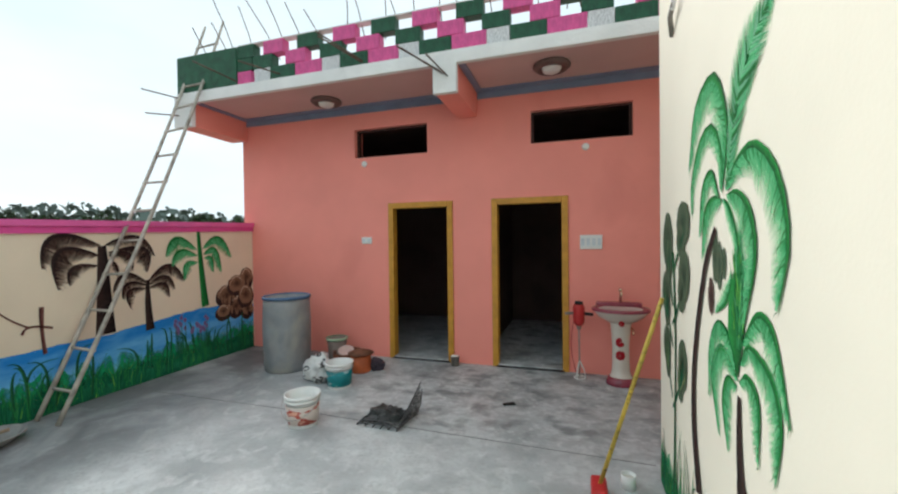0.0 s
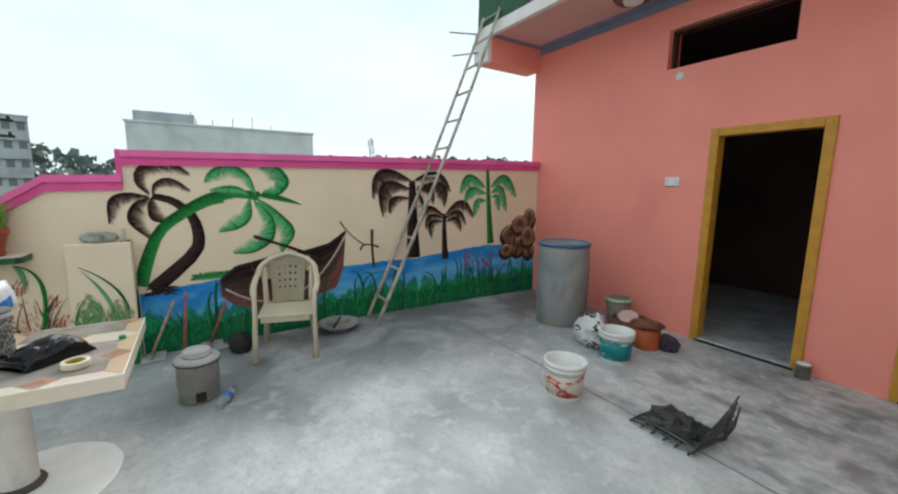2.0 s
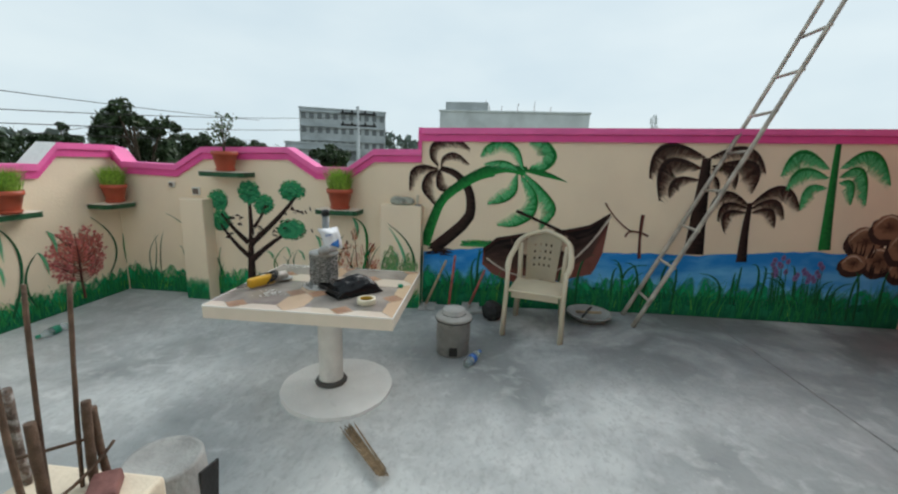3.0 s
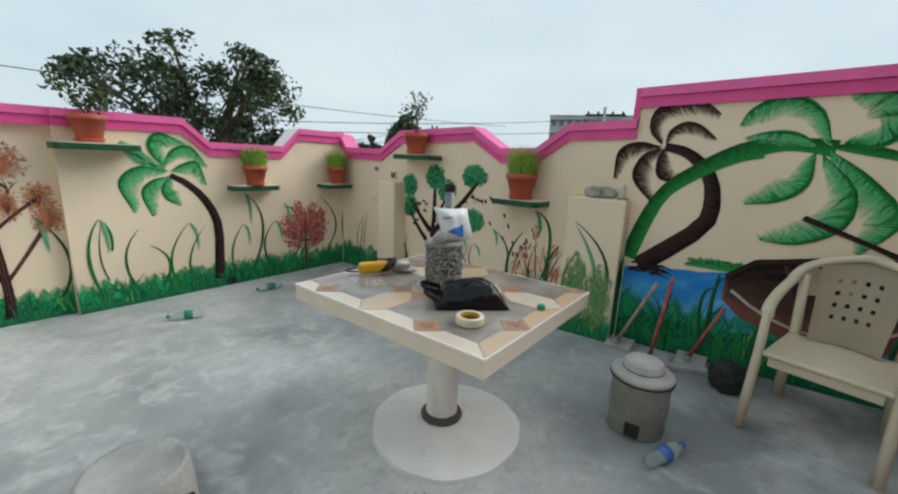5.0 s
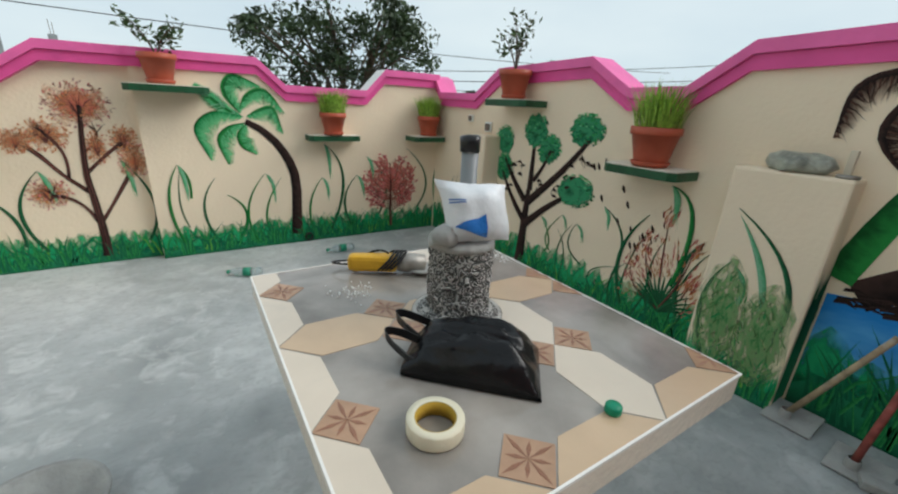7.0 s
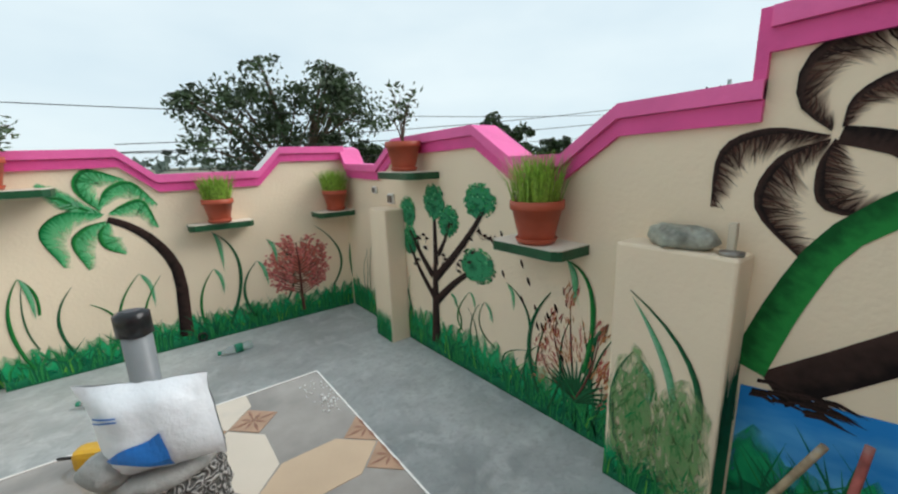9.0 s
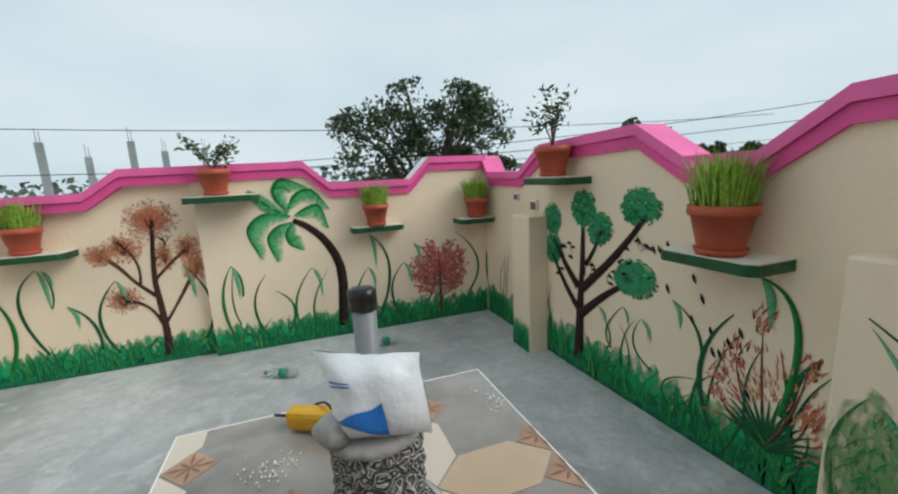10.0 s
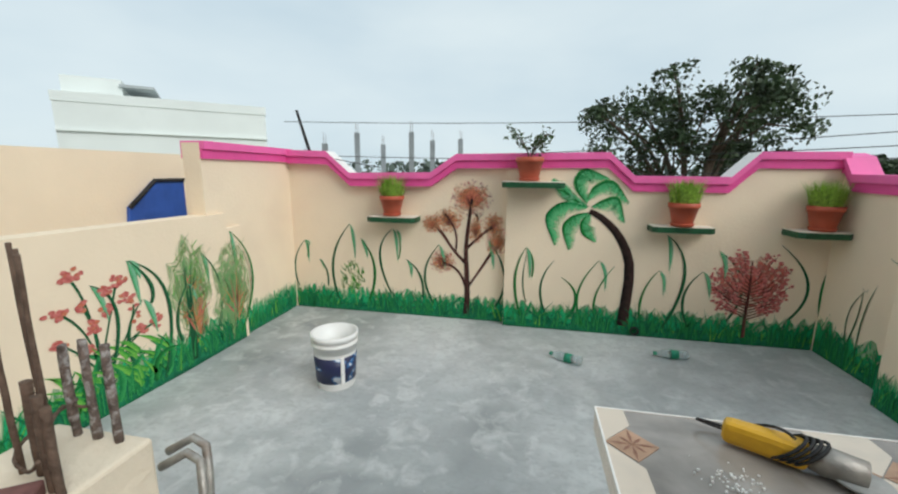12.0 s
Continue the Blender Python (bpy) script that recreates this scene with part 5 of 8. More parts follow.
for s in BUSH_E:
    mu.blob((s[0], s[1], s[2] * 1.15, s[3] * 1.05), P_HAZE, ragged=0.2)
    mu.scrub((s[0], s[1] + 0.04, s[2] * 0.95, s[3] * 0.9), (P_OLIVE, P_OLIVE, P_FRESH, P_BUSH), 90, -0.9, 0.09, 0.008)
    mu.scrub((s[0], s[1] - 0.10, s[2] * 0.8, s[3] * 0.55), (P_RUSTY, P_CRIMSON, P_HULL, P_BUSH), 60, -1.6, 0.07, 0.008)
    for k in range(70):
        an, far = radians(random.uniform(15, 165)), random.uniform(0.45, 1.0)
        u, v = s[0] - 0.03, 0.02 + 0.2 * random.random()
        mu.hair(u + s[2] * 0.3 * far * math.cos(an), v + 0.3 * far * s[3] * math.sin(an), u + s[2] * 0.7 * far * math.cos(an), v + 0.8 * far * s[3] * math.sin(an), u + s[2] * 1.1 * far * math.cos(an), v + 1.15 * far * s[3] * math.sin(an), random.uniform(0.006, 0.012), random.choice((P_RUSTY, P_AMBER, P_CRIMSON, P_HULL, P_OLIVE)))
    for k in range(5):
        mu.hair(s[0] + 0.01 * k, -0.05, s[0] + 0.01 * k, s[1] - 0.1, s[0] + random.uniform(-0.08, 0.08), s[1] + s[3] * 0.6, 0.02, P_BLADE)
blades(mu, BLADES_E, 1.0)
mu.done("painted_leaves", wel, "painted autumn bushes and arched leaves")

# tall house wall
mu = Mural(*WALL_H)
mu.blade((*TRUNK_H[0][:-1], 0.085), P_TRUNKB, full="taper")
mu.feather(FEATHER_H)
for s in PALM_H1:
    mu.frond(s, P_GREEN, 1)
for u, v, ru, rv in ((2.20, 1.50, 0.035, 0.10), (2.15, 1.47, 0.03, 0.09), (2.10, 1.48, 0.02, 0.06), (2.25, 1.34, 0.035, 0.075)):
    mu.blob((u, v, ru, rv), P_DUSKY if rv != 0.075 else P_HULLIN, ragged=0.08)
mu.done("painted_palm", bpy.data.objects["wall_house_east"], "tall green painted palm")
mu = Mural(*WALL_H)
mu.blade((*TRUNK_H[1][:-1], 0.07), P_TRUNKB, full="taper")
mu.blade((1.94, 0.75, 1.93, 0.5, 1.92, 0.2, 0.09), P_TRUNKB, full=True)
leaf = TRUNK_H[3]
mu.blade(leaf, P_TRUNKG, both=True)
mu.scrub((1.96, 1.36, 0.05, 0.18), (P_FRESH, P_GRASS, P_MINT, P_TRUNKG), 90, 0.3, 0.12, 0.012)
for s in PALM_H2:
    mu.frond(s, P_GREEN, 1)
mu.done("painted_palm", bpy.data.objects["wall_house_east"], "short green painted palm")
mu = Mural(*WALL_H)
mu.blade(TRUNK_H[2], P_BLADE, full=True)
for s in DARK_H:
    stem = 2.93 + 0.03 * (1 - s[1])
    mu.blade((s[0], s[1], (s[0] + stem) / 2, s[1] - s[3] * 1.1, stem, s[1] - s[3] * 1.9, 0.03), P_BLADE)
    mu.blob((s[0], s[1] + 0.03, s[2] * 0.92, s[3] * 0.95), P_DUSKY, ragged=0.05)
    mu.blob((s[0] * 0.8 + stem * 0.2, s[1] - s[3] * 0.5, s[2] * 0.62, s[3] * 0.75), P_DUSKY, ragged=0.06)
    for k in range(26):
        f = random.uniform(-0.85, 0.85)
        h = s[3] * math.sqrt(1 - f * f) * random.uniform(0.3, 0.85)
        mu.hair(s[0] * 0.75 + stem * 0.25 + f * s[2] * 0.2, s[1] - s[3] * 0.8, s[0] + f * s[2] * 0.7, s[1] - 0.02, s[0] + f * s[2] * 0.85, s[1] + h, 0.010, random.choice((P_DEEPB, P_BLADE, P_OLIVE)))
for k in range(12):
    u = random.uniform(2.3, 3.2)
    mu.blade((u + random.uniform(-0.1, 0.1), random.uniform(0.3, 0.6), u, 0.3, u, 0.0, 0.02), P_BLADE if k % 2 else P_GRASS)
mu.done("painted_plant", bpy.data.objects["wall_house_east"], "dark green painted broad-leaved plant")
lawn(bpy.data.objects["wall_house_east"], WALL_H, 0.8, 3.27, lambda u: 0.0, 0.3)

# ---- shelves and pots ----
def gaussy(r, s):
    return r.gauss(0, s)


def crumple(bm, amp, scale, seed=0.0, keep_low=None):
    """Pushes vertices about by noise, for folds and dents."""
    for v in bm.verts:
        if keep_low is not None and v.co.z < keep_low:
            continue
        v.co += Vector(noise.noise_vector(v.co * scale + Vector((seed, seed * 1.7, 3)))) * amp
    return bm


GRASS_LEAF = mat("fresh_grass_blades", (0.24, 0.40, 0.05), 0.5, var=0.5, scale=40, bump=0)
SHRUB_LEAF = mat("dark_shrub_leaves", (0.045, 0.085, 0.025), 0.5, var=0.5, scale=30, bump=0)
TREE_LEAF = mat("tree_leaves", (0.035, 0.06, 0.022), 0.55, var=0.6, scale=1.2, bump=0)
TWIG = mat("twig_bark", (0.10, 0.07, 0.05), 0.8, var=0.3, scale=20)


def shelf(name, x, y, z, half, depth, face, mitre=0.09):
    """A cantilevered cement shelf with a green front edge. face: the way it juts out, 0 = +x, 90 = +y."""
    t = thing("wall_shelf", "cement wall shelf with dark green painted edge", "shelf", pose(x, y, z, 0, 0, face), "flower pot shelves on the terrace walls")
    out = [(0.001, -half), (depth - 0.03, -half), (depth, -half + mitre * 0.4), (depth, half - mitre * 0.4), (depth - 0.03, half), (0.001, half)]
    part("edge", slab(B(), out, "z", -0.046, -0.001), LEDGE_G, t)
    part("top", slab(B(), [(u * 0.985, v * 0.985) for u, v in out], "z", -0.0009, 0.004), LEDGE_T, t, "cream shelf top")
    return t


def pot(x, y, z, r, h, plant, seed):
    """A terracotta-coloured plastic pot with saucer, soil and a plant."""
    kind = "tufted green grass" if plant == "grass" else "a small leafy shrub"
    t = thing("flower_pot", "terracotta plastic flower pot with " + kind, "flower pot", pose(x, y, z), "flower pots on the wall shelves")
    rr = random.Random(seed)
    pot_body = part("pot", lathe(B(), [(0, 0.022), (r * 0.66, 0.022), (r * 0.68, 0.03), (r * 0.93, h * 0.8), (r * 1.0, h * 0.8), (r * 1.02, h * 0.84), (r * 1.02, h), (r * 0.94, h), (r * 0.92, h * 0.88), (0, h * 0.88)], seg=28), TERRACOTTA, t)
    part("saucer", lathe(B(), [(0, 0.004), (r * 0.70, 0.004), (r * 0.80, 0.028), (r * 0.76, 0.03), (r * 0.69, 0.018), (0, 0.018)], seg=28), TERRACOTTA, t)
    part("soil", lathe(B(), [(0, h * 0.93), (r * 0.5, h * 0.92), (r * 0.915, h * 0.89)], seg=20), SOIL, pot_body)
    vs, fs = [], []
    if plant == "grass":
        for k in range(430):
            a, q = rr.random() * 6.283, r * 0.9 * math.sqrt(rr.random())
            p = Vector((q * math.cos(a), q * math.sin(a), h * 0.9))
            hh = r * rr.uniform(1.15, 2.15)
            lean = Vector((math.cos(a), math.sin(a), 0)) * (0.30 * q + rr.uniform(-0.03, 0.06)) + Vector((gaussy(rr, 0.015), gaussy(rr, 0.015), 0))
            sd = Vector((-math.sin(a + rr.uniform(-1, 1)), math.cos(a), 0)) * rr.uniform(0.0022, 0.0042)
            i = len(vs)
            vs += [p - sd, p + sd, p + lean * 0.45 + Vector((0, 0, hh * 0.6)) + sd * 0.8, p + lean * 0.45 + Vector((0, 0, hh * 0.6)) - sd * 0.8, p + lean * 1.15 + Vector((0, 0, hh * (0.9 + 0.1 * rr.random())))]
            fs += [(i, i + 1, i + 2, i + 3), (i + 3, i + 2, i + 4)]
        me = bpy.data.meshes.new("grass")
        me.from_pydata(vs, [], fs)
        me.materials.append(GRASS_LEAF)
        g = new("grass", me)
        g.parent = t
    else:
        bm = B()
        tips = []
        for k in range(6 if plant == "wide" else 5):
            a = rr.random() * 6.283
            spread = (0.20 if plant == "wide" else 0.12) * rr.uniform(0.5, 1.1)
            hh = (0.22 if plant == "wide" else 0.36) * rr.uniform(0.65, 1.1)
            pts = bend((0, 0, h * 0.85), (spread * 0.35 * math.cos(a), spread * 0.35 * math.sin(a), h * 0.9 + hh * 0.55), (spread * math.cos(a), spread * math.sin(a), h * 0.9 + hh), 6)
            tube(bm, pts, 0.006, 5, 0.002)
            tips += [pts[j] for j in (3, 4, 5, 6) for _ in range(9)]
        part("stem", bm, TWIG, t)
        for p in tips:
            c = p + Vector((gaussy(rr, 0.035), gaussy(rr, 0.035), gaussy(rr, 0.03)))
            d = Vector((gaussy(rr, 1), gaussy(rr, 1), gaussy(rr, 0.7))).normalized()
            e = d.cross(Vector((gaussy(rr, 1), gaussy(rr, 1), gaussy(rr, 1)))).normalized()
            ln, wd = rr.uniform(0.018, 0.032), rr.uniform(0.007, 0.013)
            i = len(vs)
            vs += [c - d * ln, c + e * wd, c + d * ln, c - e * wd]
            fs.append((i, i + 1, i + 2, i + 3))
        me = bpy.data.meshes.new("leaves")
        me.from_pydata(vs, [], fs)
        me.materials.append(SHRUB_LEAF)
        g = new("leaves", me)
        g.parent = t
    return t


shelf("a", WX, -0.235, 0.935, 0.215, 0.235, 0)
pot(WX + 0.145, -0.215, 0.9395, 0.125, 0.205, "grass", 1)
shelf("b", WX, -1.41, 1.262, 0.235, 0.235, 0)
pot(WX + 0.135, -1.40, 1.2665, 0.12, 0.20, "tall", 2)
shelf("c", -3.61, SY_W, 0.893, 0.23, 0.17, 90)
pot(-3.60, SY_W + 0.125, 0.8975, 0.112, 0.19, "grass", 3)
shelf("d", -4.55, SY_W, 0.893, 0.175, 0.23, 90)
pot(-4.57, SY_W + 0.125, 0.8975, 0.112, 0.19, "grass", 4)
shelf("e", -2.42, SY_W, 1.232, 0.255, 0.23, 90)
pot(-2.385, SY_W + 0.125, 1.2365, 0.115, 0.20, "wide", 5)
shelf("f", -1.155, SY_E, 0.893, 0.23, 0.22, 90)
pot(-1.145, SY_E + 0.125, 0.8975, 0.112, 0.19, "grass", 6)

# ---- masonry stubs on the west wall ----
P_BUSHD = paint("deep_olive_paint", (0.03, 0.10, 0.03), (0.12, 0.24, 0.08), 0)
pil = solid("pillar_west", box(B(), WX, -4.585, 0.19, 0.61, -0.2, 1.005, 0.012), CREAM, "cream plastered pillar stub with painted grass", "pillar", "structure")
mu = Mural("x", -4.585, 1)
mu.blob((0.31, 0.30, 0.115, 0.30), P_HAZE, ragged=0.08)
mu.blob((0.49, 0.26, 0.115, 0.27), P_HAZE, ragged=0.08)
mu.scrub((0.31, 0.28, 0.10, 0.25), (P_BUSHD, P_OLIVE, P_GRASS, P_BUSHD), 130, 0.6, 0.05, 0.008)
mu.scrub((0.49, 0.23, 0.10, 0.22), (P_BUSHD, P_OLIVE, P_GRASS, P_BUSHD), 110, -0.6, 0.05, 0.008)
mu.blade((0.27, 0.80, 0.43, 0.53, 0.45, 0.30, 0.03), P_BLADEL, both=True)
mu.blade((0.30, 0.56, 0.37, 0.45, 0.33, 0.25, 0.03), P_BLADEL, both=True)
for s in BLADES_PILLAR:
    mu.blade(s, P_BLADE)
mu.done("painted_leaves", pil, "painted green bush and arched leaves")
lawn(pil, ("x", -4.585, 1), 0.195, 0.605, lambda u: floor_z(0.4), 0.22)
# north side of the stub: dark green paint that also carries its shade
mu = Mural("y", 0.61, 1)
mu.fill([(WX + 0.01, -0.02), (-4.592, -0.02)], [(WX + 0.01, 0.62), (-4.592, 0.46)], P_DEEPB, 8, 0.03, 0.003)
for k in range(40):
    u, v = random.uniform(WX + 0.012, -4.60), random.uniform(0.25, 0.5)
    mu.hair(u, v, u, v + 0.06, u + random.uniform(-0.008, 0.008), v + random.uniform(0.1, 0.22), 0.012, P_DEEPB if k % 3 else P_BLADE)
mu.done("painted_shade", pil, "dark green painted side with shade in its colour")
sw = solid("pillar_corner", box(B(), WX, -4.56, -1.92, -1.66, -0.2, 0.975, 0.012), CREAM, "slim cream plastered pillar stub with painted grass", "pillar", "structure")
lawn(sw, ("x", -4.56, 1), -1.915, -1.665, lambda u: floor_z(-1.8), 0.25)
# a wrapped bundle left on the pillar
t = thing("plastic_bundle", "grey-green crumpled plastic bundle on the pillar stub", "bundle", pose(-4.655, 0.40, 1.005))
bm = lathe(B(), [(0, 0.0), (0.10, 0.004), (0.115, 0.02), (0.105, 0.055), (0.07, 0.078), (0, 0.082)], seg=22, sx=0.55, sy=1.0)
crumple(bm, 0.03, 14, 2, 0.006)
part("wrapping", bm, mat("murky_plastic", (0.30, 0.31, 0.26), 0.3, var=0.5, scale=22, bump=0.4), t)
solid("wood_stick", box(B(), WX + 0.05, WX + 0.075, 0.545, 0.57, 1.005, 1.11, 0.004), mat("pale_stick", (0.66, 0.58, 0.45), 0.7), "pale wooden stick standing on the pillar stub", "stick")
solid("steel_dish", lathe(B(), [(0, 0), (0.035, 0), (0.038, 0.012), (0, 0.014)], (-4.635, 0.57, 1.005), 18), STEEL, "small steel dish on the pillar stub", "dish")
for y, z, s in ((-2.10, 1.10, 0.03), (-1.83, 1.04, 0.042)):
    t = thing("junction_box", "small dusty junction box fixed to the wall", "junction box", pose(WX, y, z))
    part("back_plate", box(B(), 0.001, 0.02, -s, s, -s, s, 0.004), WHITEPL, t)
    part("cover", box(B(), 0.0201, 0.032, -s * 0.7, s * 0.7, -s * 0.7, s * 0.7, 0.003), mat("grey_brown_cover", (0.16, 0.13, 0.11), 0.6), t, "dark cover")
solid("drain_pipe", lathe(B(), [(0.03, 0), (0.036, 0), (0.036, 0.03), (0.028, 0.03), (0.028, 0.002), (0, 0.002)], seg=18), DULLBLACK, "black drain outlet at the wall base", "drain", m=pose(-3.354, SY_W + 0.001, -0.055, -90, 0, 0))

# ---- tiled table ----
TC = (-3.07, 0.25)
fz = floor_z(0.25)
t = thing("garden_table", "square tile-topped masonry table on a round white base", "table", pose(0, 0, 0))
STONE = mat("grey_brown_tile", (0.28, 0.25, 0.22), 0.14, var=0.35, scale=5, bump=0.04, stain=(0.36, 0.33, 0.30), stain_scale=4, stain_pos=0.5, stain_amt=0.6, spec=0.5)
TILE_C = mat("cream_tile", (0.66, 0.56, 0.45), 0.13, var=0.06, scale=5, bump=0.03, spec=0.5, stain=(0.5, 0.44, 0.38), stain_scale=7, stain_pos=0.6, stain_amt=0.4)
TILE_B = mat("beige_tile", (0.56, 0.40, 0.26), 0.2, var=0.08, scale=5, bump=0.03, spec=0.5)
TILE_F = mat("tan_flower_tile", (0.42, 0.255, 0.16), 0.25, var=0.15, scale=14, bump=0.03)
TILE_L = mat("brown_flower_lines", (0.27, 0.125, 0.075), 0.4)
WHITEBASE = mat("white_cement", (0.80, 0.79, 0.76), 0.7, var=0.08, scale=8, bump=0.3, stain=(0.42, 0.41, 0.39), stain_scale=5, stain_pos=0.6)
X0, X1, Y0, Y1, TZ = -3.51, -2.605, -0.278, 0.772, 0.637
part("slab", box(B(), X0, X1, Y0, Y1, 0.565, TZ - 0.004, 0.004), mat("cream_table_edge", (0.74, 0.65, 0.54), 0.25, var=0.06, scale=5), t)
bm = B()
for x0, x1, y0, y1 in ((X0 - 0.002, X1 + 0.002, Y0 - 0.002, Y0 + 0.0028), (X0 - 0.002, X1 + 0.002, Y1 - 0.0028, Y1 + 0.002), (X0 - 0.002, X0 + 0.0028, Y0 + 0.0029, Y1 - 0.0029), (X1 - 0.0028, X1 + 0.002, Y0 + 0.0029, Y1 - 0.0029)):
    box(bm, x0, x1, y0, y1, TZ - 0.0045, TZ + 0.002)
part("edge_trim", bm, mat("white_glazed_edge", (0.84, 0.81, 0.76), 0.25, var=0.03), t, "thin white glazed edge")
part("tile_field", box(B(), X0 + 0.0029, X1 - 0.0029, Y0 + 0.0029, Y1 - 0.0029, TZ - 0.0039, TZ), STONE, t, "grey-brown marbled tile field")


def inlay(name, pts, mm, lift=0.0012):
    part(name, slab(B(), pts, "z", TZ + 0.0001, TZ + lift), mm, t)


def clipped(pts):
    """The part of an outline that lies on the table top."""
    for axis, edge, keep in ((0, X0 + 0.003, 1), (0, X1 - 0.003, -1), (1, Y0 + 0.003, 1), (1, Y1 - 0.003, -1)):
        out = []
        for p, q in zip(pts, pts[1:] + pts[:1]):
            dp, dq = (p[axis] - edge) * keep, (q[axis] - edge) * keep
            if dp >= 0:
                out.append(p)
            if dp * dq < 0:
                f = dp / (dp - dq)
                out.append((p[0] + (q[0] - p[0]) * f, p[1] + (q[1] - p[1]) * f))
        pts = out
    return pts


def bar(cx, cy, along_y, mm):
    """One long hexagon of the printed pattern."""
    h, w, e = 0.147, 0.077, 0.079
    o = [(-h, 0), (-h + e, -w), (h - e, -w), (h, 0), (h - e, w), (-h + e, w)]
    pts = clipped([(cx + (v if along_y else u), cy + (u if along_y else v)) for u, v in o])
    if len(pts) > 2:
        inlay("tile", pts, mm)


def flower(cx, cy, s=0.064):
    pts = clipped([(cx - s, cy), (cx, cy - s), (cx + s, cy), (cx, cy + s)])
    if len(pts) < 3:
        return
    inlay("tile", pts, TILE_F, 0.0018)
    bm = B()
    for k in range(8):
        a = k * math.pi / 4
        d = Vector((math.cos(a), math.sin(a), 0)) * (s * (0.92 if k % 2 == 0 else 0.62))
        if not (X0 < cx + d.x < X1 and Y0 < cy + d.y < Y1):
            continue
        n2 = Vector((-d.y, d.x, 0)).normalized() * s * 0.07
        c = Vector((cx, cy, TZ + 0.0024))
        bm.faces.new([bm.verts.new(c), bm.verts.new(c + d * 0.55 + n2), bm.verts.new(c + d), bm.verts.new(c + d * 0.55 - n2)])
    part("flower_star", bm, TILE_L, t)


# cream hexagons run one way, beige ones the other, with flower squares where they meet
for x in (-2.605, -3.205):
    for y in (-0.27, 0.03, 0.328, 0.624):
        bar(x, y, True, TILE_C)
    for y in (0.476, -0.122):
        flower(x - 0.066, y)
        if x < -3:
            flower(x + 0.066, y)
for y in (0.772, 0.178):
    for x in (-2.755, -3.055, -3.355):
        bar(x, y, False, TILE_B)
    for x in (-2.905, -3.505):
        flower(x, y - 0.066)
        if y < 0.5:
            flower(x, y + 0.066)
part("column", lathe(B(), [(0.078, 0), (0.078, 0.565 - fz - 0.03)], (TC[0], TC[1], fz + 0.03), 26), WHITEBASE, t)
part("collar", lathe(B(), [(0.079, 0), (0.10, 0.0), (0.105, 0.012), (0.095, 0.028), (0.079, 0.03)], (TC[0], TC[1], fz + 0.03), 26), mat("dark_cement_ring", (0.09, 0.09, 0.085), 0.9), t, "dark cement ring")
rb = random.Random(5)
rim = [1 + 0.018 * math.sin(3 * a) + 0.008 * math.sin(11 * a + 1) for a in (2 * math.pi * k / 48 for k in range(48))]
out = [(TC[0] + 0.035 + 0.36 * rim[k] * math.cos(2 * math.pi * k / 48), TC[1] + 0.06 + 0.36 * rim[k] * math.sin(2 * math.pi * k / 48)) for k in range(48)]
part("base_disc", slab(B(), out, "z", fz - 0.02, fz + 0.0299), mat("white_cement_base", (0.80, 0.80, 0.78), 0.8, var=0.06, scale=6, bump=0.3, stain=(0.62, 0.62, 0.60), stain_scale=8, stain_pos=0.6), t, "round white cement base")


# pebbled stub with a pipe in it
def pebble():
    m, n, l, b = nodes_of("pebble_dash")
    tc = n.new("ShaderNodeTexCoord")
    no = n.new("ShaderNodeTexNoise")
    no.inputs["Scale"].default_value, no.inputs["Detail"].default_value = 58, 0.4
    l.new(tc.outputs["Object"], no.inputs["Vector"])
    k = n.new("ShaderNodeMath")
    k.operation = "MULTIPLY"
    k.inputs[1].default_value = 30.0
    l.new(no.outputs[0], k.inputs[0])
    worm = n.new("ShaderNodeMath")
    worm.operation = "SINE"
    l.new(k.outputs[0], worm.inputs[0])
    ra = n.new("ShaderNodeValToRGB")
    ra.color_ramp.elements[0].position, ra.color_ramp.elements[0].color = 0.0, (0.10, 0.10, 0.095, 1)
    ra.color_ramp.elements[1].position, ra.color_ramp.elements[1].color = 0.55, (0.50, 0.49, 0.47, 1)
    l.new(worm.outputs[0], ra.inputs[0])
    l.new(ra.outputs[0], b.inputs["Base Color"])
    bu = n.new("ShaderNodeBump")
    bu.inputs["Strength"].default_value, bu.inputs["Distance"].default_value = 0.8, 0.006
    l.new(worm.outputs[0], bu.inputs["Height"])
    l.new(bu.outputs[0], b.inputs["Normal"])
    b.inputs["Roughness"].default_value = 0.85
    return m


PLASTERG = mat("pale_grey_mortar", (0.50, 0.48, 0.45), 0.9, var=0.2, scale=20, bump=0.4, stain=(0.3, 0.29, 0.27), stain_scale=18, stain_pos=0.5)
SC = (-3.082, 0.215)
t = thing("pebbled_stub", "rough pebble-dashed round stub on the table, holding a pipe", "pillar stub", pose(SC[0], SC[1], TZ + 0.004))
bm = lathe(B(), [(0.0, 0), (0.12, 0), (0.105, 0.012), (0.088, 0.02)] + [(0.086, 0.02 + 0.19 * k / 24) for k in range(25)] + [(0.0, 0.215)], seg=72)
for v in bm.verts:
    if v.co.z > 0.018:
        d = Vector((v.co.x, v.co.y, 0))
        if d.length > 0.05:
            v.co += d.normalized() * 0.009 * noise.noise(v.co * 75)
part("body", bm, pebble(), t)
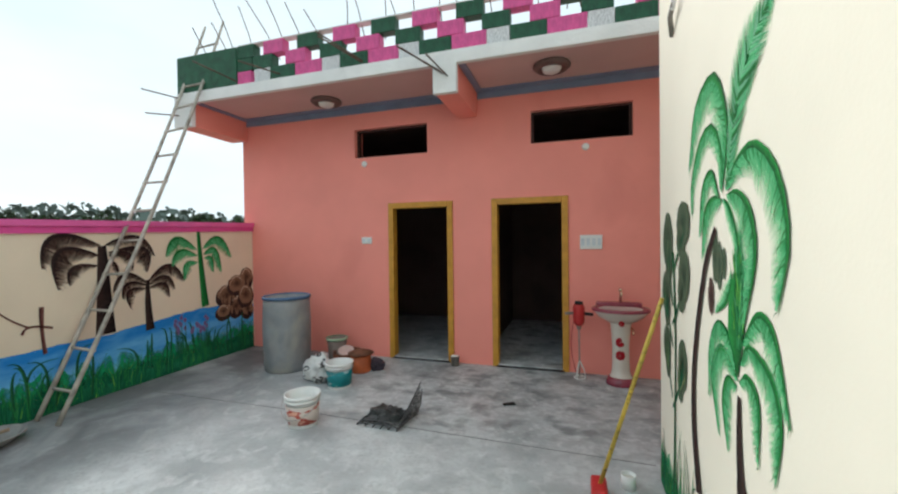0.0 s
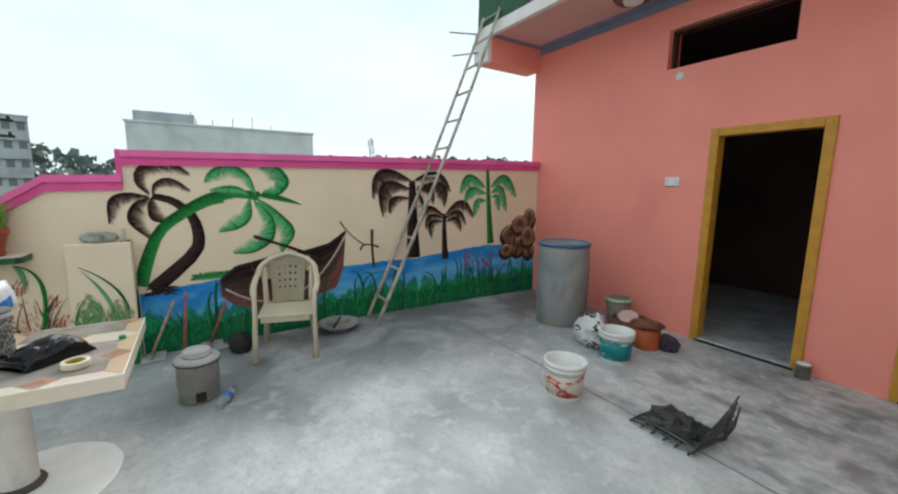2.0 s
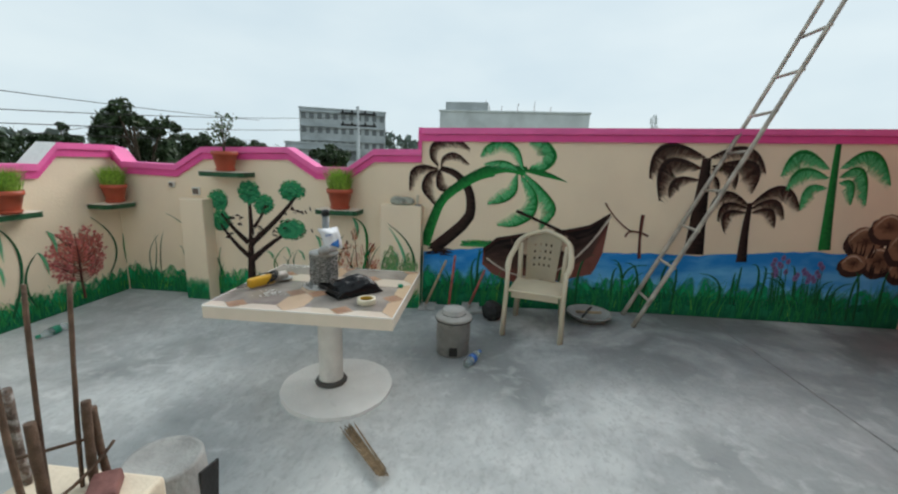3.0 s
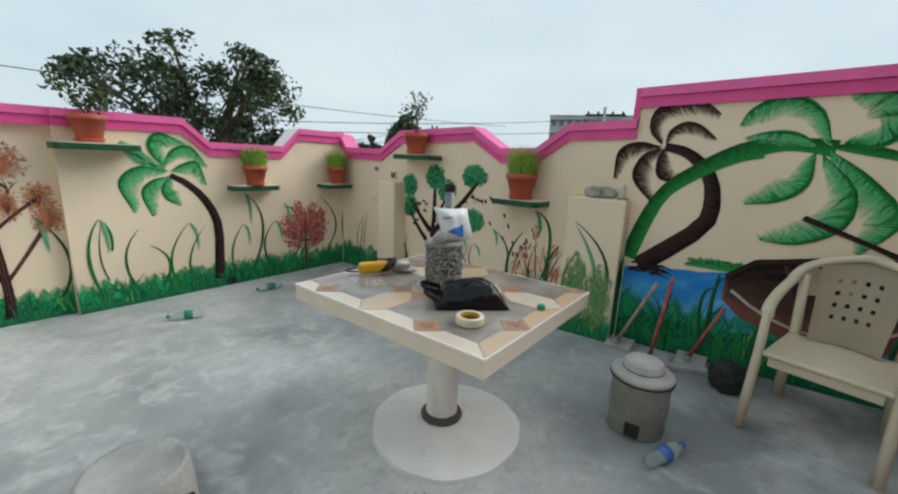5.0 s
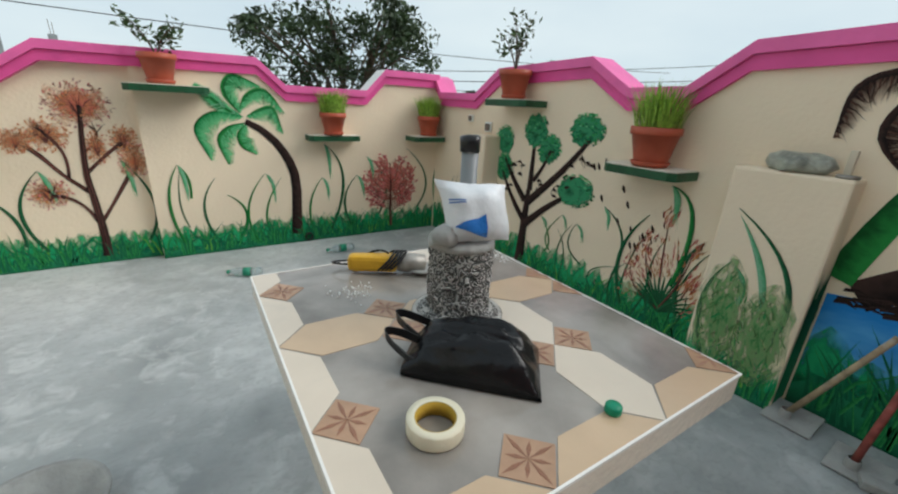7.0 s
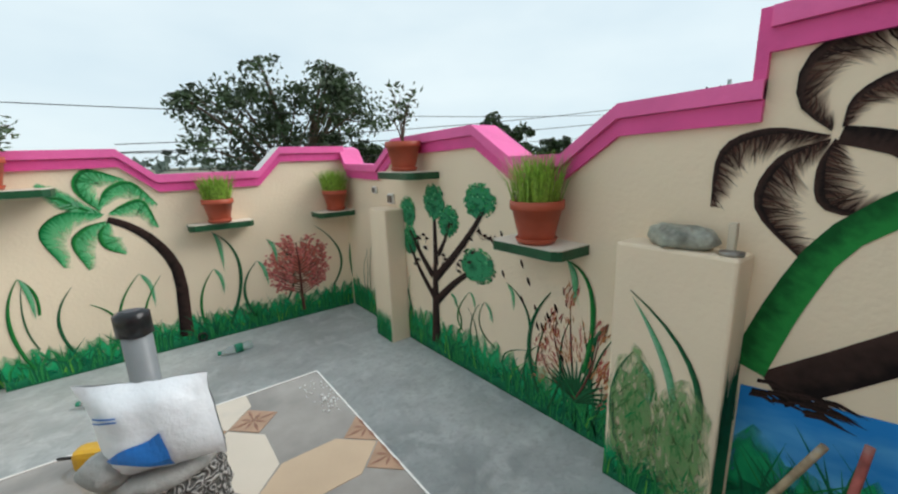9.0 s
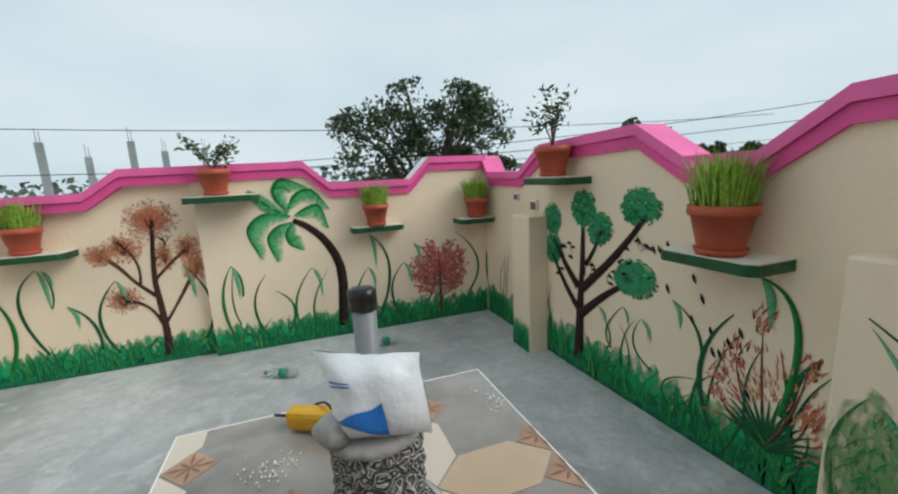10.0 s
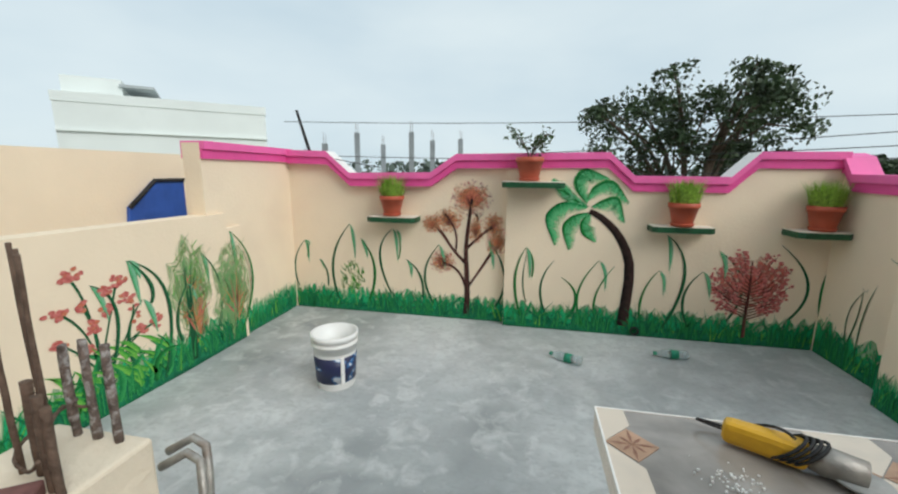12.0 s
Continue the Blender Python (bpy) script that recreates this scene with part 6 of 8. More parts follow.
part("mortar_skirt", crumple(lathe(B(), [(0.0885, 0.0), (0.13, 0.0), (0.122, 0.002), (0.106, 0.006), (0.095, 0.018), (0.0885, 0.02)], seg=40), 0.007, 24, keep_low=0.0005), PLASTERG, t, "pale smear of mortar round the foot")
part("rim", crumple(lathe(B(), [(0, 0.205), (0.084, 0.200), (0.090, 0.206), (0.090, 0.214), (0.086, 0.221), (0.076, 0.224), (0, 0.224)], (0.004, 0.003, 0), seg=48), 0.005, 42), DUSTY, t, "rough grey cement rim")
part("mortar_lump", crumple(lathe(B(), [(0, 0.215), (0.03, 0.22), (0.036, 0.245), (0.022, 0.268), (0, 0.274)], (0.075, 0.035, 0), seg=18), 0.012, 30), DUSTY, t, "lump of set mortar")
part("pipe", lathe(B(), [(0.021, 0.225), (0.021, 0.475), (0.0185, 0.475)], (0.006, 0.022, 0), seg=22), mat("dull_grey_pipe", (0.20, 0.22, 0.23), 0.4, var=0.15, scale=9, bump=0.05), t, "grey plastic pipe")
part("pipe_wrap", crumple(lathe(B(), [(0.0215, 0.448), (0.024, 0.448), (0.025, 0.482), (0.016, 0.488), (0, 0.485)], (0.006, 0.022, 0), seg=22), 0.004, 40), BLACK, t, "black plastic wrapped pipe end")
# white sack leaning on the pipe
t = thing("cement_sack", "small white plastic sack with blue triangle print on the stub", "sack", pose(-3.078, 0.283, 0.868, 10, 0, -18) @ Matrix.Diagonal((0.84, 0.9, 0.92, 1)))
bm = B()
NXC, NZC = 14, 10
for side in (1, -1):
    g = []
    for j in range(NZC + 1):
        r2 = []
        for i in range(NXC + 1):
            u, v = i / NXC * 2 - 1, j / NZC
            puff = 0.042 * (1 - abs(u) ** 3) * (1 - (2 * v - 1) ** 4) + 0.002
            ear = 0.018 * max(0, u) ** 5 * max(0, v - 0.6) / 0.4
            p = Vector((u * (0.108 - 0.006 * v) * (1 - 0.22 * max(0, u) * (1 - v)) + 0.012 * v + 0.8 * ear, side * puff, v * (0.165 - 0.006 * (1 - u) * v) + 0.35 * ear + 0.003))
            p += Vector(noise.noise_vector(p * 22)) * 0.008
            p.z = max(p.z, 0.0)
            r2.append(bm.verts.new(p))
        g.append(r2)
    for a, c in zip(g, g[1:]):
        for i in range(NXC):
            f = bm.faces.new((a[i], a[i + 1], c[i + 1], c[i]) if side < 0 else (a[i], c[i], c[i + 1], a[i + 1]))
            f.smooth = True
part("sack", bm, mat("white_woven_plastic", (0.74, 0.77, 0.80), 0.35, var=0.06, scale=12, bump=0.25, fine=25), t)
BLUE = mat("blue_print", (0.02, 0.16, 0.50), 0.4, var=0.15, scale=14)


def decal(bm, pts, y, amp=0.042):
    """A printed patch on the sack's front that follows its swelling."""
    vs = []
    for u, z in pts:
        uu, v = u / 0.108, z / 0.165
        p = Vector((u + 0.012 * v - 0.006 * v * uu, amp * (1 - min(1, abs(uu)) ** 3) * (1 - (2 * v - 1) ** 4) + 0.002, z))
        p += Vector(noise.noise_vector(p * 22)) * 0.008
        vs.append(bm.verts.new(p + Vector((0, y, 0))))
    return vs


bm = B()
n3 = 8
rows3 = []
for j in range(n3 + 1):
    f = j / n3 * 0.97 + 0.03
    lo3, hi3 = (0.072 - 0.102 * f, 0.050 - 0.038 * f), (0.072 - 0.096 * f, 0.050 + 0.030 * f)
    rows3.append(decal(bm, [(lo3[0] + (hi3[0] - lo3[0]) * i / 4, lo3[1] + (hi3[1] - lo3[1]) * i / 4) for i in range(5)], 0.004))
for a, c in zip(rows3, rows3[1:]):
    for i in range(4):
        bm.faces.new((a[i], a[i + 1], c[i + 1], c[i]))
part("blue_triangle", bm, BLUE, t, "blue printed triangle")
bm = B()
for z in (0.110, 0.117):
    a, c = decal(bm, [(0.035 + 0.01 * k, z) for k in range(6)], 0.003), decal(bm, [(0.035 + 0.01 * k, z + 0.003) for k in range(6)], 0.003)
    for i in range(5):
        bm.faces.new((a[i], a[i + 1], c[i + 1], c[i]))
part("print_bars", bm, BLUE, t, "small blue print")

# black carrier bag
t = thing("carrier_bag", "crumpled glossy black plastic carrier bag on the table", "bag", pose(-2.965, 0.435, TZ + 0.004, 0, 0, 138))
bm = B()
NU, NV = 34, 24
for top in (1, 0):
    g = []
    for i in range(NU + 1):
        row = []
        for j in range(NV + 1):
            u, v = i / NU, j / NV * 2 - 1
            body = (1 - abs(v) ** 3) ** 0.6 * (0.45 + 0.55 * math.sin(math.pi * min(1, 0.12 + u * 0.62))) * (1 - u ** 9) * min(1, 0.25 + 5 * u)
            fold = abs(noise.noise(Vector((u * 1.5 + 2, v * 2.3, 4)))) * 0.05 + abs(noise.noise(Vector((u * 4, v * 4 + u * 3, 9)))) * 0.022
            z = (0.104 * body - fold * body + 0.004) if top else 0.0
            p = Vector((-0.135 + 0.30 * u, v * (0.080 + 0.018 * u ** 0.6), z))
            if 0 < i < NU and 0 < j < NV:
                p.x += 0.006 * noise.noise(p * 30)
            row.append(bm.verts.new(p))
        g.append(row)
    for p, q in zip(g, g[1:]):
        for j in range(NV):
            f = bm.faces.new((p[j], q[j], q[j + 1], p[j + 1]) if top else (p[j], p[j + 1], q[j + 1], q[j]))
            f.smooth = True
bmesh.ops.remove_doubles(bm, verts=bm.verts, dist=0.0045)
part("bag", bm, mat("glossy_black_film", (0.008, 0.008, 0.009), 0.22, var=0.2, scale=12, bump=0.25, fine=30, spec=0.25), t)
for dy in (0.045, -0.040):
    bm = B()
    loop = bend((-0.10, dy + 0.02, 0.050), (-0.185, dy + 0.012, 0.066), (-0.10, dy - 0.026, 0.018), 14)
    for p, q in zip(loop, loop[1:]):
        bm.faces.new([bm.verts.new(Vector(c) + Vector(e)) for c, e in ((p, (0.0, 0, 0.011)), (q, (0.0, 0, 0.011)), (q, (0.004, 0, -0.011)), (p, (0.004, 0, -0.011)))])
    bmesh.ops.remove_doubles(bm, verts=bm.verts, dist=0.0005)
    bmesh.ops.solidify(bm, geom=bm.faces[:], thickness=0.003)
    part("handle", crumple(bm, 0.004, 30), BLACK, t)
# tape roll, cap
t = thing("tape_roll", "roll of cream masking tape lying on the table", "tape", pose(-2.80, 0.575, TZ + 0.0028))
part("tape", lathe(B(), [(0.038, 0), (0.052, 0), (0.053, 0.003), (0.053, 0.027), (0.052, 0.03), (0.038, 0.03)], seg=36), mat("cream_tape", (0.72, 0.66, 0.50), 0.5, var=0.04), t)
part("core", lathe(B(), [(0.0379, 0.001), (0.0355, 0.001), (0.0355, 0.029), (0.0379, 0.029)], seg=36), mat("mustard_card", (0.45, 0.28, 0.03), 0.7), t, "mustard card core")
solid("bottle_cap", lathe(B(), [(0, 0.0), (0.016, 0), (0.017, 0.002), (0.0165, 0.015), (0.014, 0.018), (0, 0.018)], seg=20), mat("green_cap", (0.0, 0.25, 0.13), 0.4), "green plastic bottle cap on the table", "bottle cap", m=pose(-3.129, 0.705, TZ + 0.003))
# yellow power tool
t = thing("power_tool", "dusty yellow angle grinder with wound black cable", "power tool", pose(-3.02, -0.125, TZ + 0.004, 0, 0, 153) @ Matrix.Diagonal((1.05, 0.95, 0.95, 1)))
bm = box(B(), -0.13, 0.03, -0.032, 0.032, 0.005, 0.066, 0.016)
for v in bm.verts:
    v.co.y *= 0.8 + 0.25 * (v.co.x > -0.05)
part("body", bm, mat("yellow_tool_plastic", (0.62, 0.34, 0.02), 0.4, var=0.15, scale=14, stain=(0.3, 0.25, 0.16), stain_scale=12), t)
part("gear_head", lathe(B(), [(0, 0.03), (0.03, 0.03), (0.036, 0.055), (0.03, 0.12), (0, 0.125)], seg=18), STEEL, t, "grey metal gear head").matrix_basis = pose(0.0, 0, 0.036, 0, 90, 0) 
part("disc", lathe(B(), [(0, 0), (0.05, 0), (0.05, 0.006), (0, 0.008)], (0.115, 0, 0.012), 26), DUSTY, t, "worn grinding disc")
bm = B()
for k in range(4):
    tube(bm, [Vector((-0.01 + 0.012 * k + 0.03 * math.sin(a), 0.04 * math.cos(a), 0.042 + 0.037 * math.sin(a))) for a in (2 * math.pi * j / 14 for j in range(15))], 0.004, 5)
tube(bm, bend((-0.13, 0.0, 0.04), (-0.185, 0.03, 0.02), (-0.12, 0.045, 0.006), 8), 0.004, 5)
tube(bm, bend((-0.12, 0.045, 0.006), (-0.05, 0.02, 0.07), (0.0, -0.02, 0.078), 8), 0.004, 5)
part("cable", bm, DULLBLACK, t, "black cable")
# plaster crumbs on the table
bm = B()
rr = random.Random(3)
for k in range(110):
    c = (-2.86 + rr.gauss(0, 0.035), -0.03 + rr.gauss(0, 0.03)) if k < 60 else (-3.47 + rr.gauss(0, 0.02), -0.1 + rr.gauss(0, 0.05))
    s = rr.uniform(0.0008, 0.0026)
    box(bm, c[0] - s, c[0] + s, c[1] - s, c[1] + s * 0.8, TZ + 0.003, TZ + 0.004 + s)
tagged(part("plaster_crumbs", bm, WHITEBASE), "pale plaster crumbs scattered on the table", "crumbs", kind="stuff")

# ---- plastic chair ----
t = thing("plastic_chair", "beige moulded plastic armchair with pierced back", "chair", pose(-4.20, 1.745, floor_z(1.74), 0, 0, -14.6))
SZ = 0.40
bm = box(B(), -0.22, 0.23, -0.225, 0.225, SZ - 0.012, SZ + 0.012, 0.01)
part("seat", bm, CHAIRPL, t)
part("seat_apron", box(B(), 0.195, 0.215, -0.2, 0.2, SZ - 0.06, SZ - 0.0125, 0.006), CHAIRPL, t)
# pierced back shell
def back_at(u, v):
    lean = -0.19 - 0.15 * v
    return Vector((lean + 0.05 * (u * u), u * (0.135 + 0.03 * v), SZ + 0.02 + v * 0.43))


bm = B()
nu, nv = 19, 21
top_of = lambda u: 1.0 - 0.10 * abs(u) ** 2.6
verts = [[bm.verts.new(back_at(i / nu * 2 - 1, j / nv * top_of(i / nu * 2 - 1))) for i in range(nu + 1)] for j in range(nv + 1)]
for j in range(nv):
    for i in range(nu):
        if 3 <= i <= 15 and (i - 3) % 3 == 1 and 5 <= j <= 17 and (j - 5) % 3 == 1:
            continue
        bm.faces.new((verts[j][i], verts[j][i + 1], verts[j + 1][i + 1], verts[j + 1][i]))
bmesh.ops.solidify(bm, geom=bm.faces[:], thickness=0.012)
part("backrest", bm, CHAIRPL, t)
arch = [Vector((0.19, -0.245, 0.585))]
for p0, p1, p2 in (((0.19, -0.245, 0.585), (0.02, -0.268, 0.635), (-0.17, -0.25, 0.71)), ((-0.17, -0.25, 0.71), (-0.28, -0.19, 0.80), (-0.335, 0.0, 0.865))):
    arch += bend(p0, p1, p2, 8)[1:]
arch += [Vector((p.x, -p.y, p.z)) for p in arch[-2::-1]]
bm = tube(B(), arch, 0.027, 10)
for v in bm.verts:
    mid_z = min(arch, key=lambda p: (p - v.co).length_squared)
    v.co.z = mid_z.z + (v.co.z - mid_z.z) * 0.75
part("arm_arch", bm, CHAIRPL, t, "rounded arms and back rim in one arch")
for s in (-1, 1):
    bm = B()
    tube(bm, [(0.25, s * 0.25, 0.0), (0.235, s * 0.245, 0.2), (0.215, s * 0.24, SZ), (0.19, s * 0.245, 0.60)], 0.034, 8, 0.027)
    for v in bm.verts:
        v.co.y = s * 0.245 + (v.co.y - s * 0.245) * 0.7
    part("leg", bm, CHAIRPL, t)
    part("leg", tube(B(), [(-0.27, s * 0.225, 0.0), (-0.225, s * 0.20, SZ), (-0.24, s * 0.215, 0.745)], 0.028, 8, 0.022), CHAIRPL, t)

# basket of tools behind the chair, black bag under it
t = thing("basket", "shallow grey iron pan holding tools behind the chair", "pan", pose(-4.47, 2.30, floor_z(2.3)))
part("pan", lathe(B(), [(0, 0.0), (0.12, 0.0), (0.20, 0.07), (0.215, 0.075), (0.215, 0.085), (0.195, 0.08), (0.12, 0.015), (0, 0.012)], seg=30), DUSTY, t)
solid("trowel", tube(B(), [(-4.55, 2.2, floor_z(2.2) + 0.05), (-4.42, 2.40, floor_z(2.3) + 0.10)], 0.014, 8), WOOD, "wooden-handled trowel lying in the iron pan", "trowel")
solid("hammer", tube(B(), [(-4.40, 2.22, floor_z(2.3) + 0.05), (-4.56, 2.34, floor_z(2.3) + 0.10)], 0.012, 8), DULLBLACK, "dark hammer lying in the iron pan", "hammer")
bm = bmesh.new()
bmesh.ops.create_icosphere(bm, subdivisions=3, radius=1)
for v in bm.verts:
    c = v.co.copy()
    v.co = Vector((c.x * 0.09, c.y * 0.10, max(0, (c.z + 0.8) * 0.10))) + c * 0.02 * noise.noise(c * 3)
    v.co.z = max(v.co.z, 0)
tagged(part("bin_bag", bm, DULLBLACK, at=pose(-4.39, 1.36, floor_z(1.36))), "small dull black bag on the floor", "bag")

# ---- hand tools along the west wall ----
HOE_T, HOE_R = mat("tan_handle", (0.36, 0.27, 0.17), 0.75, var=0.35, scale=24, stain=(0.42, 0.41, 0.39), stain_scale=14), mat("faded_red_handle", (0.33, 0.085, 0.07), 0.75, var=0.35, scale=24, stain=(0.36, 0.30, 0.28), stain_scale=12)
for (x0, y0), (x1, y1, z1), mm, lb in (((-4.58, 0.67), (-4.64, 0.87, 0.46), HOE_T, "cement-crusted hoe with tan wooden handle"), ((-4.47, 0.92), (-4.63, 0.96, 0.52), HOE_R, "cement-crusted spade with red handle"), ((-4.62, 1.12), (-4.66, 1.27, 0.38), HOE_R, "cement-crusted hoe with red handle")):
    zf = floor_z(y0)
    t = thing("hoe", lb, "hoe", pose(x0, y0, zf), "hand tools leaning on the west wall")
    part("handle", tube(B(), [(0, 0, 0.03), (x1 - x0, y1 - y0, z1 - zf)], 0.013, 9, 0.012), mm, t)
    bm = box(B(), -0.10, 0.06, -0.07, 0.11, 0.0, 0.008, 0.003)
    for v in bm.verts:
        v.co.z += 0.25 * abs(v.co.y) ** 1.6 + (0.03 if v.co.x < -0.05 else 0)
    part("blade", bm, DUSTY, t, "cement-grey blade")
    part("socket", lathe(B(), [(0.024, 0.0), (0.024, 0.05), (0.02, 0.06)], seg=12), DUSTY, t)
solid("levelling_board", box(B(), -0.03, 0.03, -0.22, 0.22, 0.0, 0.035, 0.004), DUSTY, "cement-crusted wooden levelling board on the floor", "board", m=pose(-4.50, 1.16, floor_z(1.1), 0, 0, 22))

# ---- water jug and bottles ----
jz = floor_z(1.07)
t = thing("water_jug", "cement-dusted round insulated water jug with lid", "water jug", pose(-3.66, 1.03, jz) @ Matrix.Diagonal((0.90, 0.90, 0.95, 1)))
part("body", lathe(B(), [(0, 0.0), (0.135, 0), (0.145, 0.01), (0.142, 0.10), (0.15, 0.12), (0.148, 0.27), (0.155, 0.285), (0.155, 0.30), (0, 0.30)], seg=34), mat("grimy_jug_plastic", (0.27, 0.265, 0.25), 0.6, var=0.2, scale=8, bump=0.3, stain=(0.12, 0.12, 0.115), stain_scale=9, stain_pos=0.55), t)
part("lid", lathe(B(), [(0, 0.3005), (0.158, 0.3005), (0.16, 0.315), (0.15, 0.33), (0.10, 0.34), (0.098, 0.375), (0.09, 0.385), (0, 0.388)], seg=34), mat("pale_dusty_lid", (0.44, 0.435, 0.415), 0.75, var=0.15, scale=9), t, "pale dusty lid")
part("seam", lathe(B(), [(0.1575, 0.294), (0.163, 0.294), (0.163, 0.301), (0.1575, 0.301)], seg=34), DULLBLACK, t, "dark seam under the lid")
part("lid_seam", lathe(B(), [(0.0985, 0.338), (0.103, 0.338), (0.103, 0.343), (0.0985, 0.343)], seg=30), DULLBLACK, t)
part("tap_recess", box(B(), 0.135, 0.155, -0.035, 0.035, 0.02, 0.09, 0.005), DULLBLACK, t, "dark tap recess").matrix_basis = pose(0, 0, 0, 0, 0, 5)
CLEAR = mat("clear_bottle_plastic", (0.72, 0.80, 0.80), 0.15, var=0.05, bump=0.2, fine=30)
LABELB, LABELG = mat("blue_bottle_label", (0.05, 0.16, 0.5), 0.4), mat("green_bottle_label", (0.02, 0.26, 0.15), 0.4)
clearb = CLEAR.node_tree.nodes["Principled BSDF"]
clearb.inputs["Transmission Weight"].default_value = 0.75
clearb.inputs["IOR"].default_value = 1.1
for x, y, yaw, lab, lb in ((-3.50, 1.20, 157, LABELB, "crushed clear plastic water bottle with blue cap"), (-2.72, -2.11, -25, LABELG, "clear plastic bottle with green label"), (-3.53, -2.34, 2, LABELG, "clear plastic bottle with green label")):
    t = thing("plastic_bottle", lb + " lying on the floor", "bottle", pose(x, y, floor_z(y) + 0.034, 0, 90, yaw), "empty water bottles on the floor")
    part("bottle", crumple(lathe(B(), [(0, -0.12), (0.030, -0.12), (0.033, -0.11), (0.031, -0.02), (0.033, 0.0), (0.033, 0.05), (0.014, 0.095), (0.013, 0.11)], seg=18), 0.005, 25, x), CLEAR, t)
    part("label", lathe(B(), [(0.0345, -0.05), (0.0352, -0.05), (0.0352, 0.005), (0.0345, 0.005)], seg=18), lab, t, "printed label band")
    part("cap", lathe(B(), [(0, 0.125), (0.015, 0.125), (0.016, 0.105), (0, 0.105)], seg=14), lab, t)

# ---- buckets ----
def bucket(name, x, y, h, r, label, lab_mat, inside, bands=(0.2, 0.72), yaw=0, handle=True, white=WHITEPL):
    t = thing("paint_bucket", label, "bucket", pose(x, y, floor_z(y), 0, 0, yaw), "paint buckets on the terrace")
    prof = lambda z: r * (0.86 + 0.14 * z / h)
    part("body", lathe(B(), [(0, 0.004), (prof(0) * 0.98, 0.0), (prof(0), 0.006), (prof(h * 0.8), h * 0.8), (r * 1.04, h * 0.8), (r * 1.045, h * 0.84), (r * 1.0, h * 0.85), (r * 1.0, h * 0.9), (r * 1.05, h * 0.9), (r * 1.06, h), (r * 0.97, h), (r * 0.95, h * 0.6), (r * 0.86, h * 0.25), (0, h * 0.25)], seg=36), white, t)
    a, c = bands
    part("label", lathe(B(), [(prof(h * a) + 0.001, h * a), (prof(h * a) + 0.002, h * a), (prof(h * c) + 0.002, h * c), (prof(h * c) + 0.001, h * c)], seg=36), lab_mat, t, "printed label band")
    part("contents", lathe(B(), [(0, h * 0.3), (r * 0.86, h * 0.3)], seg=24), inside, t, "dried paint residue")
    if handle:
        part("handle", tube(B(), [Vector((1.06 * r * math.cos(a2), -0.02 - 0.10 * math.sin(a2) * 1.2, h * 0.86 - 0.09 * math.sin(a2))) + Vector((0, -0.9 * r * math.sin(a2), 0)) for a2 in (math.pi * k / 14 for k in range(15))], 0.003, 5), STEEL, t, "thin wire handle")
    return t


def print_mat(name, base, inks, scale):
    """Printed packaging: blocks of ink too small to read."""
    m, n, l, b = nodes_of(name)
    tc = n.new("ShaderNodeTexCoord")
    mp = n.new("ShaderNodeMapping")
    mp.inputs["Scale"].default_value = (scale, scale, scale * 1.6)
    l.new(tc.outputs["Object"], mp.inputs["Vector"])
    no = n.new("ShaderNodeTexNoise")
    no.inputs["Scale"].default_value, no.inputs["Detail"].default_value = 1.0, 1.5
    l.new(mp.outputs[0], no.inputs["Vector"])
    ra = n.new("ShaderNodeValToRGB")
    ra.color_ramp.interpolation = "CONSTANT"
    e = ra.color_ramp.elements
    e[0].position, e[0].color = 0, tuple(base) + (1,)
    e[1].position, e[1].color = 0.57, tuple(inks[0]) + (1,)
    e.new(0.64).color = tuple(inks[1]) + (1,)
    l.new(no.outputs[0], ra.inputs[0])
    l.new(ra.outputs[0], b.inputs["Base Color"])
    b.inputs["Roughness"].default_value = 0.4
    return m


DRY = mat("dried_paint", (0.62, 0.58, 0.52), 0.6, var=0.15, scale=10)
bucket("a", -2.28, 3.315, 0.27, 0.145, "open white paint bucket with red label", print_mat("red_label", (0.66, 0.56, 0.50), ((0.45, 0.06, 0.04), (0.70, 0.35, 0.25)), 9), DRY, (0.12, 0.7), 20)
bucket("b", -2.485, 4.20, 0.27, 0.145, "open white paint bucket with teal label and wire handle", print_mat("teal_label", (0.0, 0.20, 0.22), ((0.0, 0.28, 0.30), (0.5, 0.62, 0.62)), 9), DRY, (0.1, 0.72), -30)
bk = bucket("c", -1.165, -1.46, 0.37, 0.145, "tall open white paint bucket with navy label", print_mat("navy_label", (0.015, 0.02, 0.07), ((0.02, 0.12, 0.30), (0.55, 0.58, 0.62)), 11), DRY, (0.14, 0.62), 60, handle=False)
part("label_gap", box(B(), -0.012, 0.012, 0.128, 0.142, 0.05, 0.235, 0.003), WHITEPL, bk, "white strip between labels").matrix_basis = pose(0, 0, 0, 0, 0, -15)

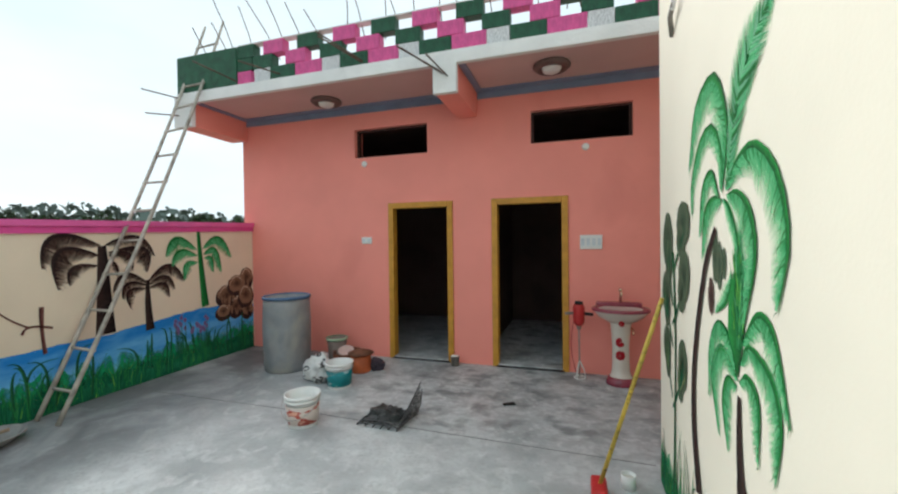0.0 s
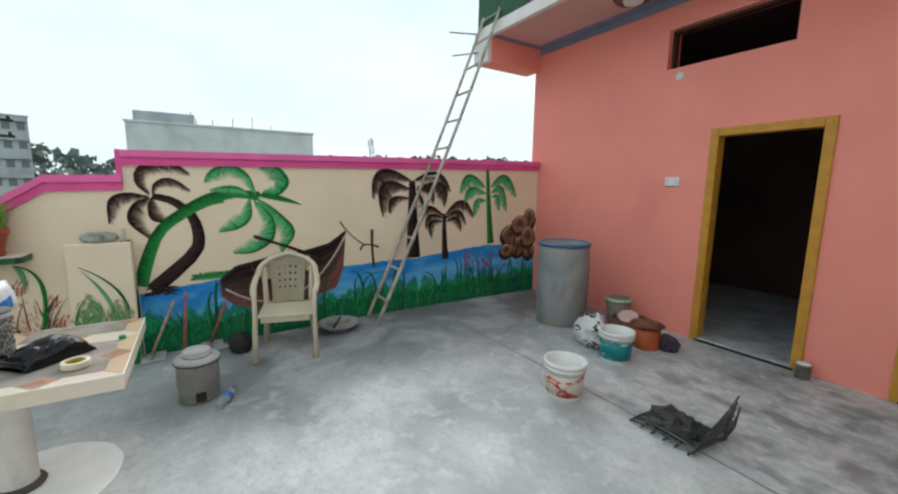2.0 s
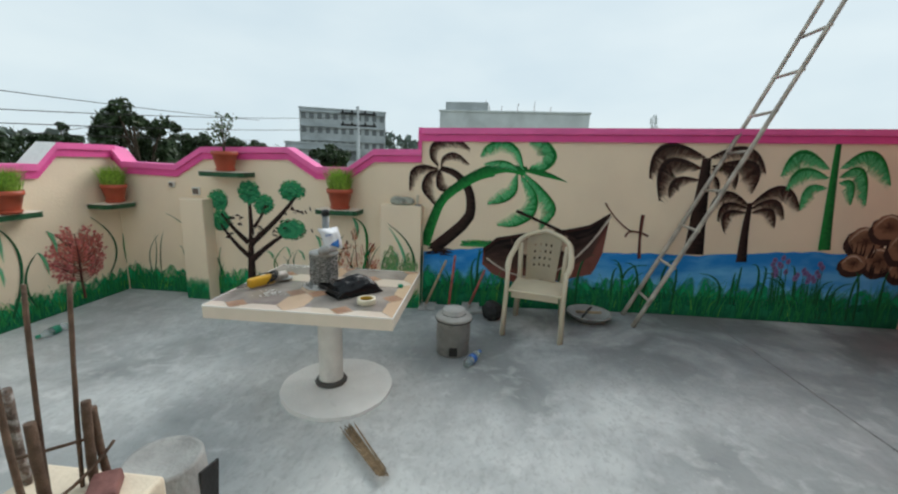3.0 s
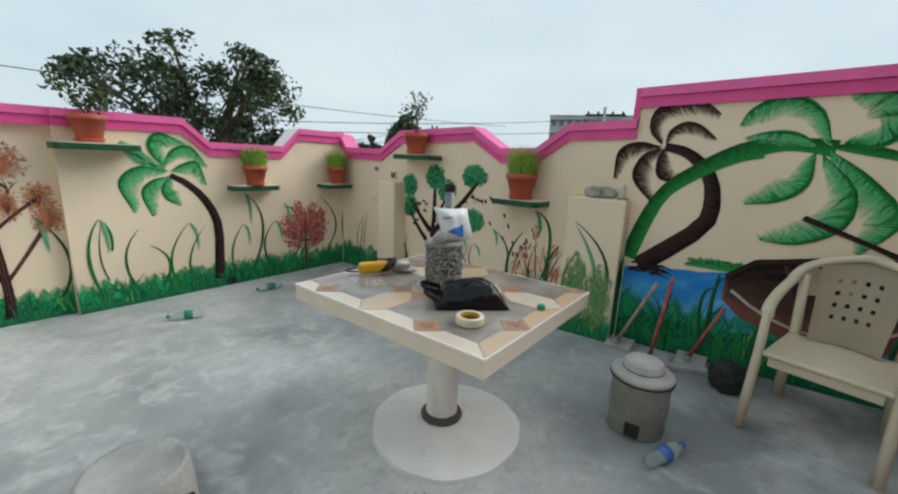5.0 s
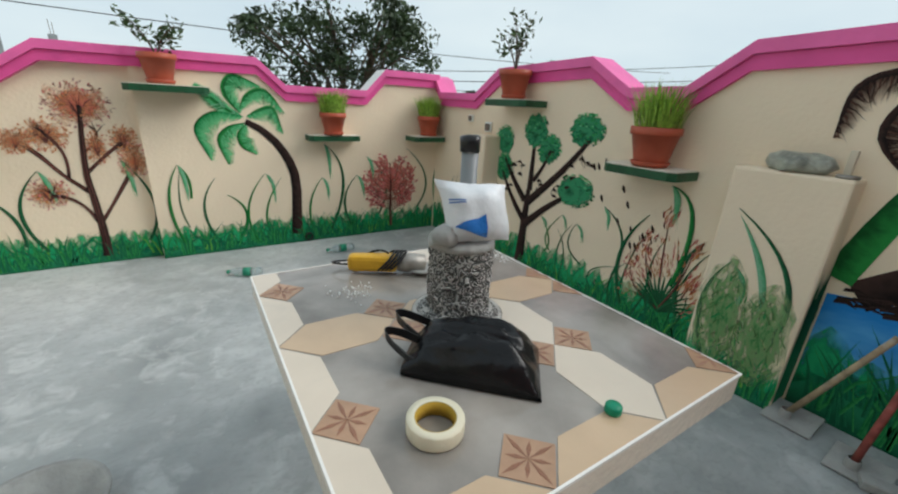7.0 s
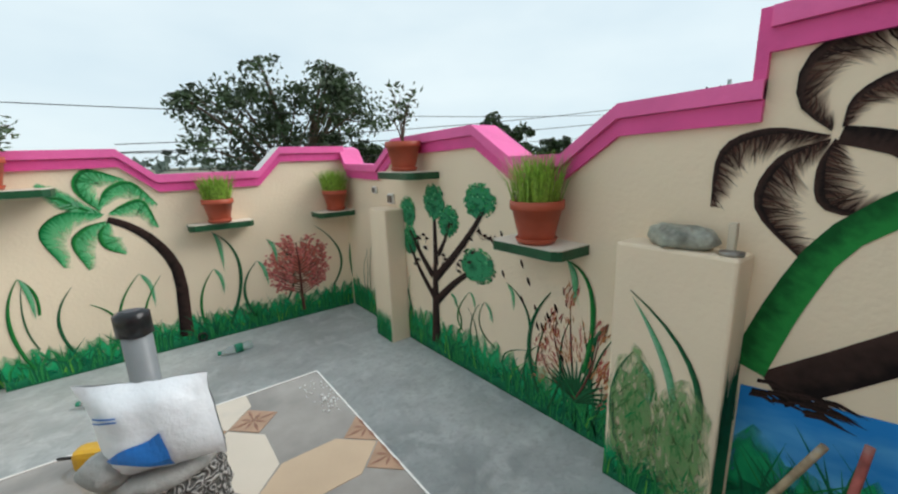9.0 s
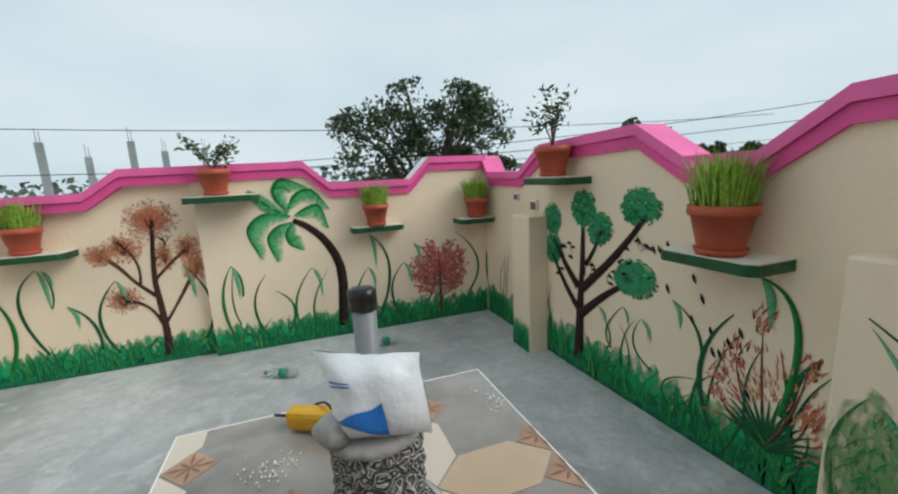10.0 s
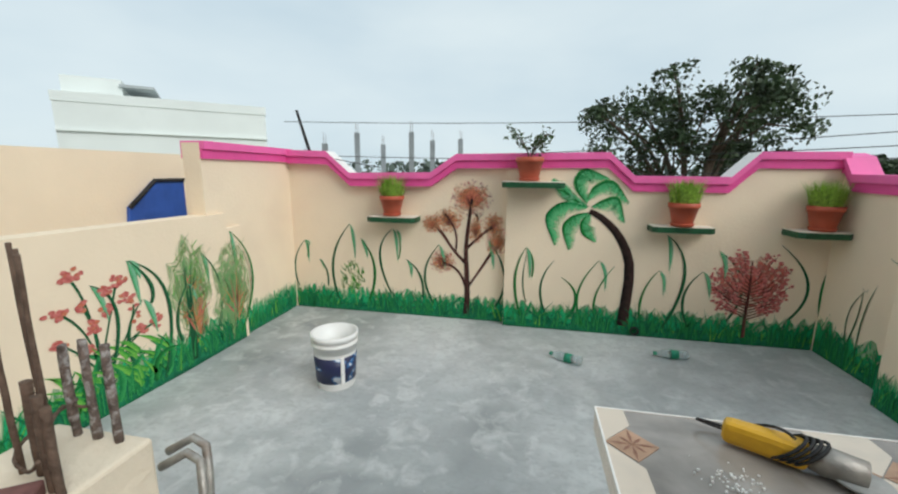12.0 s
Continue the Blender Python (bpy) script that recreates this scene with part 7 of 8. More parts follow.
# ---- barrel and clutter by the house ----
BLUEDRUM = mat("dusty_blue_drum", (0.24, 0.25, 0.26), 0.6, var=0.2, scale=4, bump=0.15, stain=(0.36, 0.34, 0.30), stain_scale=2.2, stain_pos=0.45, stain_amt=0.8)
t = thing("water_barrel", "large open blue-grey plastic barrel, dusty and stained", "barrel", pose(-3.49, 4.59, 0) @ Matrix.Diagonal((0.9, 0.9, 1.02, 1)))
part("shell", lathe(B(), [(0, 0.004), (0.285, 0.0), (0.30, 0.02), (0.315, 0.30), (0.318, 0.55), (0.308, 0.80), (0.30, 0.89), (0.285, 0.89), (0.29, 0.6), (0.28, 0.1), (0, 0.1)], seg=44), BLUEDRUM, t)
part("rim", lathe(B(), [(0.296, 0.865), (0.318, 0.868), (0.32, 0.895), (0.30, 0.905), (0.284, 0.895), (0.286, 0.88)], seg=44), mat("blue_drum_rim", (0.07, 0.14, 0.25), 0.5, var=0.2, scale=8), t, "blue rim")
part("water", lathe(B(), [(0, 0.62), (0.288, 0.62)], seg=36), mat("dark_water", (0.03, 0.035, 0.035), 0.1), t, "dark water inside")
# cloth sack: white with black marks
t = thing("cloth_sack", "crumpled white sack with black print beside the buckets", "sack", pose(-2.80, 4.30, 0))
bm = bmesh.new()
bmesh.ops.create_icosphere(bm, subdivisions=4, radius=1)
for v in bm.verts:
    c = v.co.copy()
    v.co = Vector((c.x * 0.17, c.y * 0.14, max(0, (c.z + 0.85) * 0.16)))
    v.co += c * (0.06 * noise.noise(c * 2.2 + Vector((4, 1, 0))) + 0.04 * abs(noise.noise(c * 5)))
    v.co.z = max(v.co.z, 0)
for f in bm.faces:
    f.smooth = True
part("sack", bm, print_mat("white_sack_black_print", (0.66, 0.66, 0.64), ((0.02, 0.02, 0.02), (0.66, 0.66, 0.64)), 7), t)
RUST = mat("rusty_tin", (0.17, 0.065, 0.035), 0.75, var=0.4, scale=14, bump=0.3, stain=(0.3, 0.14, 0.08), stain_scale=9)
ORANGE = mat("orange_tin_paint", (0.45, 0.10, 0.03), 0.5, var=0.2, scale=12)
t = thing("tin_drum", "squat rusty tin with orange band", "tin", pose(-2.52, 4.72, 0), "old tins beside the house wall")
part("tin", lathe(B(), [(0, 0), (0.12, 0), (0.125, 0.01), (0.125, 0.20), (0.115, 0.20), (0.115, 0.02), (0, 0.02)], seg=28), ORANGE, t)
part("lid", crumple(lathe(B(), [(0, 0.225), (0.15, 0.215), (0.158, 0.225), (0.05, 0.262), (0, 0.265)], seg=28), 0.008, 12), RUST, t, "dented rusty lid")
t = thing("tin_pan", "dented rusty metal pan leaning beside the wall", "pan", pose(-2.83, 4.92, 0.0, 0, 0, 10), "old tins beside the house wall")
part("pan", lathe(B(), [(0, 0.0), (0.15, 0.0), (0.18, 0.06), (0.185, 0.17), (0.175, 0.17), (0.165, 0.07), (0.14, 0.015), (0, 0.012)], seg=28), RUST, t)
solid("plastic_plate", lathe(B(), [(0, 0.0), (0.06, 0.0), (0.095, 0.02), (0.1, 0.026), (0.092, 0.024), (0.06, 0.008), (0, 0.007)], seg=24), mat("dusty_pink_plastic", (0.62, 0.45, 0.40), 0.5), "pale pink plastic plate resting on the rusty pan", "plate", m=pose(-2.80, 4.84, 0.185, 22, 8, 0))
t = thing("plastic_tub", "small grey tub with pale green rim", "tub", pose(-3.05, 5.02, 0))
part("tub", lathe(B(), [(0, 0.0), (0.10, 0.0), (0.13, 0.30), (0.12, 0.30), (0.095, 0.02), (0, 0.02)], seg=26), mat("grey_brown_tub", (0.26, 0.20, 0.17), 0.7, var=0.2), t)
part("rim", lathe(B(), [(0.121, 0.285), (0.14, 0.285), (0.142, 0.315), (0.121, 0.318)], seg=26), mat("pale_green_rim", (0.42, 0.56, 0.38), 0.5), t, "pale green rim")
bm = bmesh.new()
bmesh.ops.create_icosphere(bm, subdivisions=3, radius=1)
for v in bm.verts:
    c = v.co.copy()
    v.co = Vector((c.x * 0.10, c.y * 0.07, max(0, (c.z + 0.7) * 0.09))) + c * 0.04 * noise.noise(c * 2.5)
    v.co.z = max(v.co.z, 0)
tagged(part("rag", bm, mat("dark_rag", (0.06, 0.045, 0.06), 0.9, var=0.5, scale=14), at=pose(-2.35, 4.80, 0)), "dark crumpled rag on the floor", "rag")
# crushed dark plastic crate
t = thing("broken_crate", "crushed dusty black plastic crate on the floor", "crate", pose(-1.60, 3.58, 0, 0, 0, -4))
rr = random.Random(9)
CRATE = mat("dusty_black_plastic", (0.05, 0.05, 0.052), 0.6, var=0.5, scale=14, stain=(0.22, 0.22, 0.21), stain_scale=9, stain_pos=0.52)
for k in range(9):
    y = -0.17 + 0.34 * k / 8
    part("base_bar", tube(B(), bend((-0.20, y, 0.012), (0, y + rr.uniform(-0.03, 0.03), 0.03 + 0.03 * rr.random()), (0.2, y + 0.03, 0.015), 6), 0.008, 4), CRATE, t)
for k in range(6):
    x = -0.19 + 0.38 * k / 5
    part("base_bar", tube(B(), bend((x, -0.18, 0.012), (x + rr.uniform(-0.03, 0.03), 0, 0.025), (x + 0.02, 0.18, 0.012), 6), 0.008, 4), CRATE, t)
for k in range(7):
    z = 0.03 + 0.03 * k
    part("side_bar", tube(B(), bend((0.19 + 0.008 * k, -0.17 + 0.02 * k, z * 0.8), (0.23 + 0.004 * k, 0.02, z + 0.02), (0.21 + 0.005 * k, 0.19, z + 0.02 + 0.012 * k), 8), 0.007, 4), CRATE, t)
for k in range(8):
    y = -0.15 + 0.048 * k
    part("side_bar", tube(B(), [(0.2, y, 0.015), (0.235, y + 0.005, 0.10), (0.25 + rr.uniform(-0.01, 0.015), y + 0.01, 0.11 + 0.018 * k + rr.uniform(-0.02, 0.02))], 0.006, 4), CRATE, t)
bm = bmesh.new()
bmesh.ops.create_icosphere(bm, subdivisions=3, radius=1)
for v in bm.verts:
    c = v.co.copy()
    v.co = Vector((c.x * 0.17, c.y * 0.13, max(0.01, (c.z + 0.6) * 0.07))) + c * 0.05 * noise.noise(c * 3.1)
    v.co.z = max(v.co.z, 0.005)
part("torn_sheet", bm, mat("torn_black_sheet", (0.035, 0.037, 0.036), 0.5, var=0.6, scale=16, bump=0.6), t, "torn black plastic sheet")
t = thing("paint_tin", "small grey metal paint tin at the door foot", "tin", pose(-1.47, 5.235, 0))
part("tin", lathe(B(), [(0, 0), (0.052, 0), (0.052, 0.11), (0.056, 0.112), (0.056, 0.12), (0, 0.12)], seg=22), STEEL, t)
part("lid", lathe(B(), [(0, 0.1205), (0.05, 0.1205), (0.048, 0.126), (0, 0.127)], seg=22), WHITEPL, t, "white lid")
solid("trowel", crumple(box(B(), -0.06, 0.06, -0.025, 0.025, 0.0, 0.012, 0.004), 0.006, 20), DULLBLACK, "small dark trowel lying on the floor", "trowel", m=pose(-0.62, 4.2, 0.003, 0, 0, 30))

# ---- washbasin ----
CERAM = mat("cream_ceramic", (0.66, 0.60, 0.52), 0.18, var=0.05, scale=6, bump=0.02, spec=0.6)
MAROON = mat("maroon_ceramic", (0.26, 0.045, 0.07), 0.16, var=0.2, scale=7, bump=0.02, spec=0.6)
t = thing("washbasin", "cream and maroon ceramic pedestal washbasin with painted roses", "washbasin", pose(0.46, 5.08, 0))
part("pedestal", lathe(B(), [(0, 0), (0.145, 0), (0.15, 0.012), (0.145, 0.04), (0.12, 0.085), (0.105, 0.10), (0.09, 0.16), (0.085, 0.4), (0.10, 0.62), (0.115, 0.70), (0, 0.70)], seg=30, sy=0.85), CERAM, t)
part("foot_band", lathe(B(), [(0.151, 0.002), (0.153, 0.014), (0.148, 0.042), (0.123, 0.087), (0.119, 0.087)], seg=30, sy=0.85), MAROON, t, "maroon foot band")
part("bowl", lathe(B(), [(0, 0.66), (0.11, 0.67), (0.22, 0.73), (0.285, 0.80), (0.29, 0.82), (0.275, 0.825), (0.265, 0.82), (0, 0.815)], seg=40, sy=0.82), CERAM, t)
part("rim", lathe(B(), [(0.292, 0.80), (0.296, 0.822), (0.28, 0.832), (0.24, 0.828), (0.20, 0.80), (0.10, 0.78), (0, 0.775)], seg=40, sy=0.82), MAROON, t, "maroon glazed rim and bowl")
part("ledge", box(B(), -0.24, 0.24, 0.15, 0.255, 0.80, 0.865, 0.02), MAROON, t, "maroon tap ledge")
CHROME = mat("brassy_chrome", (0.62, 0.5, 0.36), 0.22, metal=1.0, var=0.1)
tap = part("tap", tube(B(), [(0.02, 0.19, 0.866), (0.02, 0.19, 0.96), (0.02, 0.17, 0.985), (0.02, 0.12, 0.98), (0.02, 0.10, 0.955)], 0.013, 10), CHROME, t, "chrome tap")
part("tap_knob", lathe(B(), [(0, 0.96), (0.02, 0.965), (0.022, 0.98), (0, 1.0)], (0.02, 0.195, 0.025), 12), CHROME, tap)
ROSE, ROSEG = mat("red_rose_transfer", (0.36, 0.012, 0.02), 0.25, var=0.4, scale=60, bump=0), mat("leaf_transfer", (0.05, 0.07, 0.03), 0.3)
for cz, r, w in ((0.47, 0.052, 0), (0.33, 0.052, 0), (0.70, 0.03, 0.09)):
    bm = B()
    R = (0.088 if cz < 0.6 else 0.15)
    for k in range(7):
        a = 2 * math.pi * k / 7
        q = [(r * 0.55 * math.cos(a) + r * 0.5 * math.cos(b3), r * 0.55 * math.sin(a) + r * 0.5 * math.sin(b3)) for b3 in (2 * math.pi * j / 8 for j in range(8))]
        bm.faces.new([bm.verts.new((R * math.sin((u - 0.012) / R) , -0.85 * R * math.cos(u / R) - 0.004 - 0.0003 * k - (0.10 if cz > 0.6 else 0.0), cz + v)) for u, v in q])
    part("rose", bm, ROSE, t, "red rose transfer")
part("waste_valve", tube(B(), [(0.13, 0.16, 0.58), (0.13, 0.05, 0.58), (0.13, 0.02, 0.54)], 0.012, 8), CHROME, t, "small chrome valve")

# ---- mixing drill hung beside the basin ----
t = thing("paint_mixer", "red electric paint mixer with long shaft standing at the wall", "mixer", pose(0.03, 5.16, 0))
part("motor", lathe(B(), [(0, 0.60), (0.035, 0.60), (0.06, 0.64), (0.065, 0.80), (0.05, 0.84), (0, 0.845)], seg=22), REDPL, t)
part("motor_end", lathe(B(), [(0, 0.846), (0.045, 0.846), (0.04, 0.875), (0, 0.88)], seg=18), DULLBLACK, t, "black end cap")
for s in (-1, 1):
    part("handle", tube(B(), [(s * 0.06, 0, 0.74), (s * 0.15, -0.02, 0.735)], 0.016, 8), STEEL if s < 0 else DULLBLACK, t)
part("shaft", tube(B(), [(0, 0, 0.6), (0.005, 0, 0.03)], 0.008, 8), STEEL, t)
part("gear_case", lathe(B(), [(0, 0.56), (0.022, 0.56), (0.028, 0.61), (0, 0.62)], seg=14), STEEL, t)
bm = B()
for a in (0, 2.1, 4.2):
    tube(bm, bend((0.005, 0, 0.20), (0.005 + 0.045 * math.cos(a), 0.045 * math.sin(a), 0.10), (0.005 + 0.06 * math.cos(a), 0.06 * math.sin(a), 0.008), 6), 0.007, 6)
tube(bm, [Vector((0.005 + 0.06 * math.cos(a), 0.06 * math.sin(a), 0.008)) for a in (2 * math.pi * k / 16 for k in range(17))], 0.007, 6)
part("paddle", bm, WHITEPL, t, "paint-whitened paddle")
part("cable", tube(B(), bend((-0.05, 0, 0.66), (-0.085, 0.02, 0.35), (-0.03, 0.03, 0.05), 12), 0.005, 6), REDPL, t, "red cable")

# ---- mop, tin, hook ----
t = thing("floor_brush", "long yellow-brown pole with a red brush head", "brush", pose(0.13, 2.98, 0))
part("pole", tube(B(), [(0.0, 0, 0.07), (0.335, -0.08, 1.24)], 0.0125, 9), mat("paint_stained_pole", (0.55, 0.38, 0.06), 0.5, var=0.3, scale=10, stain=(0.07, 0.045, 0.02), stain_scale=32, stain_pos=0.54, stain_amt=0.9), t)
part("head", box(B(), -0.05, 0.045, -0.10, 0.10, 0.02, 0.085, 0.02), REDPL, t, "red plastic head")
part("bristles", box(B(), -0.04, 0.035, -0.09, 0.09, 0.0, 0.02), mat("red_bristles", (0.4, 0.05, 0.05), 0.8, var=0.4, scale=60), t)
t = thing("paint_can", "small open white paint can on the floor", "can", pose(0.31, 3.13, 0))
part("can", lathe(B(), [(0, 0), (0.045, 0), (0.045, 0.085), (0.041, 0.085), (0.041, 0.03), (0, 0.03)], seg=22), WHITEPL, t)
part("paint", lathe(B(), [(0, 0.06), (0.0405, 0.06)], seg=18), DRY, t)
t = thing("wall_hook", "grey metal hook bracket on the ivory wall", "hook", pose(0.525, 2.83, 2.70))
part("bracket", tube(B(), [(-0.004, 0.08, 0.0), (-0.03, 0.0, 0.07), (-0.03, -0.07, 0.10)], 0.013, 8), STEEL, t)
part("loop", tube(B(), [Vector((-0.03, -0.08 + 0.03 * math.cos(a), 0.10 + 0.03 * math.sin(a))) for a in (2 * math.pi * k / 14 for k in range(15))], 0.007, 6), WHITEPL, t)
for x, z in ((-2.78, 2.66), (0.12, 2.66)):
    solid("hook_plate", lathe(B(), [(0, 0), (0.042, 0), (0.042, 0.006), (0.03, 0.014), (0, 0.016)], seg=22), WHITEPL, "round white plastic ceiling-rose plate on the wall", "wall plate", group="round wall plates", m=pose(x, NY - 0.001, z, 90, 0, 0))
for x0, x1, z0, z1, nsw in ((-2.83, -2.68, 1.555, 1.645, 2), (0.05, 0.295, 1.465, 1.63, 4)):
    t = thing("switchboard", "white plastic electrical switchboard on the pink wall", "switchboard", pose((x0 + x1) / 2, NY, (z0 + z1) / 2), group="switchboards on the house front")
    w, h = (x1 - x0) / 2, (z1 - z0) / 2
    part("plate", box(B(), -w, w, -0.02, -0.001, -h, h, 0.006), WHITEPL, t)
    for k in range(nsw):
        c = -w + 2 * w * (k + 0.5) / nsw
        part("switch", box(B(), c - w / nsw * 0.6, c + w / nsw * 0.6, -0.026, -0.0201, -h * 0.5, h * 0.5, 0.002), mat("switch_grey_%d_%d" % (nsw, k), (0.62, 0.66, 0.68), 0.3), t)

# ---- ladder ----
t = thing("bamboo_ladder", "long weathered wooden ladder leaning on the roof edge", "ladder", pose(0, 0, 0))
LW = mat("weathered_ladder_wood", (0.42, 0.38, 0.32), 0.75, var=0.3, scale=9, bump=0.3, stain=(0.14, 0.11, 0.09), stain_scale=6)
rails = [bend(*pts, 24) for pts in (((-4.64, 2.68, 0.0), (-4.76, 3.80, 2.37), (-5.14, 4.95, 4.75)), ((-4.33, 2.67, 0.0), (-4.44, 3.80, 2.38), (-4.80, 4.95, 4.77)))]
for r in rails:
    part("rail", tube(B(), r, 0.021, 8, 0.017), LW, t)
for k in range(13):
    f = 1.3 + 1.72 * k
    i, q = int(f), f - int(f)
    a, c = rails[0][i].lerp(rails[0][i + 1], q), rails[1][i].lerp(rails[1][i + 1], q)
    d = (c - a) * 0.08
    part("rung", tube(B(), [a - d, c + d + Vector((0, 0, 0.012 * math.sin(k * 5)))], 0.014, 7), LW, t)

# ---- rods sticking out of the roof ----
rr = random.Random(21)
for k in range(26):
    x = -4.6 + 6.2 * k / 25 + rr.uniform(-0.08, 0.08)
    p = (x, FY + rr.uniform(0.12, 0.2), 3.9)
    q = (x + rr.uniform(-0.25, 0.05), FY + rr.uniform(-0.25, 0.1), 4.03 + rr.uniform(0.25, 0.75))
    solid("rebar", tube(B(), [p, ((p[0] + q[0]) / 2 + 0.02, (p[1] + q[1]) / 2, (p[2] + q[2]) / 2), q], 0.006, 5), REBAR, "thin rusty reinforcing rod standing out of the roof parapet", "rebar", group="rods on the roof parapet")
for p, q in (((-1.33, 4.42, 3.36), (-1.68, 4.05, 3.52)), ((-1.29, 4.42, 3.32), (-1.62, 4.03, 3.48)), ((-1.25, 4.42, 3.29), (-1.39, 4.1, 3.42)), ((-4.95, 4.42, 3.50), (-5.4, 4.2, 3.62)), ((-4.95, 4.42, 3.28), (-5.4, 4.25, 3.32)), ((-2.27, 4.45, 3.62), (-2.65, 4.1, 3.85)), ((-2.27, 4.45, 3.60), (-2.6, 4.07, 3.78)), ((-3.4, 4.45, 3.63), (-3.75, 4.15, 3.72)), ((-4.05, 4.42, 3.62), (-4.45, 4.15, 3.82))):
    solid("rebar", tube(B(), [p, q], 0.009, 6), REBAR, "rusty reinforcing rod jutting from the roof edge", "rebar", group="rods jutting from the roof edge")

# ---- unfinished column with rods ----
pz = floor_z(0.3)
solid("column_stub", crumple(box(B(), -1.485, -1.185, 0.11, 0.44, pz - 0.05, 0.645, 0.01), 0.004, 9), PLASTER, "square cream plastered column stub", "column", kind="structure")
t = thing("column_rods", "bundle of rusty reinforcing rods rising from the column stub", "rods", pose(-1.335, 0.30, 0.64))
rr = random.Random(2)
MORTARED = mat("mortar_spattered_rod", (0.16, 0.12, 0.10), 0.9, var=0.5, scale=30, bump=0.6, fine=120, stain=(0.42, 0.40, 0.38), stain_scale=45, stain_pos=0.5, stain_amt=0.9)
rods = (
    (0.045, -0.16, 0.003, -0.002, 0.245, 0.010, MORTARED), (0.05, -0.11, 0.021, -0.01, 0.49, 0.0065, REBAR),
    (-0.02, -0.16, 0.003, -0.002, 0.265, 0.010, MORTARED), (0.02, -0.03, 0.005, -0.002, 0.515, 0.0065, REBAR),
    (-0.085, -0.16, 0.003, -0.002, 0.26, 0.010, MORTARED), (-0.04, -0.052, -0.018, 0.016, 0.525, 0.005, REBAR),
    (-0.027, -0.038, 0.003, -0.002, 0.225, 0.011, REBAR), (-0.093, -0.026, -0.03, 0.02, 0.51, 0.005, REBAR),
    (-0.105, -0.005, -0.006, 0.004, 0.225, 0.010, REBAR), (-0.132, 0.002, 0.007, -0.005, 0.20, 0.009, REBAR),
)
for x, y, lx, ly, h, r, m3 in rods:
    bm = tube(B(), bend((x, y, 0.0), (x + lx * 0.5 + 0.003, y + ly * 0.5, h / 2), (x + lx, y + ly, h), 8), r, 8)
    part("rod", crumple(bm, 0.003 if m3 is MORTARED else 0.0015, 60), m3, t)
bm = B()
tube(bm, bend((0.065, -0.185, 0.085), (0.06, -0.06, 0.05), (-0.02, -0.01, 0.035), 8), 0.004, 6)
tube(bm, bend((-0.02, -0.01, 0.035), (-0.08, 0.012, 0.06), (-0.135, 0.03, 0.105), 8), 0.004, 6)
tube(bm, bend((-0.12, 0.0, 0.125), (-0.06, -0.05, 0.13), (-0.02, -0.10, 0.13), 6), 0.004, 6)
tube(bm, bend((-0.02, -0.145, 0.10), (0.02, -0.15, 0.095), (0.065, -0.185, 0.085), 6), 0.004, 6)
part("tie_wire", bm, REBAR, t, "twisted tie wire")
tagged(part("brick_piece", crumple(box(B(), -0.045, 0.045, -0.03, 0.03, 0, 0.035, 0.006), 0.006, 20), mat("maroon_brick", (0.20, 0.09, 0.08), 0.85, var=0.3, scale=20), at=pose(-1.41, 0.35, 0.643, 0, 0, 35)), "broken maroon brick piece on the column stub", "brick")

# ---- upturned bucket, mortar pan, bent tubes, broom ----
t = thing("upturned_bucket", "cement-crusted grey bucket standing upside down", "bucket", pose(-1.88, 0.065, floor_z(0.08)) @ Matrix.Diagonal((1.0, 1.0, 1.32, 1)))
part("body", crumple(lathe(B(), [(0.165, 0.0), (0.17, 0.006), (0.165, 0.02), (0.135, 0.29), (0.128, 0.30), (0.118, 0.295), (0, 0.292)], seg=34), 0.003, 14), DUSTY, t)
part("stain", crumple(box(B(), 0.02, 0.03, -0.05, 0.05, 0.08, 0.24, 0.004), 0.004, 20), DULLBLACK, t, "dark tar stain").matrix_basis = pose(-0.02, 0.118, 0.02, -7, 0, 90)
t = thing("mortar_pan", "wide shallow cement-crusted mortar pan", "pan", pose(-1.95, -0.29, floor_z(-0.29)) @ Matrix.Diagonal((0.92, 0.92, 0.9, 1)))
part("pan", lathe(B(), [(0, 0.0), (0.12, 0.0), (0.19, 0.075), (0.205, 0.08), (0.205, 0.09), (0.185, 0.085), (0.115, 0.015), (0, 0.012)], seg=34), DUSTY, t)
solid("trowel", crumple(box(B(), -0.08, 0.08, -0.022, 0.022, 0.0, 0.02, 0.006), 0.004, 20), DULLBLACK, "dark trowel lying in the mortar pan", "trowel", m=pose(-1.93, -0.28, floor_z(-0.28) + 0.014, 0, 0, 40))
solid("trowel", crumple(box(B(), -0.07, 0.07, -0.028, 0.028, 0.0, 0.018, 0.006), 0.004, 20), STEEL, "steel trowel lying in the mortar pan", "trowel", m=pose(-1.965, -0.235, floor_z(-0.28) + 0.016, 0, 0, 30))
t = thing("steel_tube_frame", "bent grey steel tube frame beside the column stub", "tube frame", pose(-1.42, -0.06, floor_z(0)))
for dx in (0.0, 0.07):
    part("tube", tube(B(), [(0.20 + dx * 0.6, -0.06 - dx, 0.40), (0.12 + dx * 0.6, -0.09 - dx, 0.445), (0.06 + dx * 0.6, -0.08 - dx, 0.43), (0.02 + dx * 0.6, -0.04 - dx, 0.36), (-0.02 + dx * 0.4, 0.02 - dx * 0.6, 0.0)], 0.015, 9), STEEL, t)
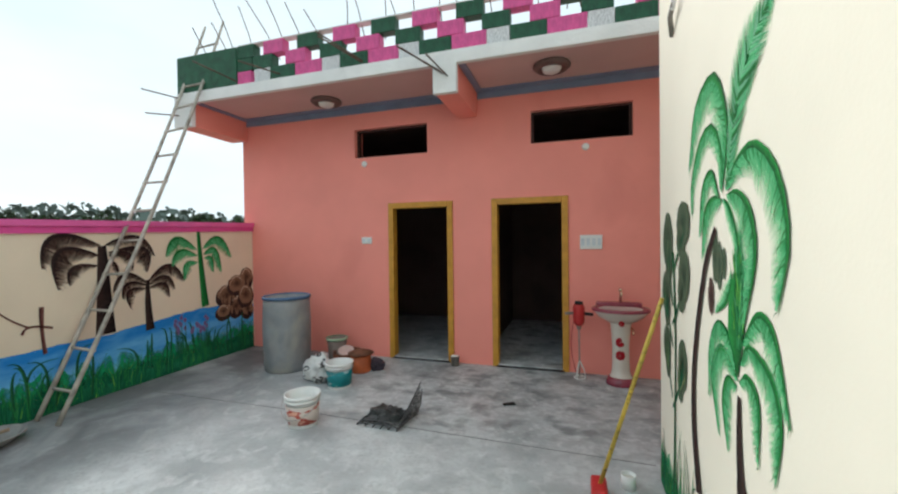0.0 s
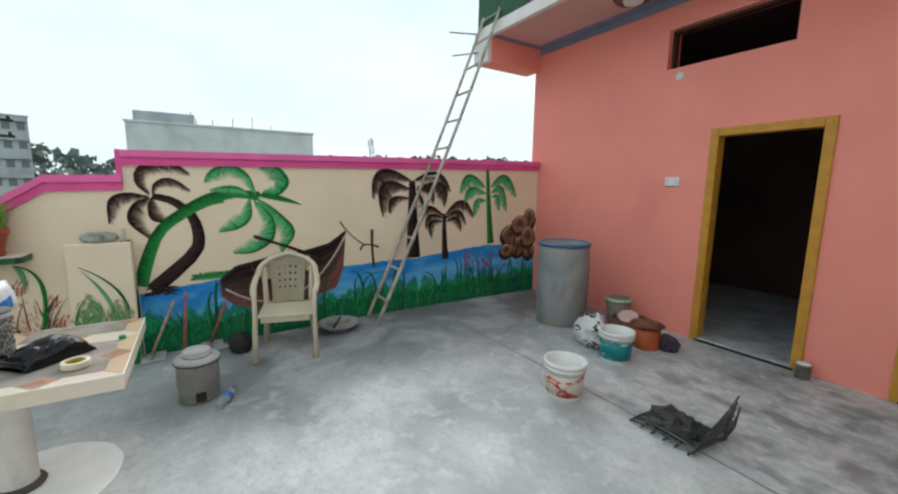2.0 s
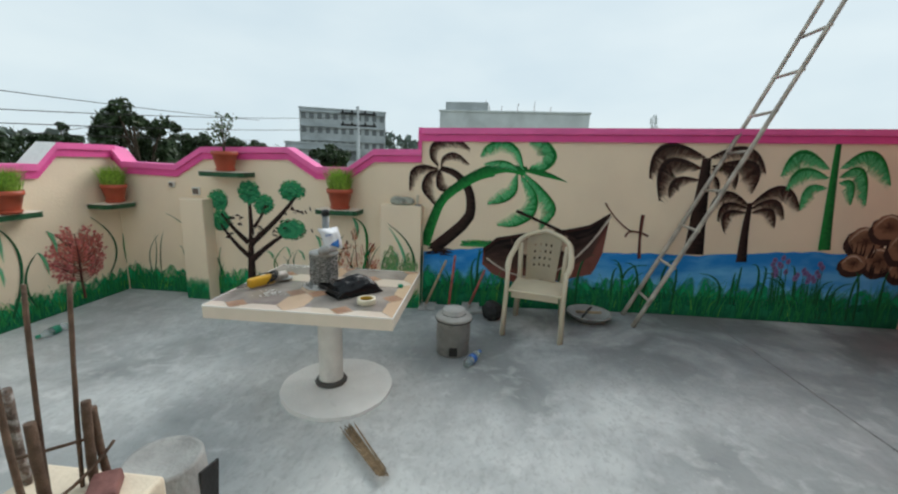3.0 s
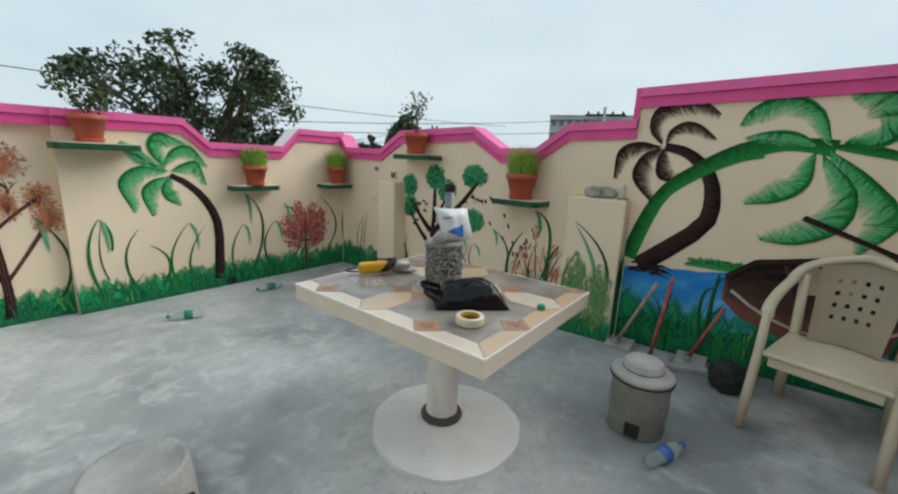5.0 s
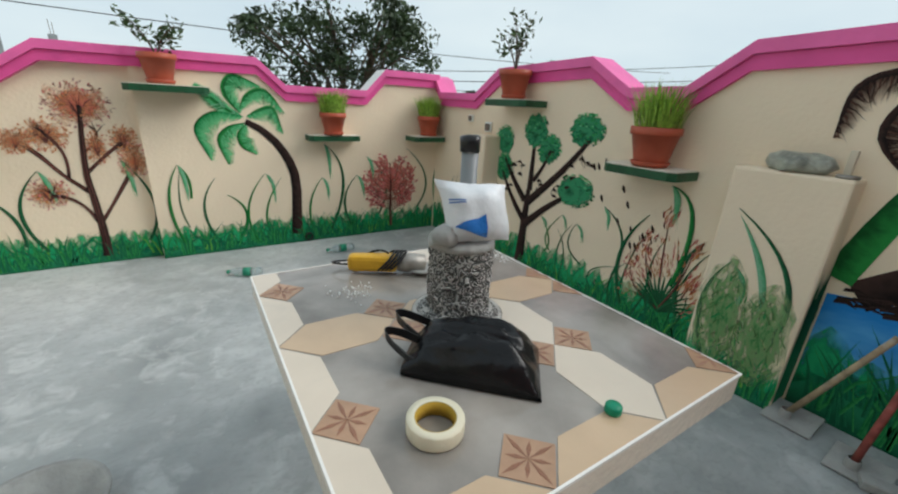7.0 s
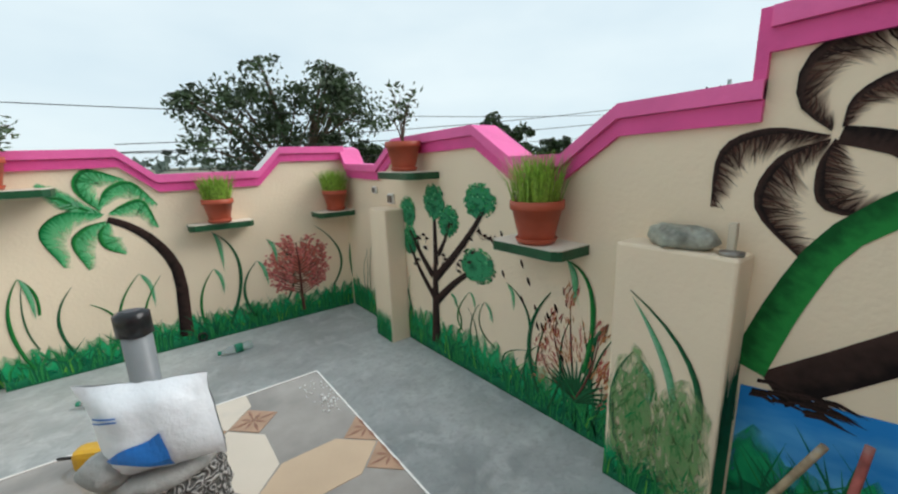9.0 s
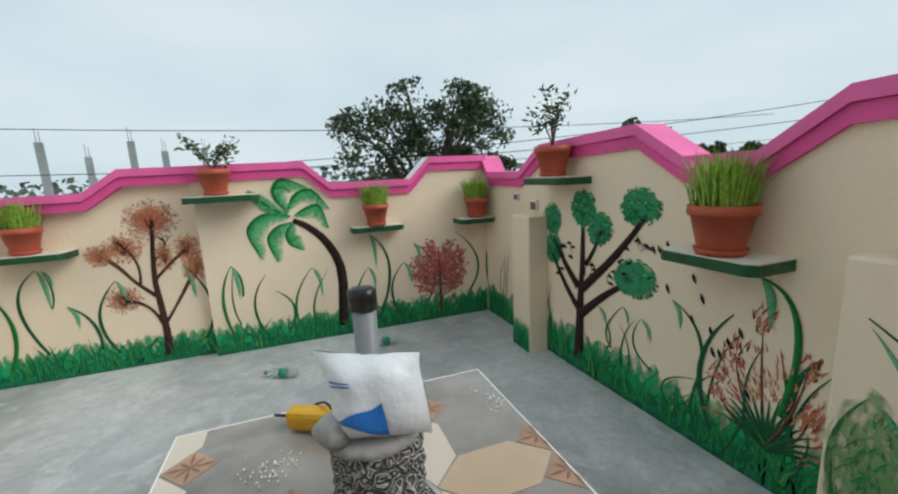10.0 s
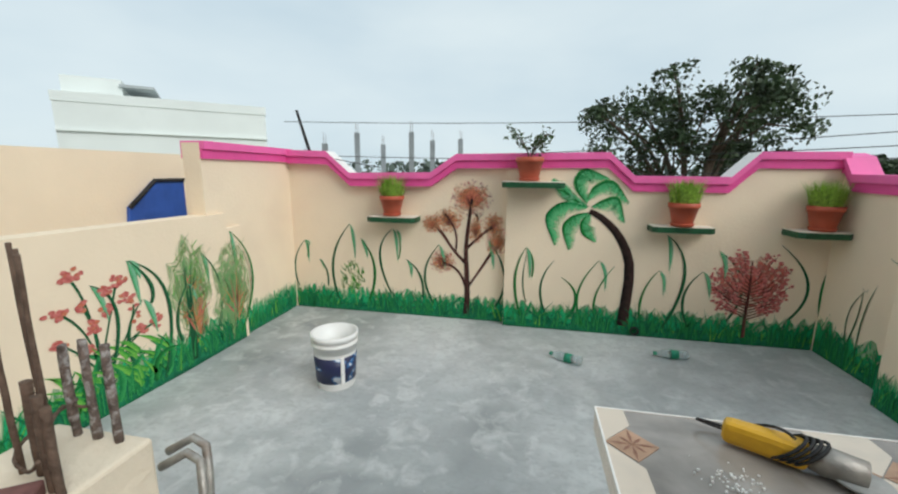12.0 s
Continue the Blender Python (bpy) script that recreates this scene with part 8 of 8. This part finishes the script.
t = thing("twig_broom", "bundle of brown broom twigs lying on the floor", "broom")
TWIGS = mat("broom_twigs", (0.24, 0.17, 0.10), 0.8, var=0.4, scale=30)
rr = random.Random(8)
for k in range(34):
    o = Vector((rr.gauss(0, 0.012), rr.gauss(0, 0.012), 0))
    part("twig", tube(B(), [Vector((-2.28, 0.80, floor_z(0.8) + 0.035)) + o + Vector((0, 0, abs(o.x) * 0.5)), Vector((-2.60, 0.52, floor_z(0.5) + 0.03)) + o * (1.4 + rr.random()) + Vector((0, 0, abs(o.y)))], 0.0035, 4, 0.002), TWIGS, t)

# ---- beyond the terrace ----
GZ = -6.6
bm = B()
rings = []
for r in (0.01, 30, 120, 500, 2500):
    rings.append([bm.verts.new((-2 + r * math.cos(2 * math.pi * k / 48), 1 + r * math.sin(2 * math.pi * k / 48), GZ - 0.02)) for k in range(48)])
for a, c in zip(rings, rings[1:]):
    for k in range(48):
        bm.faces.new((a[k], a[(k + 1) % 48], c[(k + 1) % 48], c[k]))
solid("ground", bm, mat("dusty_ground", (0.20, 0.19, 0.14), 0.95, var=0.25, scale=0.05, stain=(0.07, 0.10, 0.04), stain_scale=0.02, stain_pos=0.5), "dusty green ground far below the terrace", "ground", "structure")
bm = B()
box(bm, -4.88, 2.9, -3.0, 8.5, GZ, -0.36)
solid("wall_building_below", bm, CREAM, "storeys of the house below the terrace", "wall", "structure")


def polar(az, dist):
    return -1.5 + dist * math.cos(radians(az)), 1.0 + dist * math.sin(radians(az))


def tree(az, dist, top, width, seed, dens=1.0, leaf=0.16, gap=0.5):
    """A broad tree: tapered trunk, spreading limbs, thousands of leaves in clumps with gaps."""
    rr = random.Random(seed)
    x, y = polar(az, dist)
    H = top - GZ
    t = thing("tree", "broad dark green tree standing beyond the terrace wall", "tree", pose(x, y, GZ), "trees around the house")
    bm = B()
    fork = H * 0.38
    tube(bm, bend((0, 0, 0), (0.1, 0.05, fork * 0.5), (0.05, 0, fork), 6), 0.035 * H, 9, 0.022 * H)
    tips = []
    for k in range(9):
        a = k * 2.4 + rr.random()
        rad = width / 2 * rr.uniform(0.35, 0.92)
        hz = fork + (H - fork) * (rr.uniform(0.35, 0.9) if rad > width * 0.3 else rr.uniform(0.75, 0.97))
        hz = min(hz, H - (H - fork) * 0.36 * (2 * rad / width) ** 2)
        p = Vector((rad * math.cos(a), rad * math.sin(a), hz))
        pts = bend((0.05, 0, fork * 0.95), (p.x * 0.4, p.y * 0.4, fork + (hz - fork) * 0.6), p, 7)
        tube(bm, pts, 0.012 * H, 6, 0.003 * H)
        for j in range(5):
            q = pts[rr.choice((3, 4, 5, 6, 7))] + Vector((rr.gauss(0, width * 0.10), rr.gauss(0, width * 0.10), rr.gauss(0, H * 0.05)))
            q.z = min(q.z, H * 0.86)
            tube(bm, [pts[3 + j % 3], q], 0.004 * H, 5, 0.001 * H)
            tips.append(q)
        tips.append(p)
    part("trunk", bm, TWIG, t)
    vs, fs = [], []
    for c in tips:
        size = width * rr.uniform(0.06, 0.115)
        for k in range(int(130 * dens)):
            d = Vector((rr.gauss(0, 1), rr.gauss(0, 1), rr.gauss(0, 0.8)))
            p = c + d.normalized() * size * rr.random() ** gap
            lid = H - (H - fork) * (0.30 + 0.35 * noise.noise(p * (2.2 / width))) * min(1.0, math.hypot(p.x, p.y) / (width / 2)) ** 2
            if p.z > lid:
                p.z = lid - rr.random() * 0.6
            n1 = Vector((rr.gauss(0, 1), rr.gauss(0, 1), rr.gauss(0, 1))).normalized()
            n2 = n1.cross(Vector((rr.gauss(0, 1), rr.gauss(0, 1), rr.gauss(0, 1)))).normalized()
            s = leaf * rr.uniform(0.6, 1.3)
            i = len(vs)
            vs += [p - n1 * s, p + n2 * s * 0.5, p + n1 * s, p - n2 * s * 0.5]
            fs.append((i, i + 1, i + 2, i + 3))
    me = bpy.data.meshes.new("crown")
    me.from_pydata(vs, [], fs)
    me.materials.append(TREE_LEAF)
    g = new("crown", me)
    g.parent = t


tree(-112.0, 20, 5.75, 10.2, 1, 1.35, 0.115, 0.62)
tree(-117, 24, 4.0, 5.0, 15, 0.9, 0.14)
tree(-137.5, 30, 4.6, 5.0, 2, 1.0, 0.17)
tree(-130.5, 34, 3.2, 4.5, 3, 0.9, 0.18)
tree(-89, 45, 2.9, 6.0, 6, 0.7, 0.25)
tree(-126, 60, 3.5, 8.0, 7, 0.6, 0.35)
tree(-159, 48, 3.0, 6.0, 8, 0.7, 0.28)
for k, az in enumerate((-148, -143)):
    tree(az, 85 + 9 * (k % 3), 4.6 + 0.8 * (k % 2), 10.0, 30 + k, 0.35, 0.55)
for k, az in enumerate((134.5, 138.5, 142, 148.5, 153, 156, 161)):
    tree(az, 92 + 9 * (k % 3), 7.7 + 0.8 * (k % 2) + 0.5 * (k % 3), 7.0, 40 + k, 0.3, 0.4)
# a far belt of trees and low roofs at the horizon
bm_v, bm_f = [], []
rr = random.Random(77)
for k in range(9000):
    az = rr.uniform(-180, 180) if k % 2 else rr.uniform(120, 200)
    d = rr.uniform(150, 320)
    x, y = polar(az, d)
    hh = d * (0.026 + 0.050 * min(1.0, 2.2 * max(0.0, 1 - abs(((az - 148 + 180) % 360) - 180) / 30)) + 0.050 * max(0.0, 1 - abs(((az + 167 + 180) % 360) - 180) / 8) + 0.016 * noise.noise(Vector((az * 0.15, 2, 0))) + 0.008 * noise.noise(Vector((az * 0.9, 5, 0))))
    z = 1.3 + hh * rr.random() - 3.0 * rr.random()
    s = rr.uniform(1.0, 2.4)
    n1 = Vector((rr.gauss(0, 1), rr.gauss(0, 1), rr.gauss(0, 1))).normalized()
    n2 = n1.cross(Vector((rr.gauss(0, 1), rr.gauss(0, 1), rr.gauss(0, 1)))).normalized()
    p = Vector((x, y, z))
    i = len(bm_v)
    bm_v += [p - n1 * s, p + n2 * s * 0.7, p + n1 * s, p - n2 * s * 0.7]
    bm_f.append((i, i + 1, i + 2, i + 3))
me = bpy.data.meshes.new("far_woods")
me.from_pydata(bm_v, [], bm_f)
# distance haze is mixed into this leaf colour
me.materials.append(mat("hazy_far_leaves", (0.10, 0.13, 0.11), 0.9, var=0.35, scale=0.05, bump=0))
tagged(new("far_woods", me), "hazy belt of far trees on the horizon", "woods", kind="stuff")

BLD_W = mat("weathered_white_facade", (0.60, 0.63, 0.62), 0.85, var=0.12, scale=0.4, bump=0, stain=(0.40, 0.42, 0.41), stain_scale=0.25, stain_pos=0.55)
# BLD_G and PANE are lightened so that their colour holds distance haze
BLD_G = mat("grey_concrete_facade", (0.42, 0.45, 0.455), 0.9, var=0.15, scale=0.4, bump=0, stain=(0.27, 0.29, 0.295), stain_scale=0.3, stain_pos=0.5)
BLD_C = mat("bare_column_concrete", (0.26, 0.28, 0.285), 0.9, var=0.2, scale=0.8, bump=0)
BLD_N = mat("pale_near_facade", (0.74, 0.78, 0.75), 0.85, var=0.05, scale=0.6, bump=0, stain=(0.62, 0.66, 0.64), stain_scale=0.5, stain_pos=0.55)
PANE = mat("dark_window_opening", (0.15, 0.165, 0.17), 0.4)


def building(az, dist, width, depth, top, material, label, floors=3, cols=6, turn=None, eaves=0.15, windows=True):
    """A house block with storeys, window openings, parapet and a roof room."""
    x, y = polar(az, dist)
    t = thing("building", label, "building", pose(x, y, GZ, 0, 0, az - 90 if turn is None else turn), "buildings around the house")
    H = top - GZ
    bm = box(B(), -width / 2, width / 2, 0, depth, 0, H)
    part("wall", bm, material, t)
    bm = B()
    box(bm, -width / 2 - eaves, width / 2 + eaves, -eaves, depth + eaves, H, H + 0.25)
    part("roof", bm, material, t)
    if windows:
        for f in range(floors):
            z = H - (f + 1) * 3.0 + 0.9
            if z < 0.4:
                break
            part("sunshade", box(B(), -width / 2, width / 2, -0.5, -0.001, z + 1.35, z + 1.5), material, t)
            for c in range(cols):
                cx = -width / 2 + width * (c + 0.5) / cols
                w = width / cols * 0.28
                part("window", box(B(), cx - w, cx + w, -0.03, 0.05, z, z + 1.2), PANE, t)
    return t, H


building(-160.7, 95, 18.5, 14, 11.7, BLD_G, "grey unfinished multi-storey building in the distance", 5, 11)
building(-158, 60, 10, 8, 3.2, BLD_G, "low grey house in the distance", 2, 4)
t, H = building(176.2, 62, 22, 10, 8.9, BLD_W, "weathered white house with roof room", 3, 3, windows=False)
part("roof_room", box(B(), -10.2, -3.8, 0.3, 6, H + 0.26, H + 1.45), BLD_G, t, "grey roof room")
for k in range(7):
    part("roof_rod", tube(B(), [(-9 + 2.4 * k, 0.5, H + 0.2), (-9 + 2.4 * k + 0.1, 0.5, H + 1.0 + 0.4 * (k % 3))], 0.04, 5), REBAR, t)
t, H = building(-48.1, 13.9, 5.0, 6, 3.0, BLD_N, "pale plastered neighbouring house", 2, 0, turn=-138, eaves=0.02, windows=False)
part("stair_room", box(B(), -2.4, -1.1, 0.6, 4, H + 0.26, H + 0.75), BLD_N, t, "low stair room on the roof")
part("stair_eave", box(B(), -1.15, -0.35, 0.5, 3, H + 0.55, H + 0.62), BLD_G, t, "grey projecting eave slab")
part("ledge", box(B(), -2.5, 2.5, -0.06, -0.001, H - 0.75, H - 0.70), BLD_N, t)
building(-108, 70, 60, 20, -0.5, BLD_G, "low grey roofs beyond the wall", 2, 18)
building(-128, 80, 10, 8, 1.8, BLD_W, "small white house in the distance", 2, 4)
building(160, 120, 12, 8, 5.0, BLD_W, "small white house in the distance", 2, 4)
# unfinished columns on a neighbouring roof
t, H = building(-73, 40, 16, 10, 0.6, BLD_G, "unfinished grey house with bare columns on its roof", 2, 5)
for k in range(6):
    cx = -7 + 2.7 * k + 0.5 * math.sin(k * 3)
    ch = 3.0 + 1.3 * abs(math.sin(k * 1.7))
    yy = (k % 3) * 2.5 + 0.4
    col = part("column", box(B(), cx - 0.25, cx + 0.25, yy, yy + 0.4, H + 0.25, H + 0.25 + ch), BLD_C, t)
    part("column_rods", tube(tube(B(), [(cx - 0.08, yy + 0.1, H + ch), (cx - 0.1, yy + 0.1, H + ch + 1.3)], 0.02, 4), [(cx + 0.1, yy + 0.2, H + ch), (cx + 0.12, yy + 0.2, H + ch + 1.1)], 0.02, 4), REBAR, col)


def utility_pole(az, dist, top, label, cross=2):
    x, y = polar(az, dist)
    t = thing("utility_pole", label, "utility pole", pose(x, y, GZ, 0, 0, az + 90), "utility poles")
    h = top - GZ
    part("pole", tube(B(), [(0, 0, 0), (0.05, 0, h)], 0.14, 8, 0.09), BLD_G, t)
    for k in range(cross):
        arm = part("cross_arm", box(B(), -1.1, 1.1, -0.06, 0.06, h - 0.5 - 0.7 * k, h - 0.38 - 0.7 * k), DULLBLACK, t)
        for s in (-0.95, -0.4, 0.4, 0.95):
            part("insulator", lathe(B(), [(0, 0), (0.07, 0), (0.05, 0.14), (0, 0.16)], (s, 0, h - 0.38 - 0.7 * k), 8), DULLBLACK, arm)


utility_pole(-162.6, 26, 4.6, "grey concrete utility pole with cross arms")
x, y = polar(-63.3, 17)
t = thing("street_pole", "dark leaning pole with cut cables", "pole", pose(x, y, GZ))
part("pole", tube(B(), [(0, 0, 0), (0, 0, 7.9), (0.05, 0.02, 8.4), (0.28, 0.15, 9.4), (0.46, 0.25, 10.2)], 0.09, 7, 0.05), DULLBLACK, t)
part("bracket", tube(B(), [(0.4, -0.2, 8.4), (0.1, 0, 8.2), (-0.35, 0.2, 8.35), (-0.4, 0.2, 8.6)], 0.06, 6), DULLBLACK, t)
x, y = polar(158.7, 150)
t = thing("mobile_mast", "slim lattice mobile mast far away", "mast", pose(x, y, GZ))
bm = B()
for sx, sy in ((-1, -1), (1, -1), (1, 1), (-1, 1)):
    tube(bm, [(sx * 0.8, sy * 0.8, 0), (sx * 0.35, sy * 0.35, 25.5)], 0.09, 4)
for k in range(17):
    a, c = 0.8 - 0.45 * k / 17, 0.8 - 0.45 * (k + 1) / 17
    for p, q in (((-1, -1), (1, -1)), ((1, -1), (1, 1)), ((1, 1), (-1, 1)), ((-1, 1), (-1, -1))):
        tube(bm, [(p[0] * a, p[1] * a, 1.5 * k), (q[0] * c, q[1] * c, 1.5 * k + 1.5)], 0.05, 4)
part("mast", bm, BLD_W, t)
for k in range(6):
    an = k * 1.05
    part("antenna", box(B(), 1.0 * math.cos(an) - 0.18, 1.0 * math.cos(an) + 0.18, 1.0 * math.sin(an) - 0.18, 1.0 * math.sin(an) + 0.18, 22.5 - 2.5 * (k % 2), 24.6 - 2.5 * (k % 2)), BLD_W, t)
for az0, d0, z0, az1, d1, z1 in ((-60, 17, 3.15, -150, 26, 3.4), (-60, 17, 1.9, -150, 30, 2.4), (-95, 15, 2.0, -162.6, 26, 4.0), (-85, 14, 1.7, -162.6, 26, 3.3), (-100, 12, 1.25, -135, 24, 2.6)):
    x0, y0 = polar(az0, d0)
    x1, y1 = polar(az1, d1)
    solid("overhead_cable", tube(B(), bend((x0, y0, z0), ((x0 + x1) / 2, (y0 + y1) / 2, (z0 + z1) / 2 - 0.35), (x1, y1, z1), 14), 0.012, 4), DULLBLACK, "thin black overhead cable beyond the terrace", "cable", group="overhead cables")
# loose wire over the coping
solid("loose_wire", tube(B(), bend((-0.20, SY_E - 0.02, 1.515), (-0.45, SY_E + 0.05, 1.44), (-1.0, SY_E + 0.055, 1.345), 14), 0.004, 5), DULLBLACK, "thin black wire lying over the pink coping", "wire")
